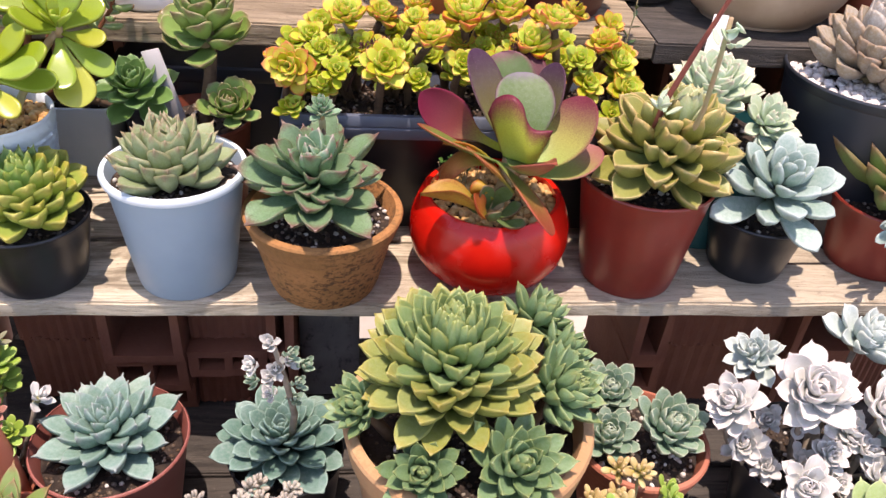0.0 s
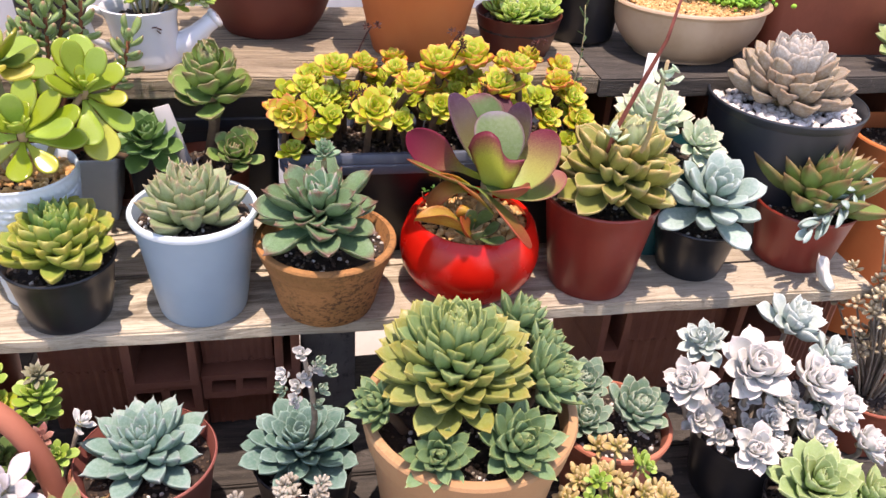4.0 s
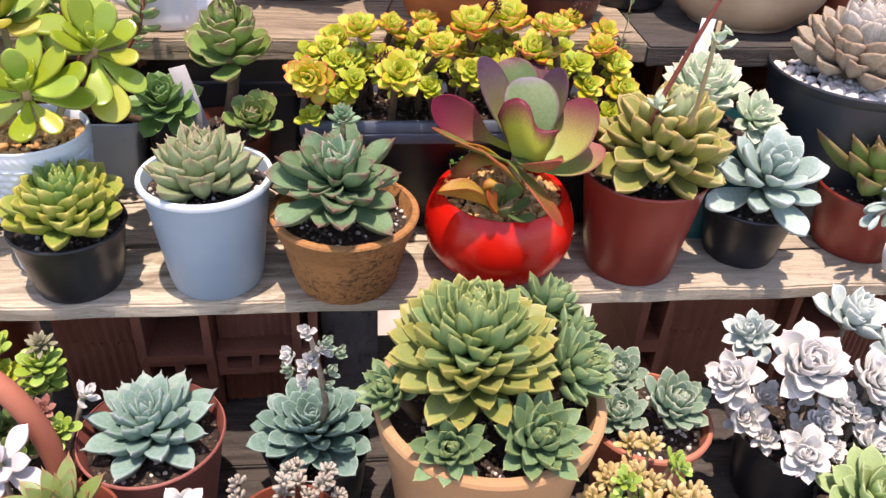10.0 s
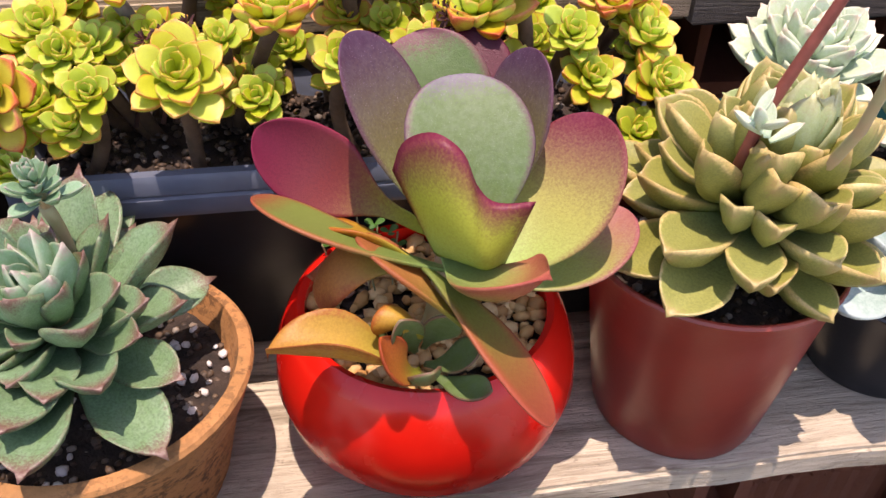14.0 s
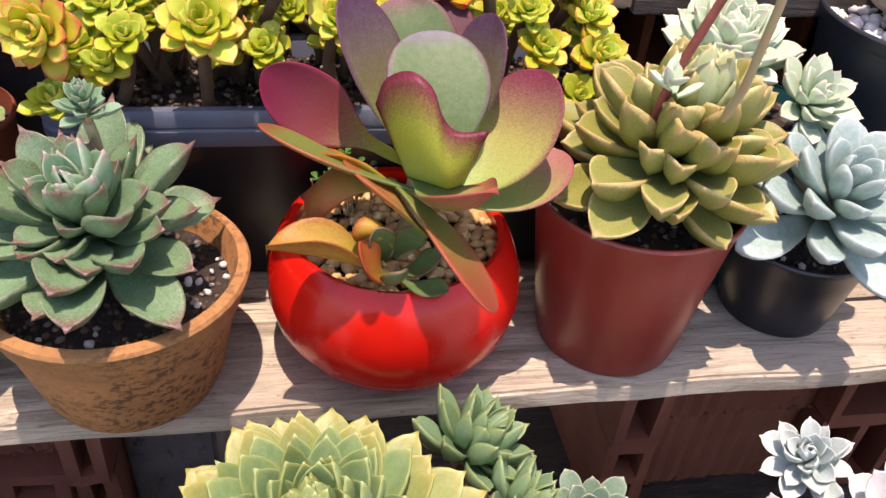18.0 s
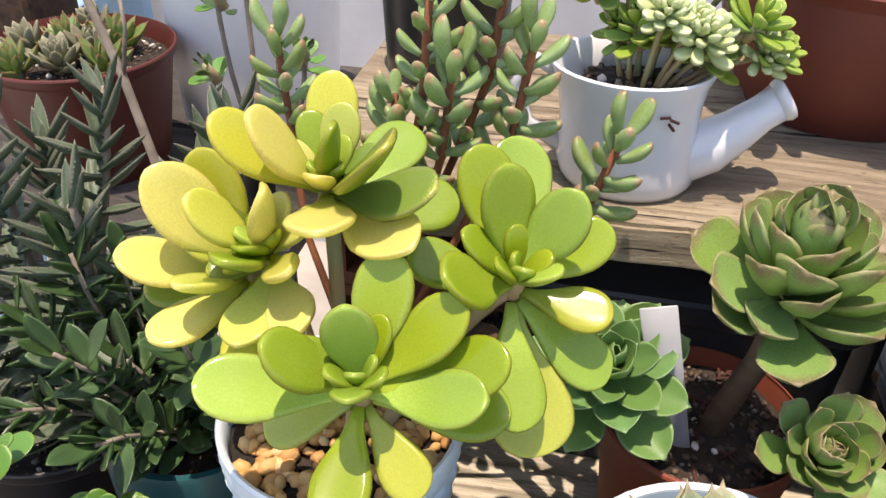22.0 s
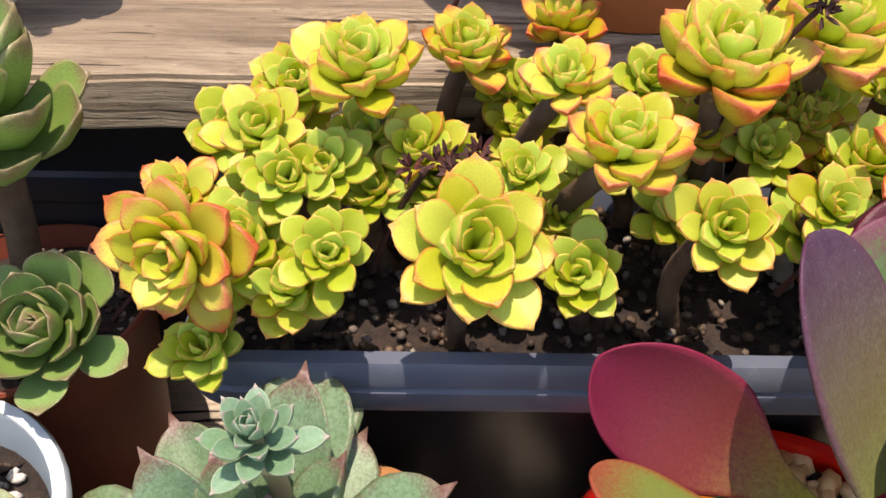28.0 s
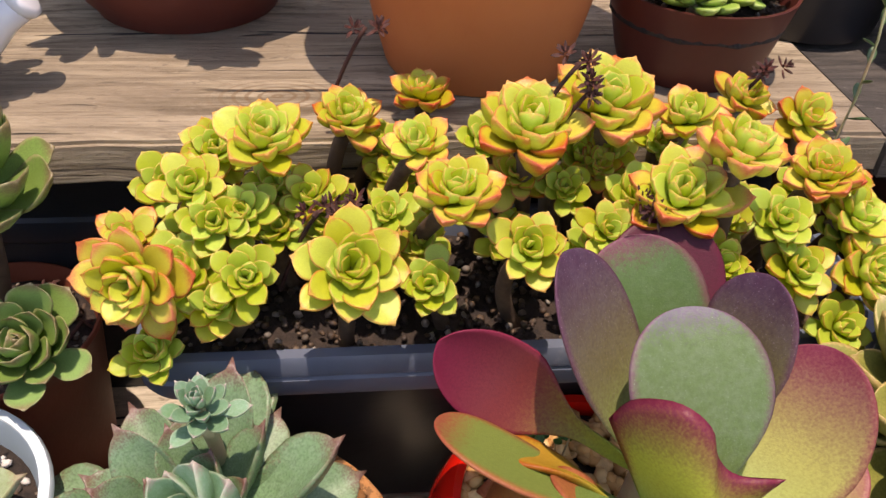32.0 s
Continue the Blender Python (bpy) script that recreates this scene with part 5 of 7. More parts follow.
for hv, axis, tips in JADE:
    hv, axis = Vector(hv), Vector(axis).normalized()
    hl = hv - JB
    part("branch", tube(arc((hl.x * 0.15, hl.y * 0.15, 0.115), hl - axis * 0.004, (0.0, 0.004, 0.01)), [0.0042, 0.0034]), M["stem_green"], jade)
    shoot = part("shoot", lathe([(0, 0.007), (0.0035, 0.004), (0.0045, -0.008), (0, -0.012)], 8), M["stem_green"], jade, at=facing(hl, axis))
    inv = shoot.matrix_basis.inverted()
    for tip, mt in tips:
        d = Vector(tip) - hv
        ft = hv + d * 0.08 - axis * 0.006 * (1 - d.normalized().dot(axis))
        side = d - axis * d.dot(axis)
        up = axis * 0.9 - side.normalized() * max(0.0, d.normalized().dot(axis)) * 1.2 + Vector((0, -0.25, 0))
        md = (ft + Vector(tip)) / 2 - axis * d.length * 0.1 + side * 0.06
        lf = paddle_leaf(jade, JB, ft, md, tip, up, d.length * g.uniform(0.42, 0.5), mt, g.uniform(0.1, 0.3), g.uniform(-0.03, 0.03), 0.0, 0.0, 0.2, 0.0056, 12, 8)
        lf.parent = shoot
        lf.matrix_basis = inv
    for q in range(8):
        wd = 0.3 + 0.1 * q
        d = (axis + Vector((math.cos(q * 1.8 + hv.x * 90), math.sin(q * 1.8 + hv.x * 90), 0)) * wd).normalized() * (0.018 + 0.0022 * q)
        lf = paddle_leaf(jade, JB, hv, hv + d * 0.5, hv + d, axis * 0.5 - d * 20, 0.009 + 0.0008 * q, tips[q % 4][1] if q > 3 else G_, 0.2, 0.0, 0.0, 0.0, 0.3, 0.004, 10, 7)
        lf.parent = shoot
        lf.matrix_basis = inv


def rounded(x0, x1, y0, y1, r, n=6):
    return [(cx + r * math.cos(a), cy + r * math.sin(a)) for cx, cy, a0 in ((x1 - r, y0 + r, -90), (x1 - r, y1 - r, 0), (x0 + r, y1 - r, 90), (x0 + r, y0 + r, 180)) for a in [radians(a0 + 90 * k / n) for k in range(n + 1)]]


def shell_of(levels, closed_bottom=True):
    bm = bmesh.new()
    rings = [[bm.verts.new((x, y, z)) for x, y in pts] for pts, z in levels]
    n = len(rings[0])
    for a, b in zip(rings, rings[1:]):
        for i in range(n):
            bm.faces.new((a[i], a[(i + 1) % n], b[(i + 1) % n], b[i]))
    bm.faces.new(rings[0][::-1])
    bm.faces.new(rings[-1])
    bmesh.ops.recalc_face_normals(bm, faces=bm.faces)
    return bm


# square pale pot with a dark green rosette on a leaning stem, behind the jade
o = thing("potted_aeonium", (-0.294, 0.255, SHELF - 0.001), "square grey-white plastic pot in shade with a leaning dark green rosette", "potted plant")
sq = [(rounded(-h, h, -h, h, 0.006), z) for h, z in ((0.03, 0.0), (0.033, 0.02), (0.037, 0.05), (0.0405, 0.075), (0.0425, 0.0755), (0.044, 0.088), (0.043, 0.0895), (0.041, 0.0885), (0.037, 0.06))]
part("pot", sharp(mesh_of(shell_of(sq)), 35), M["white_matt"], o)
part("soil", stones(random.Random(12), 420, lambda g: (g.uniform(-0.037, 0.037), g.uniform(-0.037, 0.037), 0.074 + g.uniform(0, 0.004)), 0.003, 0.8), M["soil"], o, kind="stuff")
part("stem", tube([(0.0, -0.005, 0.07), (0.027, -0.05, 0.105), (0.068, -0.086, 0.115), (0.091, -0.105, 0.134)], [0.006, 0.0055, 0.005, 0.005], 10), M["stem_brown"], o, "bare leaning brown stem")
rosette(o, [(1, L["dark"])], 0.037, 30, facing((0.091, -0.105, 0.134), (0.05, -0.5, 1)), 80, -14, 0.35, 0.2, 0.6, 12)

# stalked rosettes in a brown pot, mulched with slivers of bark
SLIVER = mesh_of(boxm(0.009, 0.0016, 0.0012, 0.0003, 1), False, "bark_sliver")
M["bark_grey"] = plain_mat("grey_bark_sliver", "8c8478", "4c463e", 60.0, 0.9, 0.3, 400.0)
stalkp = potted("potted_aeonium", (-0.15, 0.167, SHELF), "red-brown plastic pot with green rosettes on a bare stalk", pot_profile(0.04, 0.051, 0.107, 0.002, 0.009, 0.0012), M["terra_dark"])
soil_bed(stalkp, 0.047, 0.096, 13, 8)
for k in range(46):
    q = random.Random(k + 300)
    a, r = q.uniform(0, 6.28), 0.044 * math.sqrt(q.random())
    part("bark_sliver", SLIVER, M["bark_grey"] if k % 3 else M["dry"], stalkp, at=Matrix.Translation((r * math.cos(a), r * math.sin(a), 0.1)) @ Euler((q.uniform(-0.3, 0.3), q.uniform(-0.3, 0.3), q.uniform(0, 3.1))).to_matrix().to_4x4() @ Matrix.Diagonal((q.uniform(0.6, 1.4), q.uniform(0.7, 1.3), 1, 1)))
part("stalk", tube([(0.005, 0.0, 0.075), (0.007, -0.004, 0.11), (0.016, -0.008, 0.15), (0.02, -0.01, 0.18)], [0.0075, 0.0065, 0.006, 0.006], 10), M["stem_brown"], stalkp, "bare brown stalk")
rosette(stalkp, [(1, L["stalk"])], 0.037, 46, facing((0.018, -0.011, 0.186), (0.0, -0.25, 1)), 86, 2, 0.45, 0.24, 1.3, 13, bend=0.85, jit=1.7)
part("side_stalk", tube(arc((0.008, -0.005, 0.09), (0.039, -0.048, 0.136), (0.01, 0, -0.008)), [0.004, 0.003]), M["stem_brown"], stalkp)
rosette(stalkp, [(1, L["stalk"])], 0.026, 28, facing((0.039, -0.048, 0.136), (0.1, -0.7, 1)), 82, 6, 0.42, 0.2, 0.35, 14)
lb = thing("plant_label", Matrix.Translation((-0.158, 0.148, SHELF + 0.074)) @ Euler((radians(-2), radians(-14), radians(4))).to_matrix().to_4x4(), "worn grey plastic plant label leaning out of the pot", "plant label")
part("blade", boxm(0.017, 0.0012, 0.11, 0.0005, 1, (0, 0, 0.055)), M["label_grey"], lb)

# grey trough of yellow rosettes
TX0, TX1, TY0, TY1, TH = -0.066, 0.285, 0.1, 0.215, 0.142
tr = thing("plant_trough", (0, 0, SHELF), "long blue-grey plastic trough crowded with yellow rosettes", "planter")


def off(d, r=0.02):
    return rounded(TX0 + d, TX1 - d, TY0 + d, TY1 - d, max(0.004, r - d * 0.6))


# the wall's shade is put into its colour: black plastic below the blue-grey rim
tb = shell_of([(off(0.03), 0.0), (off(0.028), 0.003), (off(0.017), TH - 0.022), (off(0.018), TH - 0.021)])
part("body", sharp(mesh_of(tb), 35), M["black_plastic"], tr, "trough wall coloured near-black for the shade under its rim")
tb = shell_of([(off(0.016), TH - 0.026), (off(0.002), TH - 0.024), (off(0.0), TH - 0.02), (off(0.0), TH - 0.013), (off(0.0012), TH - 0.0115), (off(0.0), TH - 0.01), (off(0.0), TH - 0.003), (off(0.0015), TH), (off(0.007), TH), (off(0.0085), TH - 0.003), (off(0.012), TH - 0.02)])
part("rim", sharp(mesh_of(tb), 35), M["grey_plastic"], tr, "broad rounded blue-grey rim")
rng = random.Random(50)
sb = bmesh.new()
bmesh.ops.create_grid(sb, x_segments=50, y_segments=18, size=0.5, matrix=Matrix.Translation(((TX0 + TX1) / 2, (TY0 + TY1) / 2, TH - 0.014)) @ Matrix.Diagonal((TX1 - TX0 - 0.018, TY1 - TY0 - 0.018, 1, 1)))
for v in sb.verts:
    v.co.z += 0.004 * noise.noise(v.co * 60) + 0.002 * noise.noise(v.co * 200)
ts = part("soil", sb, M["soil"], tr)
part("grit", stones(rng, 900, lambda g: (g.uniform(TX0 + 0.012, TX1 - 0.012), g.uniform(TY0 + 0.012, TY1 - 0.012), TH - 0.013 + g.uniform(-0.001, 0.004)), 0.0022, 0.7), M["grit"], ts, kind="stuff")
YEL = [(0.030, 0.098, 0.994, 0.0245, 0), (0.064, 0.107, 0.977, 0.017, 1), (-0.012, 0.107, 0.984, 0.016, 1), (-0.051, 0.105, 0.990, 0.024, 2), (-0.051, 0.100, 0.949, 0.017, 1), (-0.004, 0.153, 1.018, 0.022, 0),
       (0.030, 0.192, 1.006, 0.02, 0), (0.068, 0.220, 1.003, 0.019, 2), (0.061, 0.150, 1.017, 0.016, 0), (0.074, 0.118, 1.012, 0.021, 0), (0.107, 0.149, 1.022, 0.028, 0), (0.148, 0.170, 1.022, 0.03, 0),
       (0.104, 0.110, 0.992, 0.019, 0), (0.140, 0.120, 0.992, 0.016, 0), (0.167, 0.115, 1.010, 0.026, 0), (0.184, 0.112, 1.034, 0.021, 0), (0.216, 0.120, 0.996, 0.017, 1), (0.224, 0.110, 0.977, 0.019, 0),
       (0.187, 0.170, 1.017, 0.019, 0), (0.221, 0.190, 1.016, 0.018, 2), (0.263, 0.200, 1.000, 0.019, 2), (0.243, 0.140, 1.004, 0.02, 2), (0.257, 0.130, 0.990, 0.018, 0), (0.262, 0.115, 0.970, 0.021, 0),
       (0.247, 0.100, 0.950, 0.017, 1), (0.186, 0.105, 0.985, 0.016, 0), (-0.037, 0.150, 0.998, 0.019, 0), (-0.015, 0.140, 0.992, 0.017, 1), (0.001, 0.140, 0.982, 0.014, 1), (0.180, 0.180, 1.0, 0.014, 1),
       (0.045, 0.200, 0.99, 0.014, 1), (0.015, 0.150, 0.992, 0.017, 0), (0.048, 0.130, 0.997, 0.013, 1), (0.124, 0.19, 1.0, 0.016, 0), (0.095, 0.185, 1.0, 0.015, 1), (0.27, 0.165, 0.985, 0.017, 2), (0.2, 0.14, 0.985, 0.016, 0)]
YEL += [(-0.068, 0.15, 0.972, 0.017, 2), (-0.055, 0.18, 0.98, 0.019, 1), (-0.04, 0.125, 0.972, 0.02, 1), (-0.028, 0.18, 1.0, 0.02, 0), (-0.024, 0.112, 0.965, 0.018, 0)]
fill = random.Random(71)
YEL += [(fill.uniform(-0.045, 0.265), fill.uniform(0.128, 0.205), fill.uniform(0.962, 0.995), fill.uniform(0.014, 0.02), fill.choice((0, 1, 1, 2))) for _ in range(32)]
for k, (x, y, z, R, kd) in enumerate(YEL):
    zz = z - SHELF
    sets = [[(0.5, L["yellowgreen"]), (0.72, L["yellow"]), (1, L["yellow"])], [(1, L["yellowgreen"])], [(0.6, L["yellow"]), (1, L["yellowred"])]][kd]
    q = random.Random(k)
    top = z > 1.0
    if top and kd == 0 and x > 0.02:
        sets = [(0.4, L["yellowgreen"]), (0.75, L["yellow"]), (1, L["yellowred"])]
    lean = Vector((q.uniform(-0.25, 0.25), (-0.15 - q.uniform(0, 0.2)) if top else (-0.5 - q.uniform(0, 0.4)), 1)) if kd != 2 or k != 3 else Vector((-0.3, -1.2, 0.5))
    bx, by = x + q.uniform(-0.02, 0.02), min(max(y + 0.03 + q.uniform(-0.01, 0.02), TY0 + 0.02), TY1 - 0.015)
    part("stem", tube(arc((bx, by, TH - 0.02), (x, y + 0.002, zz - R * 0.2), (q.uniform(-0.008, 0.008), 0.004, 0)), [0.005, 0.0038], 8), M["stem_brown"] if q.random() < 0.85 else M["stem_grey"], tr)
    rosette(tr, sets, R * 0.97, 19 if R < 0.02 else 27, facing((x, y, zz - R * 0.1), lean), 74, 16 if top else 4, 0.4, 0.1, 0.3, 100 + k, power=0.6, bend=0.9, jit=1.4)
for k, (x, y, z) in enumerate(((0.126, 0.15, 1.056), (0.132, 0.148, 1.045), (0.018, 0.128, 1.0), (0.032, 0.126, 1.002), (0.15, 0.105, 1.012), (0.228, 0.185, 1.036), (0.04, 0.2, 1.05))):
    fl = part("flower_head", tube(arc((x - 0.02, y + 0.01, z - SHELF - 0.05), (x, y, z - SHELF), (0, 0, 0.004)), [0.0014, 0.001], 6), M["dry"], tr, "dried dark red flower head")
    for q in range(3):
        g = random.Random(k * 9 + q)
        rosette(tr, [(1, L["dryleaf"])], 0.0055, 13, facing((x + g.uniform(-0.007, 0.007), y + g.uniform(-0.005, 0.005), z - SHELF + g.uniform(-0.004, 0.004)), (g.uniform(-1, 1), -0.5, 0.8)), 80, -10, 0.5, 0.2, 0.5, 1000 + 7 * k + q, name="seed_head")

# dark crate under the back shelf
crate = thing("plastic_crate", (-0.155, 0.222, SHELF - 0.001), "dark grey plastic crate pushed under the back shelf", "crate")
part("body", sharp(mesh_of(shell_of([(rounded(-0.085, 0.085, 0.0, 0.12, 0.01), 0.0), (rounded(-0.088, 0.088, -0.003, 0.123, 0.012), 0.12)])), 35), M["dark_grey_plastic"], crate)
part("rim", sharp(mesh_of(shell_of([(rounded(-0.09, 0.09, -0.005, 0.125, 0.012), 0.121), (rounded(-0.092, 0.092, -0.007, 0.127, 0.013), 0.124), (rounded(-0.092, 0.092, -0.007, 0.127, 0.013), 0.136), (rounded(-0.09, 0.09, -0.005, 0.125, 0.012), 0.138)])), 35), M["dark_grey_plastic"], crate)

crate2 = thing("plastic_crate", (0.115, 0.226, SHELF - 0.001), "dark grey plastic crate pushed under the back shelf", "crate")
part("body", sharp(mesh_of(shell_of([(rounded(-0.165, 0.165, 0.0, 0.12, 0.01), 0.0), (rounded(-0.17, 0.17, -0.003, 0.123, 0.012), 0.14)])), 35), M["dark_grey_plastic"], crate2)
part("rim", sharp(mesh_of(shell_of([(rounded(-0.172, 0.172, -0.005, 0.125, 0.012), 0.141), (rounded(-0.174, 0.174, -0.007, 0.127, 0.013), 0.144), (rounded(-0.174, 0.174, -0.007, 0.127, 0.013), 0.156), (rounded(-0.172, 0.172, -0.005, 0.125, 0.012), 0.158)])), 35), M["dark_grey_plastic"], crate2)

# teal pot with pale rosettes and a white label
o = potted("potted_echeveria", (0.376, 0.135, SHELF), "teal-rimmed pot of pale green rosettes", pot_profile(0.045, 0.058, 0.125, 0.002, 0.008, 0.0015), M["teal_plastic"])
soil_bed(o, 0.054, 0.115, 15, 12)
rosette(o, [(1, L["pale"])], 0.044, 56, facing((-0.01, 0.018, 0.148), (-0.05, -0.3, 1)), 84, 4, 0.4, 0.2, 0.5, 15)
rosette(o, [(1, L["pale"])], 0.03, 24, facing((0.03, -0.03, 0.14), (0.15, -0.7, 1)), 84, 4, 0.4, 0.2, 0.4, 16)
rosette(o, [(1, L["pale"])], 0.018, 14, facing((0.055, -0.01, 0.137), (0.3, -0.5, 1)), 80, 10, 0.4, 0.2, 0.4, 17)
rosette(o, [(1, L["palegreen"])], 0.028, 20, facing((-0.045, -0.028, 0.145), (-0.3, -0.5, 1)), 80, 10, 0.4, 0.2, 0.4, 18)
lb = thing("plant_label", Matrix.Translation((0.362, 0.17, SHELF + 0.11)) @ Euler((radians(-6), radians(4), 0)).to_matrix().to_4x4(), "blank white plastic plant label standing in the pot", "plant label")
part("blade", boxm(0.016, 0.0012, 0.115, 0.0005, 1, (0, 0, 0.0575)), M["label_white"], lb)

# large dark grey pot with a mauve-grey rosette on white pebbles
o = potted("potted_echeveria", (0.543, 0.158, SHELF - 0.001), "large dark grey plastic pot with a mauve-grey rosette on white pebbles", pot_profile(0.07, 0.092, 0.18, 0.003, 0.012, 0.002), M["dark_grey_plastic"], segs=64)
pebble_bed(o, 0.086, 0.168, 16, 0.006, M["pebble_white"])
rosette(o, [(0.55, L["greyros"]), (1, L["greyout"])], 0.058, 96, facing((-0.004, 0.0, 0.18), (0, -0.1, 1)), 88, 6, 0.44, 0.34, 0.7, 19)

# ---- back shelf ----
can = thing("watering_can_planter", Matrix.Translation((-0.206, 0.252, BACK)) @ Matrix.Scale(0.94, 4), "white glazed watering-can planter full of mixed succulents", "planter")


def oval(rx, ry, cx, n=44):
    return [(cx + rx * math.cos(2 * math.pi * k / n), ry * math.sin(2 * math.pi * k / n)) for k in range(n)]


CAN = [(0.031, 0.028, 0.002, 0.0), (0.036, 0.032, 0.002, 0.001), (0.0385, 0.034, 0.002, 0.005), (0.0395, 0.0345, 0.001, 0.012), (0.0385, 0.034, 0.0, 0.024), (0.0382, 0.0335, -0.001, 0.038), (0.0395, 0.035, -0.002, 0.052), (0.0425, 0.038, -0.003, 0.063),
       (0.0445, 0.04, -0.003, 0.068), (0.0448, 0.0402, -0.003, 0.0695), (0.0435, 0.039, -0.003, 0.0705), (0.0415, 0.037, -0.003, 0.0695), (0.038, 0.034, -0.002, 0.058), (0.036, 0.032, -0.001, 0.045)]
part("body", sharp(mesh_of(shell_of([(oval(rx, ry, cx), z) for rx, ry, cx, z in CAN])), 50), M["white_glaze"], can)
part("spout", tube([(0.012, 0.0, 0.012), (0.03, 0.0, 0.017), (0.045, 0.002, 0.024), (0.058, 0.006, 0.033), (0.07, 0.01, 0.043), (0.079, 0.013, 0.05)], [0.0125, 0.0165, 0.0155, 0.0125, 0.0102, 0.0108], 20), M["white_glaze"], can, "short white spout")
part("rose", lathe([(0, 0.002), (0.009, 0.003), (0.0118, 0.002), (0.0124, -0.001), (0.0112, -0.004), (0, -0.005)], 20), M["white_glaze"], can, "round spout end", at=facing((0.081, 0.0135, 0.0515), (0.75, 0.1, 0.5)))
part("handle", tube([(-0.042, 0, 0.06), (-0.056, 0, 0.066), (-0.064, 0, 0.05), (-0.058, 0, 0.028), (-0.036, 0, 0.016)], 0.0048, 10), M["white_glaze"], can)
for k, (x, z) in enumerate(((0.012, 0.052), (0.017, 0.05), (0.016, 0.046))):
    part("mark", boxm(0.006, 0.001, 0.0016, 0.0003, 1), M["dry"], can, "small dark printed mark", at=Matrix.Translation((x + 0.004, -0.0345 + 0.0012 * k, z + 0.002)) @ Euler((radians(-8), radians(25 * k), radians(22))).to_matrix().to_4x4())
soil_bed(can, 0.031, 0.056, 17, 4)
for k in range(9):
    a = k * 2.4
    r = 0.012 + 0.022 * (k / 9)
    rosette(can, [(1, L["limesm"] if k % 3 else L["palegreen"])], 0.014 + 0.004 * (k % 2), 20, facing((r * math.cos(a) + 0.012, r * math.sin(a) * 0.6 + 0.014, 0.07 + 0.014 * ((k * 7) % 5) / 5), (math.cos(a) * 0.5, -0.4, 1)), 82, 0, 0.5, 0.25, 0.9, 200 + k)
for k, (x, y, z, R) in enumerate(((0.008, -0.02, 0.1, 0.014), (0.028, -0.016, 0.088, 0.0165), (0.062, 0.004, 0.076, 0.013), (0.024, -0.012, 0.094, 0.012))):
    part("stem", tube(arc((x * 0.4, y * 0.4, 0.056), (x, y, z), (0, 0, 0.004)), 0.0016, 6), M["stem_green"], can)
    rosette(can, [(1, L["creamsedum"])], R, 30, facing((x, y, z), (x * 10, -0.7, 1)), 86, -8, 0.42, 0.22, 0.8, 1400 + k, name="sedum_head", label="pale cream-green sedum head")
for k, (x, y, z, R) in enumerate(((-0.012, 0.0, 0.11, 0.022), (0.02, 0.02, 0.12, 0.024), (0.042, 0.02, 0.108, 0.024), (0.052, -0.006, 0.092, 0.02), (-0.026, 0.012, 0.1, 0.02), (0.0, 0.022, 0.126, 0.022), (0.066, 0.006, 0.076, 0.017))):
    part("stem", tube(arc((x * 0.3, y * 0.3, 0.056), (x, y, z), (0, 0, 0.006)), [0.0022, 0.0016], 6), M["stem_green"], can)
    rosette(can, [(1, L["limesm"])], R, 15, facing((x, y, z), (x * 10, -0.3, 1)), 76, 0, 0.42, 0.2, 0.5, 1420 + k)

o = potted("potted_succulents", (-0.072, 0.385, BACK), "wide red-brown clay bowl of pale rosettes", pot_profile(0.058, 0.09, 0.098, 0.007, 0.014, 0.003, 0.005, 0.007), M["terra_bowl"], segs=64)
soil_bed(o, 0.083, 0.08, 18, 10)
for k in range(8):
    a = k * 2.4
    rosette(o, [(1, L[("pale", "trio", "whiteblue", "greyout")[k % 4]])], 0.028, 18, facing((0.088 * math.cos(k * 0.9 + 3.2), 0.088 * math.sin(k * 0.9 + 3.2), 0.1 + 0.006 * (k % 3)), (math.cos(k * 0.9 + 3.2), math.sin(k * 0.9 + 3.2), 1)), 80, 12, 0.4, 0.2, 0.4, 228 + k)
    rosette(o, [(1, L["pale"])], 0.03, 18, facing((0.055 * math.sqrt(k / 8) * math.cos(a), 0.055 * math.sqrt(k / 8) * math.sin(a), 0.096), (0, -0.3, 1)), 80, 12, 0.4, 0.2, 0.4, 220 + k)
o = potted("terracotta_pot", (0.106, 0.298, BACK), "tall plain orange terracotta pot flaring towards its rim", pot_profile(0.054, 0.1, 0.2, 0.007, 0.03, 0.006, 0.003), M["terra_orange"], "flower pot", segs=64)
soil_bed(o, 0.086, 0.17, 19, 5)
o = potted("potted_sedum", (0.232, 0.288, BACK), "red-brown plastic pot of pale green and blue sedum", pot_profile(0.041, 0.054, 0.05, 0.002), M["dark_brown_plastic"])
soil_bed(o, 0.05, 0.038, 20, 4)
for k in range(9):
    a = k * 2.4
    rosette(o, [(1, L["limesm"] if k % 3 else L["pale"])], 0.022, 22, facing((0.04 * math.sqrt(k / 9) * math.cos(a), 0.04 * math.sqrt(k / 9) * math.sin(a), 0.048), (0, -0.3, 1)), 80, 12, 0.5, 0.2, 0.4, 240 + k)
o = potted("black_pot", (0.335, 0.36, BACK), "plain black plastic nursery pot on the back shelf", pot_profile(0.05, 0.062, 0.13, 0.002, 0.01, 0.0015), M["black_plastic"], "flower pot")
soil_bed(o, 0.058, 0.11, 21, 4)
o = potted("bonsai_bowl", (0.462, 0.295, BACK - 0.004), "glazed beige ceramic bowl with gravel and mossy greens", pot_profile(0.066, 0.103, 0.072, 0.007, 0.008, 0.002, 0.003, 0.01), M["beige_glaze"], squash=0.82, segs=64)
pebble_bed(o, 0.08, 0.064, 22, 0.0028, M["pebble_tan"])
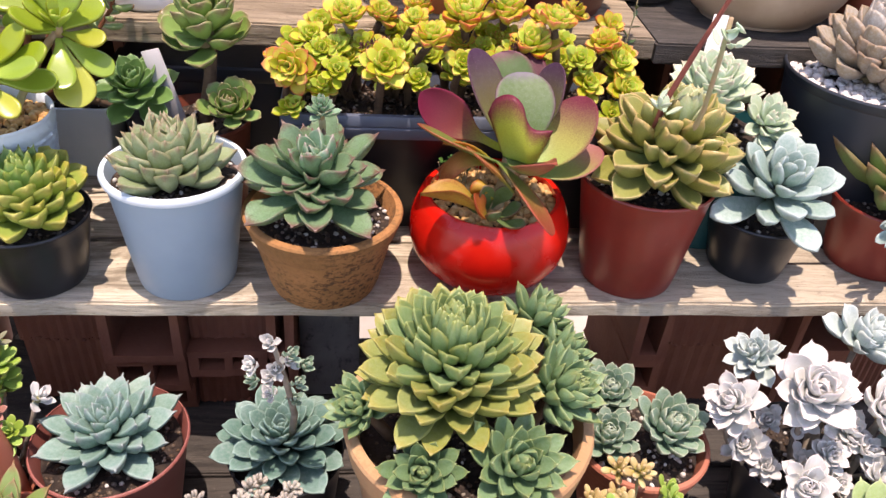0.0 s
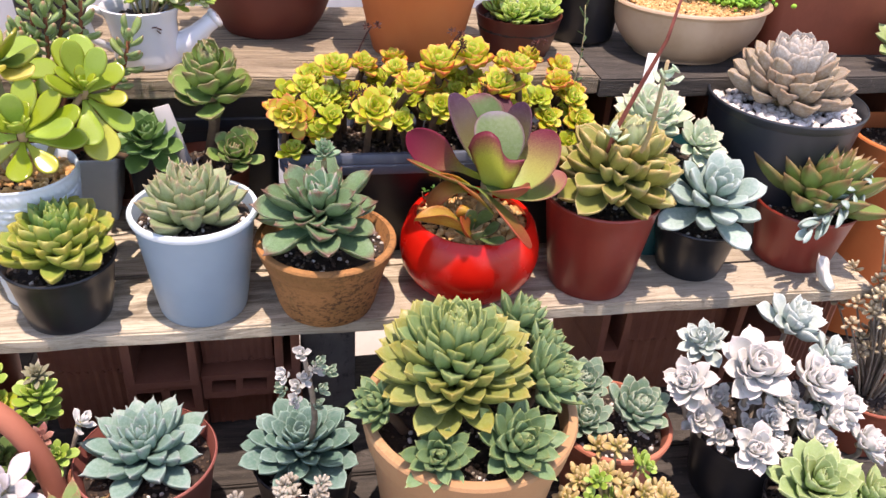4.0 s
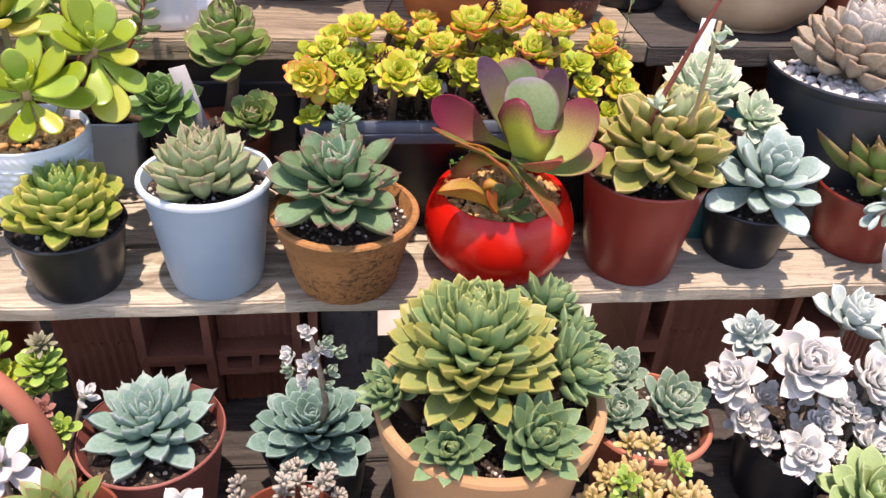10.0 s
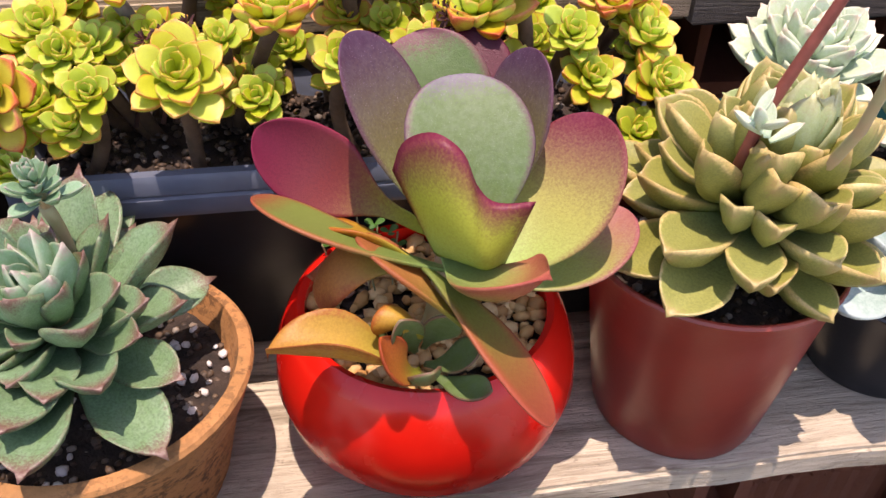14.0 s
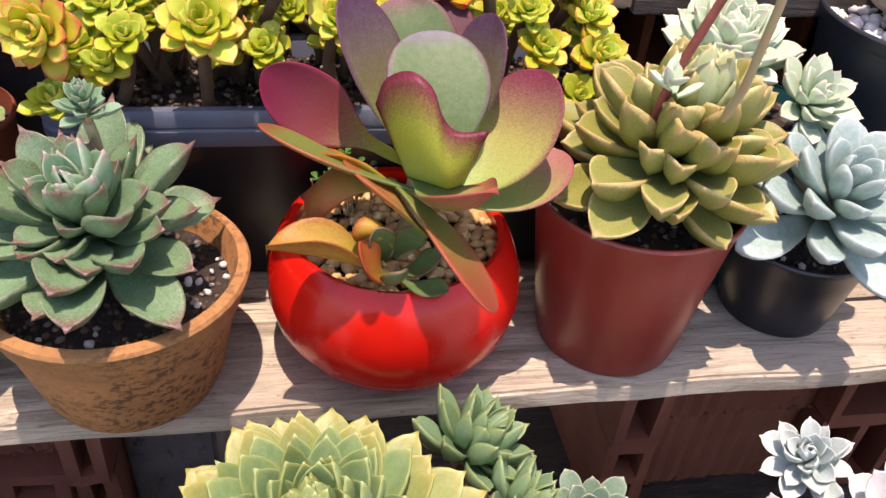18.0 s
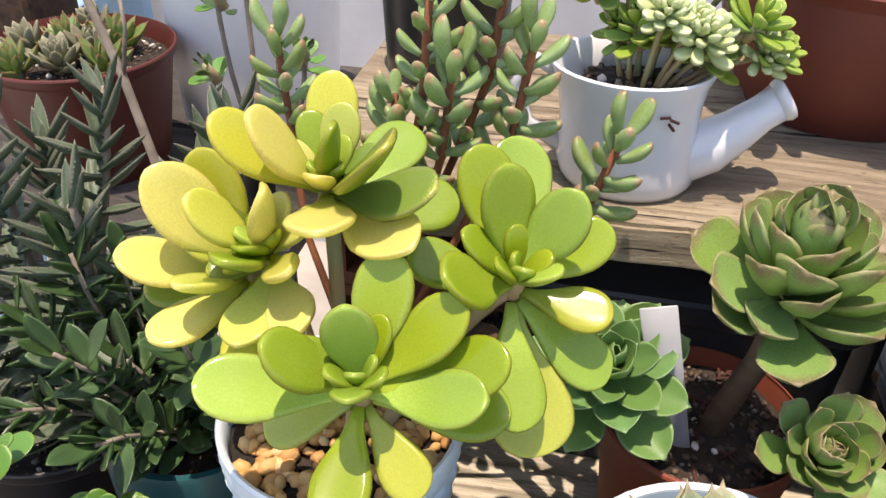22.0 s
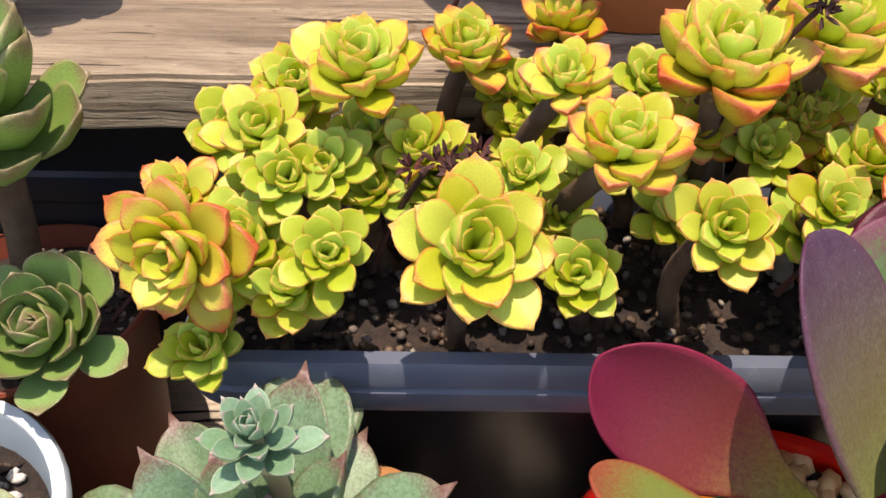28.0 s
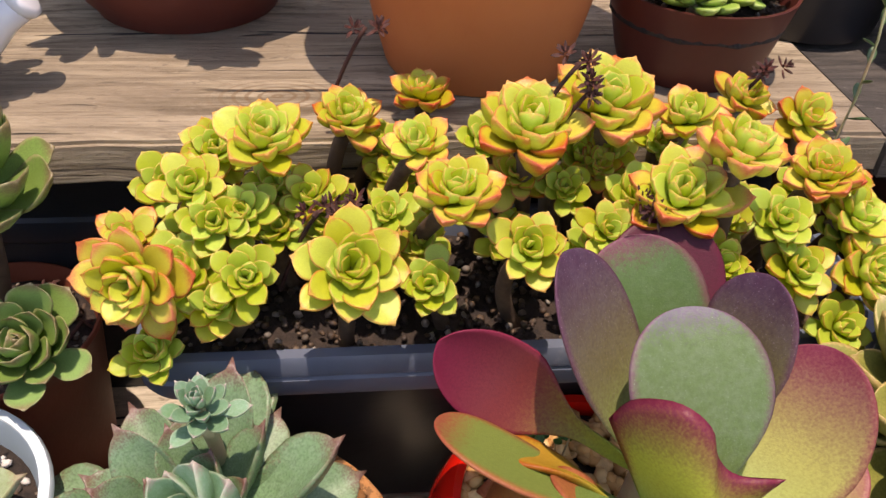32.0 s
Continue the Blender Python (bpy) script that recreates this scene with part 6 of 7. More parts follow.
part("moss", stones(random.Random(7), 700, lambda g: (0.055 + g.gauss(0, 0.018), g.gauss(0, 0.02), 0.07 + g.uniform(0, 0.012)), 0.0035, 0.8), plain_mat("bright_moss", "5f9a2c", "86b53c", 60.0, 0.8, 0.5), o, kind="stuff")
rosette(o, [(1, L["greyros"])], 0.03, 20, facing((0.0, 0.01, 0.075), (0, 0, 1)), 84, 20, 0.4, 0.2, 0.4, 260)
o = thing("clay_planter", (0.74, 0.36, BACK - 0.004), "long red-brown clay planter with a weathered wood strip on its rim", "planter")
cp = [(rounded(-0.19 + d, 0.19 - d, -0.1 + d, 0.1 - d, 0.02), z) for d, z in ((0.02, 0.0), (0.012, 0.06), (0.006, 0.1), (0.0, 0.102), (0.0, 0.125), (0.002, 0.127), (0.01, 0.127), (0.012, 0.1))]
part("trough", sharp(mesh_of(shell_of(cp)), 35), M["terra_dark"], o)
part("strip", boxm(0.3, 0.03, 0.012, 0.002, 1, (-0.02, -0.085, 0.134)), M["wood_low"], o, "grey weathered wood strip")
# ---- lower shelf ----
o = potted("potted_echeveria", (-0.208, -0.08, LOW), "dull pink plastic pot with a blue-green pointed rosette", pot_profile(0.048, 0.067, 0.112, 0.002, 0.012, 0.0015), M["pink_plastic"])
soil_bed(o, 0.06, 0.096, 24, 14)
rosette(o, [(1, L["lowblue"])], 0.057, 48, facing((0.0, 0.002, 0.104), (0.0, -0.12, 1)), 86, 8, 0.36, 0.14, 0.42, 20)

o = potted("potted_echeveria", (-0.055, -0.08, LOW), "black plastic pot with a grey-green spoon-leaved rosette and flower stalk", pot_profile(0.042, 0.052, 0.09, 0.002, 0.01, 0.0012), M["black_plastic"])
soil_bed(o, 0.048, 0.076, 25, 6)
rosette(o, [(1, L["lowgrey"])], 0.056, 56, facing((-0.002, 0.0, 0.094), (0.0, -0.1, 1)), 80, 2, 0.32, 0.14, 0.35, 21)
st = part("flower_stalk", tube([(0.006, -0.005, 0.11), (0.012, -0.02, 0.16), (0.01, -0.04, 0.21), (0.004, -0.058, 0.27)], [0.0035, 0.003, 0.0026, 0.002]), M["stem_grey"], o, "leafy pinkish flower stalk")
for k, (x, y, z) in enumerate(((0.002, -0.058, 0.275), (0.014, -0.056, 0.262), (-0.012, -0.05, 0.245), (0.022, -0.05, 0.245), (0.004, -0.05, 0.24), (-0.014, -0.035, 0.215), (-0.002, -0.04, 0.222), (0.016, -0.038, 0.214), (-0.004, -0.03, 0.195), (0.012, -0.03, 0.188), (0.012, -0.05, 0.25))):
    rosette(o, [(1, L["trio"] if k % 2 else L["white"])], 0.0095, 11, facing((x, y, z), ((x - 0.005) * 40, -0.6, 0.8)), 75, 25, 0.5, 0.25, 0.7, 300 + k, name="flower_tuft")

big = potted("potted_echeveria", (0.1, -0.138, LOW), "large pale terracotta pot crowded with a big green-gold rosette and pups", pot_profile(0.072, 0.097, 0.2, 0.011, 0.034, 0.005, 0.004), M["terra_pale"], segs=72)
soil_bed(big, 0.088, 0.178, 26, 12)
part("trunk", tube([(-0.012, 0.01, 0.16), (-0.012, 0.005, 0.22)], [0.016, 0.014]), M["stem_brown"], big)
rosette(big, [(0.62, L["big"]), (1, L["bigout"])], 0.056, 128, facing((-0.018, 0.004, 0.232), (-0.02, -0.14, 1)), 89, -14, 0.42, 0.36, 1.05, 22, bend=0.85)
for k, (x, y, z, R, n, to, ls) in enumerate(((0.026, -0.06, 0.203, 0.038, 40, (0.15, -0.6, 1), "pup"), (0.064, -0.006, 0.226, 0.034, 44, (0.7, -0.5, 1), "pup"), (0.058, 0.066, 0.236, 0.03, 34, (0.6, 0.0, 1), "pup"), (-0.083, -0.01, 0.216, 0.026, 34, (-0.7, -0.5, 1), "pup"), (-0.04, -0.062, 0.2, 0.03, 34, (-0.2, -0.7, 1), "pup"), (0.075, 0.034, 0.228, 0.026, 28, (0.9, -0.1, 1), "pup"))):
    part("stem", tube(arc((x * 0.7, y * 0.7, 0.172), (x, y, z), (0, 0, 0)), [0.006, 0.005], 8), M["stem_brown"], big)
    rosette(big, [(1, L[ls])], R, n, facing((x, y, z), to), 86, 2, 0.42, 0.22, 0.55, 320 + k)

o = potted("potted_echeveria", (0.276, -0.09, LOW), "orange terracotta pot with three pale green rosettes", pot_profile(0.043, 0.061, 0.114, 0.006, 0.02, 0.003, 0.003), M["terra_dusty"])
soil_bed(o, 0.054, 0.1, 27, 30)
for k, (x, y, z, R) in enumerate(((-0.026, 0.04, 0.127, 0.03), (0.02, -0.004, 0.124, 0.034), (-0.037, -0.01, 0.122, 0.028))):
    rosette(o, [(1, L["trio"])], R * 0.93, 40, facing((x, y, z), (x * 4, -0.4, 1)), 86, 4, 0.45, 0.22, 0.5, 340 + k)

o = potted("potted_graptoveria", (0.445, -0.1, LOW), "black pot overflowing with white and pale pink rosettes", pot_profile(0.055, 0.07, 0.095, 0.002, 0.01, 0.0012), M["black_plastic"])
soil_bed(o, 0.066, 0.08, 28, 4)
WB = Vector((0.445, -0.1, LOW))
for k, (x, y, z, R, ls, n) in enumerate(((0.383, -0.053, 0.778, 0.032, "whiteblue", 26), (0.492, -0.038, 0.782, 0.042, "whiteblue", 30), (0.349, -0.099, 0.764, 0.032, "white", 26), (0.411, -0.111, 0.786, 0.044, "white", 32), (0.371, -0.106, 0.717, 0.026, "white", 20),
                                    (0.476, -0.12, 0.772, 0.036, "white", 26), (0.4, -0.16, 0.725, 0.032, "white", 24), (0.43, -0.135, 0.735, 0.022, "white", 20), (0.452, -0.118, 0.745, 0.026, "white", 22), (0.412, -0.13, 0.722, 0.018, "white", 18), (0.515, -0.085, 0.77, 0.034, "whiteblue", 24),
                                    (0.51, -0.13, 0.742, 0.03, "white", 24), (0.47, -0.155, 0.725, 0.026, "white", 20), (0.455, -0.07, 0.76, 0.026, "white", 20), (0.395, -0.09, 0.73, 0.018, "white", 16), (0.53, -0.16, 0.715, 0.03, "white", 22), (0.385, -0.125, 0.708, 0.02, "white", 14), (0.42, -0.1, 0.742, 0.02, "white", 14), (0.438, -0.15, 0.715, 0.02, "white", 14),
                                    (0.462, -0.135, 0.74, 0.022, "white", 14), (0.485, -0.15, 0.748, 0.022, "white", 16), (0.44, -0.1, 0.755, 0.02, "whiteblue", 14), (0.5, -0.11, 0.735, 0.024, "whiteblue", 16), (0.49, -0.165, 0.7, 0.022, "white", 14))):
    p = Vector((x, y, z)) - WB
    part("stem", tube(arc((p.x * 0.4, p.y * 0.4, 0.075), p + Vector((0, 0, -0.004)), (p.x * 0.2, p.y * 0.2, -0.005)), [0.004, 0.003], 7), M["stem_grey"], o)
    rosette(o, [(1, L[ls])], R * 0.8, int(n * 1.25), facing(p, (p.x * 8, -0.5 + p.y * 4, 1)), 82, 0, 0.4, 0.18, 0.5, 360 + k, jit=2.0)

o = potted("potted_echeveria", (0.455, -0.2, LOW), "small black pot with a fresh light green rosette", pot_profile(0.036, 0.045, 0.085, 0.002, 0.008, 0.0012), M["black_plastic"])
soil_bed(o, 0.041, 0.072, 29, 4)
rosette(o, [(1, L["palegreen"])], 0.046, 32, facing((-0.004, 0.0, 0.1), (-0.05, -0.3, 1)), 84, 6, 0.4, 0.2, 0.45, 380, jit=1.4)
rosette(o, [(1, L["palegreen"])], 0.034, 26, facing((0.055, -0.01, 0.088), (0.3, -0.4, 1)), 84, 6, 0.4, 0.2, 0.45, 381, jit=1.4)

# small pots along the lower shelf's front
o = potted("potted_sedum", (-0.076, -0.2, LOW), "clay pot crowded with grey beaded sedum", pot_profile(0.035, 0.046, 0.115, 0.004, 0.012, 0.002), M["terra_dark"])
soil_bed(o, 0.041, 0.1, 31, 2)
rb = random.Random(9)
for k in range(40):
    a, r = rb.uniform(0, 6.28), 0.062 * math.sqrt(rb.random())
    z = 0.122 + rb.uniform(0, 0.034)
    rosette(o, [(1, L["bead"])], 0.0088, 11, facing((r * math.cos(a), r * math.sin(a) * 0.7, z), (math.cos(a) * 0.6, math.sin(a) * 0.6 - 0.3, 1)), 75, 5, 0.6, 0.3, 0.9, 400 + k, name="bead_sprig")
    if k % 3 == 0:
        part("stem", tube(arc((r * math.cos(a) * 0.3, r * math.sin(a) * 0.3, 0.095), (r * math.cos(a), r * math.sin(a) * 0.7, z), (0, 0, 0.005)), [0.002, 0.0015], 6), M["stem_grey"], o)
o = potted("potted_sedum", (0.236, -0.195, LOW), "clay pot of golden and green sedum rosettes", pot_profile(0.03, 0.042, 0.105, 0.004, 0.01, 0.002), M["terra_dark"])
soil_bed(o, 0.036, 0.092, 32, 2)
for k in range(22):
    a, r = k * 2.4, 0.052 * math.sqrt(k / 22)
    z = 0.112 + 0.04 * ((k * 5) % 7) / 7
    rosette(o, [(1, L["gold"] if k % 4 else L["limesm"])], 0.0135, 13, facing((r * math.cos(a), r * math.sin(a), z), (math.cos(a) * 0.5, -0.4, 1)), 78, 8, 0.5, 0.25, 0.6, 440 + k, name="sedum_head")
    part("stem", tube(arc((0, 0, 0.085), (r * math.cos(a), r * math.sin(a), z), (0, 0, 0.0)), 0.0016, 6), M["stem_green"], o)
o = potted("potted_echeveria", (-0.253, -0.195, LOW), "small clay pot with a lime rosette tipped in red", pot_profile(0.034, 0.042, 0.13, 0.004, 0.01, 0.002), M["terra_dark"])
soil_bed(o, 0.037, 0.118, 33, 2)
rosette(o, [(1, L["agavered"])], 0.042, 30, facing((0, 0, 0.135), (0, -0.2, 1)), 84, 10, 0.4, 0.2, 0.4, 470)
o = potted("potted_graptoveria", (-0.162, -0.205, LOW), "small clay pot of dusty pink rosettes", pot_profile(0.028, 0.036, 0.1, 0.003, 0.01, 0.002), M["terra_dark"])
soil_bed(o, 0.032, 0.09, 36, 2)
for k, (x, y, z) in enumerate(((0.01, 0.01, 0.125), (-0.016, 0.0, 0.116), (0.022, -0.012, 0.112), (0.0, -0.022, 0.112), (0.0, 0.024, 0.12))):
    part("stem", tube(arc((0, 0, 0.086), (x, y, z), (0, 0, 0)), 0.002, 6), M["stem_grey"], o)
    rosette(o, [(1, L["white"])], 0.019, 18, facing((x, y, z), (x * 12, -0.4, 1)), 82, 8, 0.45, 0.22, 0.5, 475 + k)

# terracotta basket with an arched handle
bk = thing("terracotta_basket", Matrix.Translation((-0.349, -0.091, LOW)) @ Matrix.Rotation(-0.26, 4, "Z"), "terracotta basket planter with an arched handle and mixed succulents", "planter")
part("bowl", sharp(mesh_of(lathe(pot_profile(0.052, 0.072, 0.074, 0.007, 0.016, 0.003, 0.003), 56)), 40), M["terra_dusty"], bk)
part("handle", tube([(0.066 * math.cos(a), 0.0, 0.058 + 0.152 * math.sin(a) ** 0.8) for a in [math.pi * k / 22 for k in range(23)]], [0.0105], 14), M["terra_dusty"], bk, "thick arched clay handle")
for sx in (-1, 1):
    part("lug", lathe([(0, 0.006), (0.007, 0.005), (0.009, 0.0), (0.007, -0.005), (0, -0.006)], 12), M["terra_dusty"], bk, "small clay knob at the handle's foot", at=facing((sx * 0.08, 0.0, 0.066), (sx, 0, 0.1)))
soil_bed(bk, 0.062, 0.058, 34, 10)
BKI = bk.matrix_basis.inverted()
for k, (x, y, z, R, ls, n, to) in enumerate(((-0.349, -0.038, 0.776, 0.021, "limesm", 26, (-0.2, -0.2, 1)), (-0.343, -0.042, 0.755, 0.018, "yellowgreen", 18, (0.3, -0.6, 0.8)), (-0.303, -0.05, 0.768, 0.022, "limesm", 22, (0.1, -0.1, 1)), (-0.303, -0.05, 0.752, 0.021, "limesm", 16, (0.1, -0.1, 1)),
                                             (-0.303, -0.05, 0.738, 0.019, "limesm", 14, (0.1, -0.1, 1)), (-0.3, -0.044, 0.79, 0.014, "drypup", 22, (0, -0.2, 1)), (-0.298, -0.082, 0.745, 0.014, "coral", 22, (0.1, -0.6, 0.8)), (-0.266, -0.07, 0.748, 0.015, "white", 9, (0.7, 0.0, 0.7)),
                                             (-0.285, -0.09, 0.728, 0.017, "limesm", 18, (0.2, -0.5, 0.9)), (-0.335, -0.08, 0.72, 0.024, "olivesm", 20, (0, -0.5, 1)), (-0.322, -0.1, 0.71, 0.022, "olivesm", 18, (0, -0.6, 1)), (-0.365, -0.06, 0.73, 0.02, "olivesm", 18, (-0.2, -0.4, 1)),
                                             (-0.318, -0.14, 0.738, 0.036, "whitepink", 15, (0.05, -0.5, 0.9)), (-0.402, -0.12, 0.764, 0.038, "whitepink", 15, (-0.35, -0.8, 0.6)), (-0.42, -0.022, 0.784, 0.026, "whitepink", 14, (-0.1, -0.4, 1)), (-0.372, -0.12, 0.7, 0.016, "gold", 20, (-0.2, -0.4, 1)), (-0.385, -0.1, 0.698, 0.016, "gold", 20, (-0.2, -0.4, 1)))):
    p = BKI @ Vector((x, y, z))
    q = Vector((p.x, p.y))
    q = q * min(1.0, 0.045 / max(q.length, 0.001))
    part("stem", tube(arc((q.x, q.y, 0.05), p, (0, 0, -0.006)), [0.0042 if ls == "whitepink" else 0.003, 0.0024], 7), M["stem_grey"], bk)
    rosette(bk, [(1, L[ls])], R, n, facing(p, bk.matrix_basis.to_3x3().inverted() @ Vector(to)), 82, 4, 0.42, 0.2, 0.5, 480 + k)

# dry beaded plant at the shelf's far end
o = potted("potted_sedum", (0.632, -0.05, LOW), "small pot of dry straw-coloured beaded stems", pot_profile(0.035, 0.045, 0.08, 0.004, 0.01, 0.002), M["terra_dark"])
soil_bed(o, 0.04, 0.07, 41, 2)
rb = random.Random(19)
for k in range(60):
    x, y, z = rb.gauss(0, 0.026), rb.gauss(0.02, 0.025), 0.12 + rb.uniform(0, 0.2)
    part("stem", tube(arc((x * 0.2, y * 0.2, 0.065), (x, y, z), (0.004, 0, 0)), [0.0018, 0.0013], 6), M["stem_grey"], o)
    rosette(o, [(1, L["drybead"])], 0.0105, 9, facing((x, y, z), (x * 8, y * 8 - 0.3, 1)), 75, -5, 0.6, 0.3, 0.9, 600 + k, name="bead_sprig")
o = potted("potted_echeveria", (0.765, 0.185, SHELF - 0.19), "orange terracotta pot with fresh green rosettes", pot_profile(0.06, 0.075, 0.3, 0.006, 0.03, 0.004, 0.003), M["terra_orange"])
soil_bed(o, 0.067, 0.28, 42, 4)
for k, (x, y, z, R) in enumerate(((0.0, 0.02, 0.36, 0.045), (-0.03, -0.03, 0.33, 0.034), (0.04, -0.02, 0.34, 0.036), (-0.025, 0.05, 0.4, 0.036))):
    part("stem", tube(arc((x * 0.3, y * 0.3, 0.27), (x, y, z), (0, 0, 0)), [0.004, 0.003], 7), M["stem_brown"], o)
    rosette(o, [(1, L["palegreen"])], R, 26, facing((x, y, z), (x * 6, -0.4, 1)), 82, 4, 0.42, 0.2, 0.4, 640 + k)

# ---- left side ----
side = thing("side_bench", (0, 0, 0), "dark weathered wooden side bench with pots", "bench")
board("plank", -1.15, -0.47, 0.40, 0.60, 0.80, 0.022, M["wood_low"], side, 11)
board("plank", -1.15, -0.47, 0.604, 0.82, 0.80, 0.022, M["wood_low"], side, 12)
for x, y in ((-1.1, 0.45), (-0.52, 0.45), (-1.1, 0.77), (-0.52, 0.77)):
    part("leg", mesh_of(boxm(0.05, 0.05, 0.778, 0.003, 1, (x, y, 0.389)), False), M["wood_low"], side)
post = thing("wooden_post", (-0.935, 0.72, 0.80), "dark brown upright wooden post", "post")
part("shaft", mesh_of(boxm(0.1, 0.1, 0.7, 0.004, 1, (0, 0, 0.35)), False), M["bark"], post)
bucket = potted("white_bucket", (-0.6, 0.665, 0.80), "large plain white plastic bucket", pot_profile(0.088, 0.104, 0.36, 0.003, 0.0, 0.0), M["label_white"], "bucket", segs=64, potname="body")
part("rim", sharp(mesh_of(lathe([(0.102, 0.345), (0.109, 0.346), (0.11, 0.358), (0.107, 0.363), (0.1, 0.362)], 56)), 40), M["label_white"], bucket)
part("bail_handle", tube([(0.108 * math.cos(a), -0.108 * math.sin(a), 0.34 - 0.09 * math.sin(a)) for a in [k * math.pi / 14 for k in range(15)]], 0.003, 8), M["label_grey"], bucket, "thin hanging wire handle")
o = potted("potted_succulents", (-0.715, 0.513, 0.80), "red-brown plastic pot of dry spiky succulents", pot_profile(0.068, 0.089, 0.122, 0.003, 0.012, 0.003), M["dark_brown_plastic"], segs=56)
soil_bed(o, 0.083, 0.104, 43, 30)
for k in range(8):
    a, r = k * 2.4, 0.065 * math.sqrt((k + 0.3) / 8)
    rosette(o, [(1, L["agavered"] if k % 2 else L["drypup"])], 0.03, 18, facing((r * math.cos(a), r * math.sin(a), 0.11), (math.cos(a) * 0.3, -0.2, 1)), 84, 30, 0.55, 0.25, 0.4, 660 + k)
o = potted("black_pot", (-0.33, 0.378, BACK), "plain black plastic nursery pot beside the watering can", pot_profile(0.04, 0.048, 0.13, 0.002, 0.01, 0.0012), M["black_plastic"], "flower pot")
soil_bed(o, 0.044, 0.11, 44, 4)

# pink-tipped sedum behind the jade
o = potted("potted_sedum", (-0.33, 0.168, SHELF - 0.001), "narrow black pot of tall bean-leaved sedum stems", pot_profile(0.022, 0.027, 0.1, 0.002, 0.006, 0.001), M["black_plastic"])
soil_bed(o, 0.024, 0.09, 45, 2)
for k, (x, y, z, dx) in enumerate(((-0.053, 0.045, 0.27, -0.01), (0.042, 0.015, 0.275, 0.004), (0.077, 0.025, 0.29, 0.006), (0.12, 0.015, 0.25, 0.012), (0.012, 0.027, 0.25, 0.0), (0.062, 0.035, 0.32, 0.0), (0.03, 0.021, 0.31, 0.004))):
    leafy_stem(o, [(0.0, 0.0, 0.085), (x * 0.5 + dx, y * 0.5, 0.085 + (z - 0.085) * 0.45), (x * 0.9, y * 0.9, 0.085 + (z - 0.085) * 0.75), (x, y, z)], L["sedum"], 0.0195, 20, 0.0028, M["stem_cinnamon"], 700 + k, 22, start=0.5, top=58)

# pot with a teal rim
o = potted("potted_shrub", (-0.438, 0.165, LOW), "orange clay pot with teal rim and dark small-leaved shrub", pot_profile(0.04, 0.05, 0.24, 0.005, 0.04, 0.002, 0.003), M["terra_dark"])
part("painted_rim", sharp(mesh_of(lathe([(0.0512, 0.2), (0.0545, 0.201), (0.0555, 0.238), (0.054, 0.242), (0.05, 0.242), (0.0495, 0.23)], 40)), 40), M["teal_plastic"], o, "teal painted rim")
soil_bed(o, 0.046, 0.225, 46, 2)
SH = leaf_set("leaf", leaf_mat("leaf_shrub", "3c5832", "4c6a3c", "4a663a", 0.85, 0.9, 0.35, inner="4a6a3a", through_=0.2, vary=0.4), 3, 61, W=0.42, th=0.05, wide=0.55, foot=0.3, cup=0.25, arch=0.1, point=0.03, ns=6, nc=3, keel=0.2)
for k in range(26):
    a = k * 2.4
    r = 0.02 + 0.075 * (k / 26)
    leafy_stem(o, arc((0.01 * math.cos(a), 0.01 * math.sin(a), 0.22), (r * math.cos(a) - 0.02, r * math.sin(a), 0.25 + 0.12 * ((k * 5) % 7) / 7), (0.01 * math.cos(a), 0, 0.01), 4), SH, 0.028, 16, 0.0018, M["stem_grey"], 900 + k, 30, start=0.2)
KAL = leaf_set("leaf", leaf_mat("leaf_kalanchoe", "52644a", "5e6450", "7c7a6c", 0.85, 0.84, 0.5, inner="46583f", bloom=0.05), 3, 41, W=0.22, th=0.06, wide=0.38, foot=0.5, cup=0.5, arch=0.16, point=0.05, ns=7, nc=4, keel=0.3)
KB = []
for me in KAL:
    bm = bmesh.new()
    bm.from_mesh(me)
    lay = bm.loops.layers.uv.active
    for k in range(20):
        s, sd = 0.12 + 0.8 * (k // 2) / 11, 1 if k % 2 else -1
        w = 0.092 * (0.5 + 0.5 * min(1, s / 0.4)) if s < 0.4 else 0.092 * (1 - ((s - 0.4) / 0.6) ** 2) ** 0.5
        for v in bmesh.ops.create_icosphere(bm, subdivisions=1, radius=0.014, matrix=Matrix.Translation((s, sd * (w + 0.008), 0.12 * s * s + 0.8 * w * 1.0 * 0.9)))["verts"]:
            for lp in v.link_loops:
                lp[lay].uv = (0.999 if sd > 0 else 0.001, s)
    kb = mesh_of(bm, True, "leaf")
    kb.materials.append(me.materials[0])
    KB.append(kb)
rk = random.Random(77)


def toothed_leaf(parent, at, ln):
    """A long grooved leaf, its margins beaded with plantlets."""
    lf = part("leaf", KB[rk.randrange(3)], None, parent, at=at @ Matrix.Diagonal((ln, ln, ln, 1)))
    return lf


def kalanchoe(parent, foot, top, n, ln, seed):
    g = random.Random(seed)
    st = part("stem", tube(arc(foot, top, (g.uniform(-.02, .02), g.uniform(-.02, .02), 0)), [0.0042, 0.0028]), M["stem_grey"], parent)
    f, t = Vector(foot), Vector(top)
    for i in range(n):
        k = 0.15 + 0.85 * (i / n) ** 0.7
        p = f.lerp(t, k)
        at = Matrix.Translation(p) @ Matrix.Rotation(i * 2.1 + g.uniform(-.3, .3), 4, "Z") @ Matrix.Rotation(-radians(-6 + 66 * k ** 1.7 + g.uniform(-14, 14)), 4, "Y")
        toothed_leaf(st, at, ln * g.uniform(0.75, 1.15) * (1.15 - 0.5 * k))



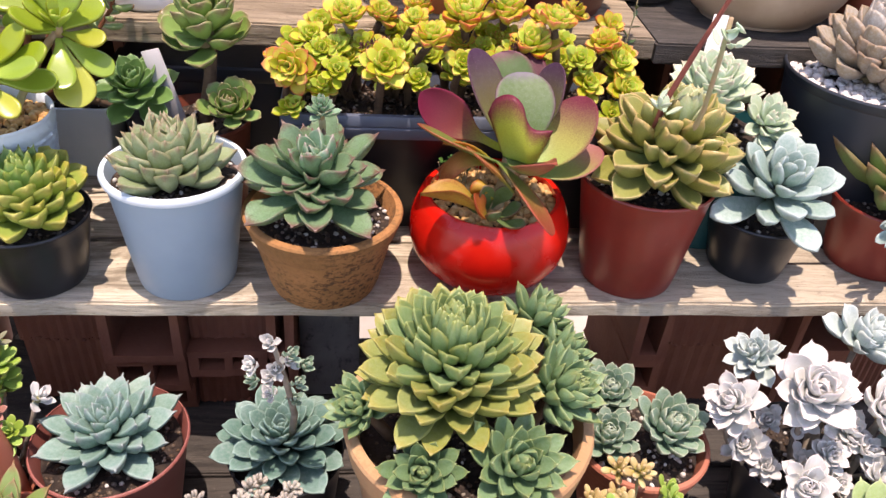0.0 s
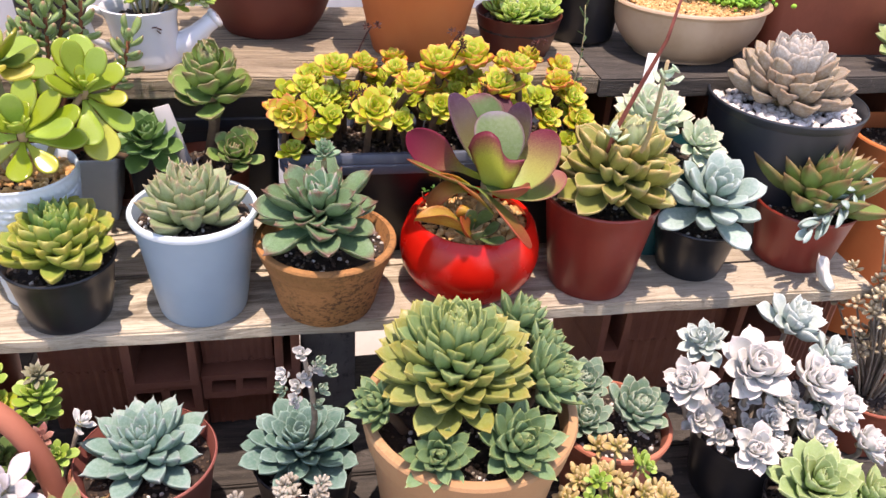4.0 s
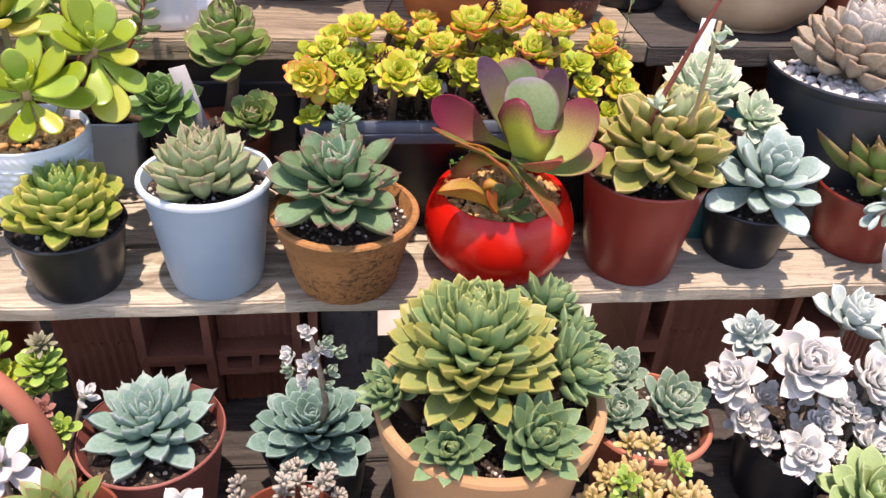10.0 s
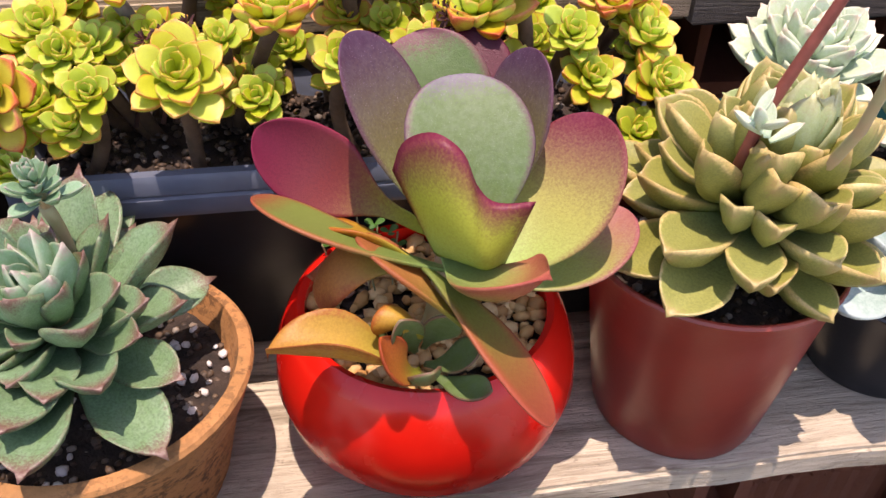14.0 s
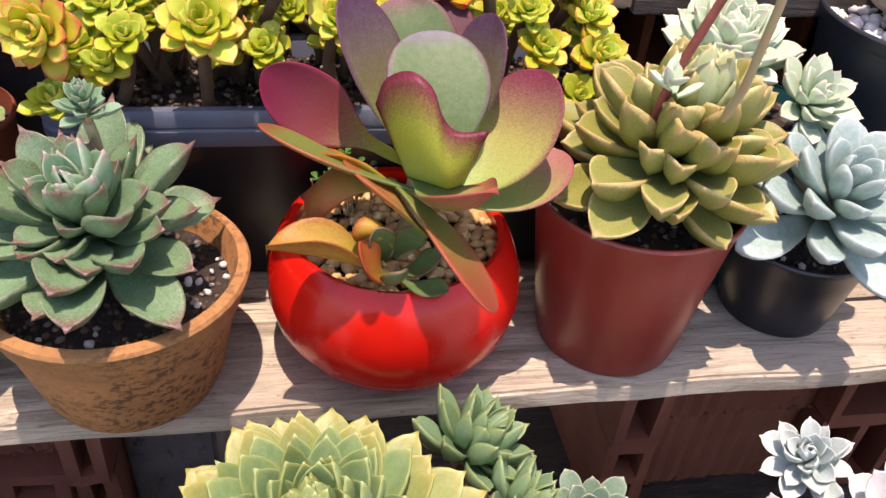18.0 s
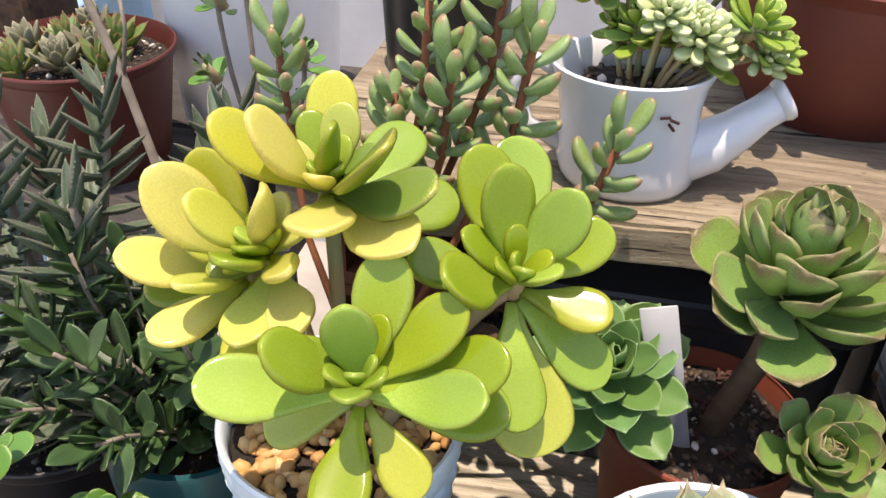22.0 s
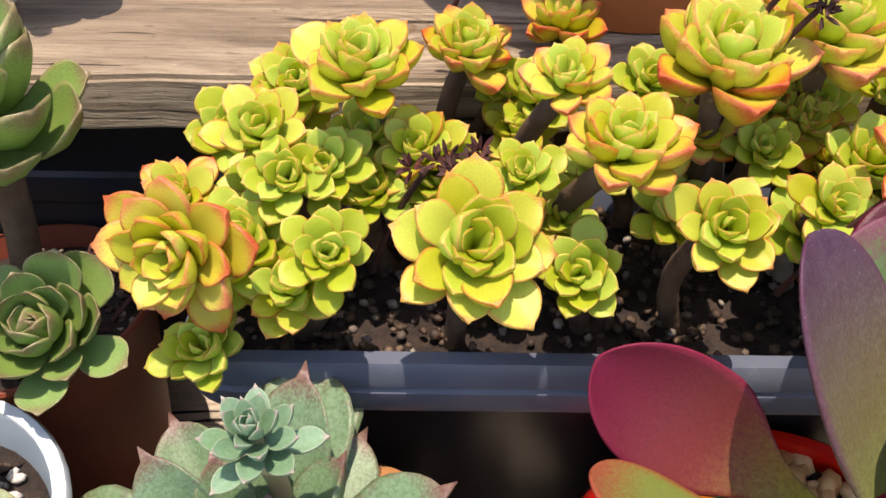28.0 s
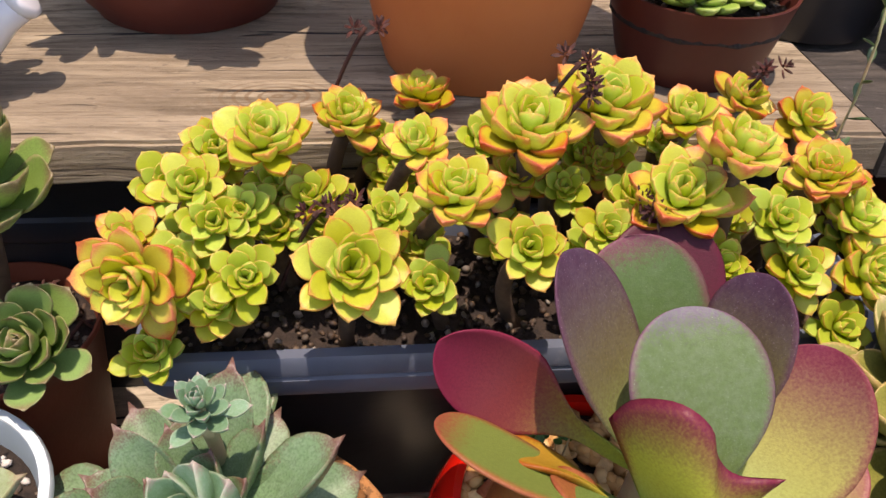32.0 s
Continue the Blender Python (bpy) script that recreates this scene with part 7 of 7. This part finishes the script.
o = potted("potted_kalanchoe", (-0.56, 0.2, LOW), "dark pot of tall grey-green toothed kalanchoe", pot_profile(0.06, 0.075, 0.2, 0.003, 0.012, 0.002), M["black_plastic"])
soil_bed(o, 0.07, 0.185, 47, 2)
for k, (tx, ty, tz) in enumerate(((0.09, 0.02, 0.4), (0.1, 0.06, 0.47), (-0.02, 0.07, 0.43), (0.0, 0.0, 0.5), (0.06, -0.03, 0.46), (-0.06, 0.02, 0.46), (0.03, 0.06, 0.48), (-0.04, -0.05, 0.4), (0.08, -0.06, 0.36), (0.0, -0.08, 0.34))):
    kalanchoe(o, (tx * 0.2, ty * 0.2, 0.18), (tx * 1.25, ty * 1.15, tz - 0.08), 34, 0.054, 820 + k)

o = potted("potted_jade_plant", (-0.47, 0.02, LOW), "dark mossy pot with a small round-leaved green jade", pot_profile(0.05, 0.062, 0.17, 0.004, 0.014, 0.002), M["bark"])
soil_bed(o, 0.056, 0.155, 48, 8)
JG = leaf_set("leaf", leaf_mat("leaf_jade_green", "568636", "739440", "73843f", 0.9, 0.93, 0.28, inner="6a9a44", through_=0.2, vary=0.4), 3, 45, W=0.62, th=0.12, wide=0.66, foot=0.25, cup=0.12, arch=0.06, point=0.0, ns=8, nc=6, round_=2.1)
for k, (x, y, z) in enumerate(((0.035, -0.02, 0.31), (0.0, 0.02, 0.33), (-0.045, -0.01, 0.3), (0.02, -0.05, 0.26), (-0.03, -0.05, 0.25), (0.05, 0.03, 0.28), (-0.07, 0.03, 0.33), (-0.08, -0.04, 0.27), (0.0, -0.065, 0.24), (-0.1, 0.0, 0.24), (-0.02, -0.03, 0.3), (0.05, -0.035, 0.29), (-0.06, -0.05, 0.31), (0.02, -0.01, 0.35))):
    part("branch", tube(arc((x * 0.15, y * 0.15, 0.15), (x, y, z), (0, 0, 0.01)), [0.005, 0.003], 7), M["stem_green"], o)
    jade_head(o, (x, y, z), (x * 8, y * 8 - 0.3, 1), 0.027, 50 + k, [JG], 8)
for k in range(7):
    q = random.Random(k + 5)
    part("root", tube([(0.05 + q.uniform(-.01, .02), 0.02, 0.2), (0.065 + q.uniform(-.015, .02), 0.0, 0.12), (0.06 + q.uniform(-.02, .03), -0.01, 0.04), (0.066 + q.uniform(-.02, .02), -0.012, 0.004)], [0.0016, 0.001], 6), M["stem_grey"], o, "thin dry hanging root")
side2 = thing("side_shelf", (0, 0, 0), "dark wooden side shelf beside the brick stack", "shelf")
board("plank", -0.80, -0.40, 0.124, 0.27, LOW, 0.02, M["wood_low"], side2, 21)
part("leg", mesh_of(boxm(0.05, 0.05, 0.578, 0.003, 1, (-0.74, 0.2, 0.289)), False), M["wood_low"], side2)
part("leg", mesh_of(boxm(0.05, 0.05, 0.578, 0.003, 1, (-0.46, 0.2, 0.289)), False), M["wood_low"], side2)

# leggy succulent before the bucket, a leaning twig, a blue bench
o = potted("potted_succulent", (-0.505, 0.455, 0.80), "small black pot of leggy bare-stemmed succulent", pot_profile(0.034, 0.042, 0.065, 0.002, 0.008, 0.0012), M["black_plastic"])
soil_bed(o, 0.038, 0.054, 51, 4)
for k, (x, y, z) in enumerate(((-0.03, 0.0, 0.2), (0.02, 0.01, 0.24), (-0.012, 0.02, 0.27), (0.045, -0.01, 0.16), (-0.05, 0.01, 0.13), (0.03, 0.0, 0.11))):
    part("branch", tube(arc((x * 0.15, y * 0.15, 0.05), (x, y, z), (x * 0.2, 0, 0.0)), [0.0034, 0.0022], 7), M["stem_grey"], o)
    jade_head(o, (x, y, z), (x * 10, -0.4, 1), 0.024, 1200 + k, [SH, JG], 5)
twig = thing("dry_twig", (-0.56, 0.36, 0.80), "thin grey dry twig leaning among the pots", "twig")
part("shaft", tube([(0.005, 0.0, 0.0), (0.0, 0.01, 0.07), (-0.03, 0.03, 0.15), (-0.07, 0.045, 0.25), (-0.1, 0.05, 0.34)], [0.0045, 0.004, 0.0036, 0.003, 0.002], 8), M["stem_grey"], twig)
part("side_shoot", tube([(-0.03, 0.03, 0.15), (-0.02, 0.03, 0.19), (-0.022, 0.034, 0.22)], [0.002, 0.0015], 6), M["stem_grey"], twig)
bb = thing("blue_bench", (-1.31, 1.2, 0.0), "pale blue painted plank bench by the wall", "bench")
blue = plain_mat("blue_paint", "7fa3c0", "98b8d0", 9.0, 0.6, 0.2, dirt="c0c6c8", dirt_lo=0.6)
for k in (0, 1):
    part("plank", mesh_of(boxm(0.1, 0.62, 0.022, 0.003, 1, (-0.056 + 0.112 * k, 0, 0.69)), False), blue, bb)
for k in (0, 1):
    part("leg", mesh_of(boxm(0.2, 0.03, 0.678, 0.003, 1, (0, -0.26 + 0.52 * k, 0.339)), False), blue, bb)
leafy_stem(tr, arc((0.262, 0.195, 0.12), (0.283, 0.2, 0.275), (0.012, 0, 0), 5), SH, 0.014, 12, 0.001, M["stem_green"], 1300, 25, start=0.25, label="thin pale green sprig")
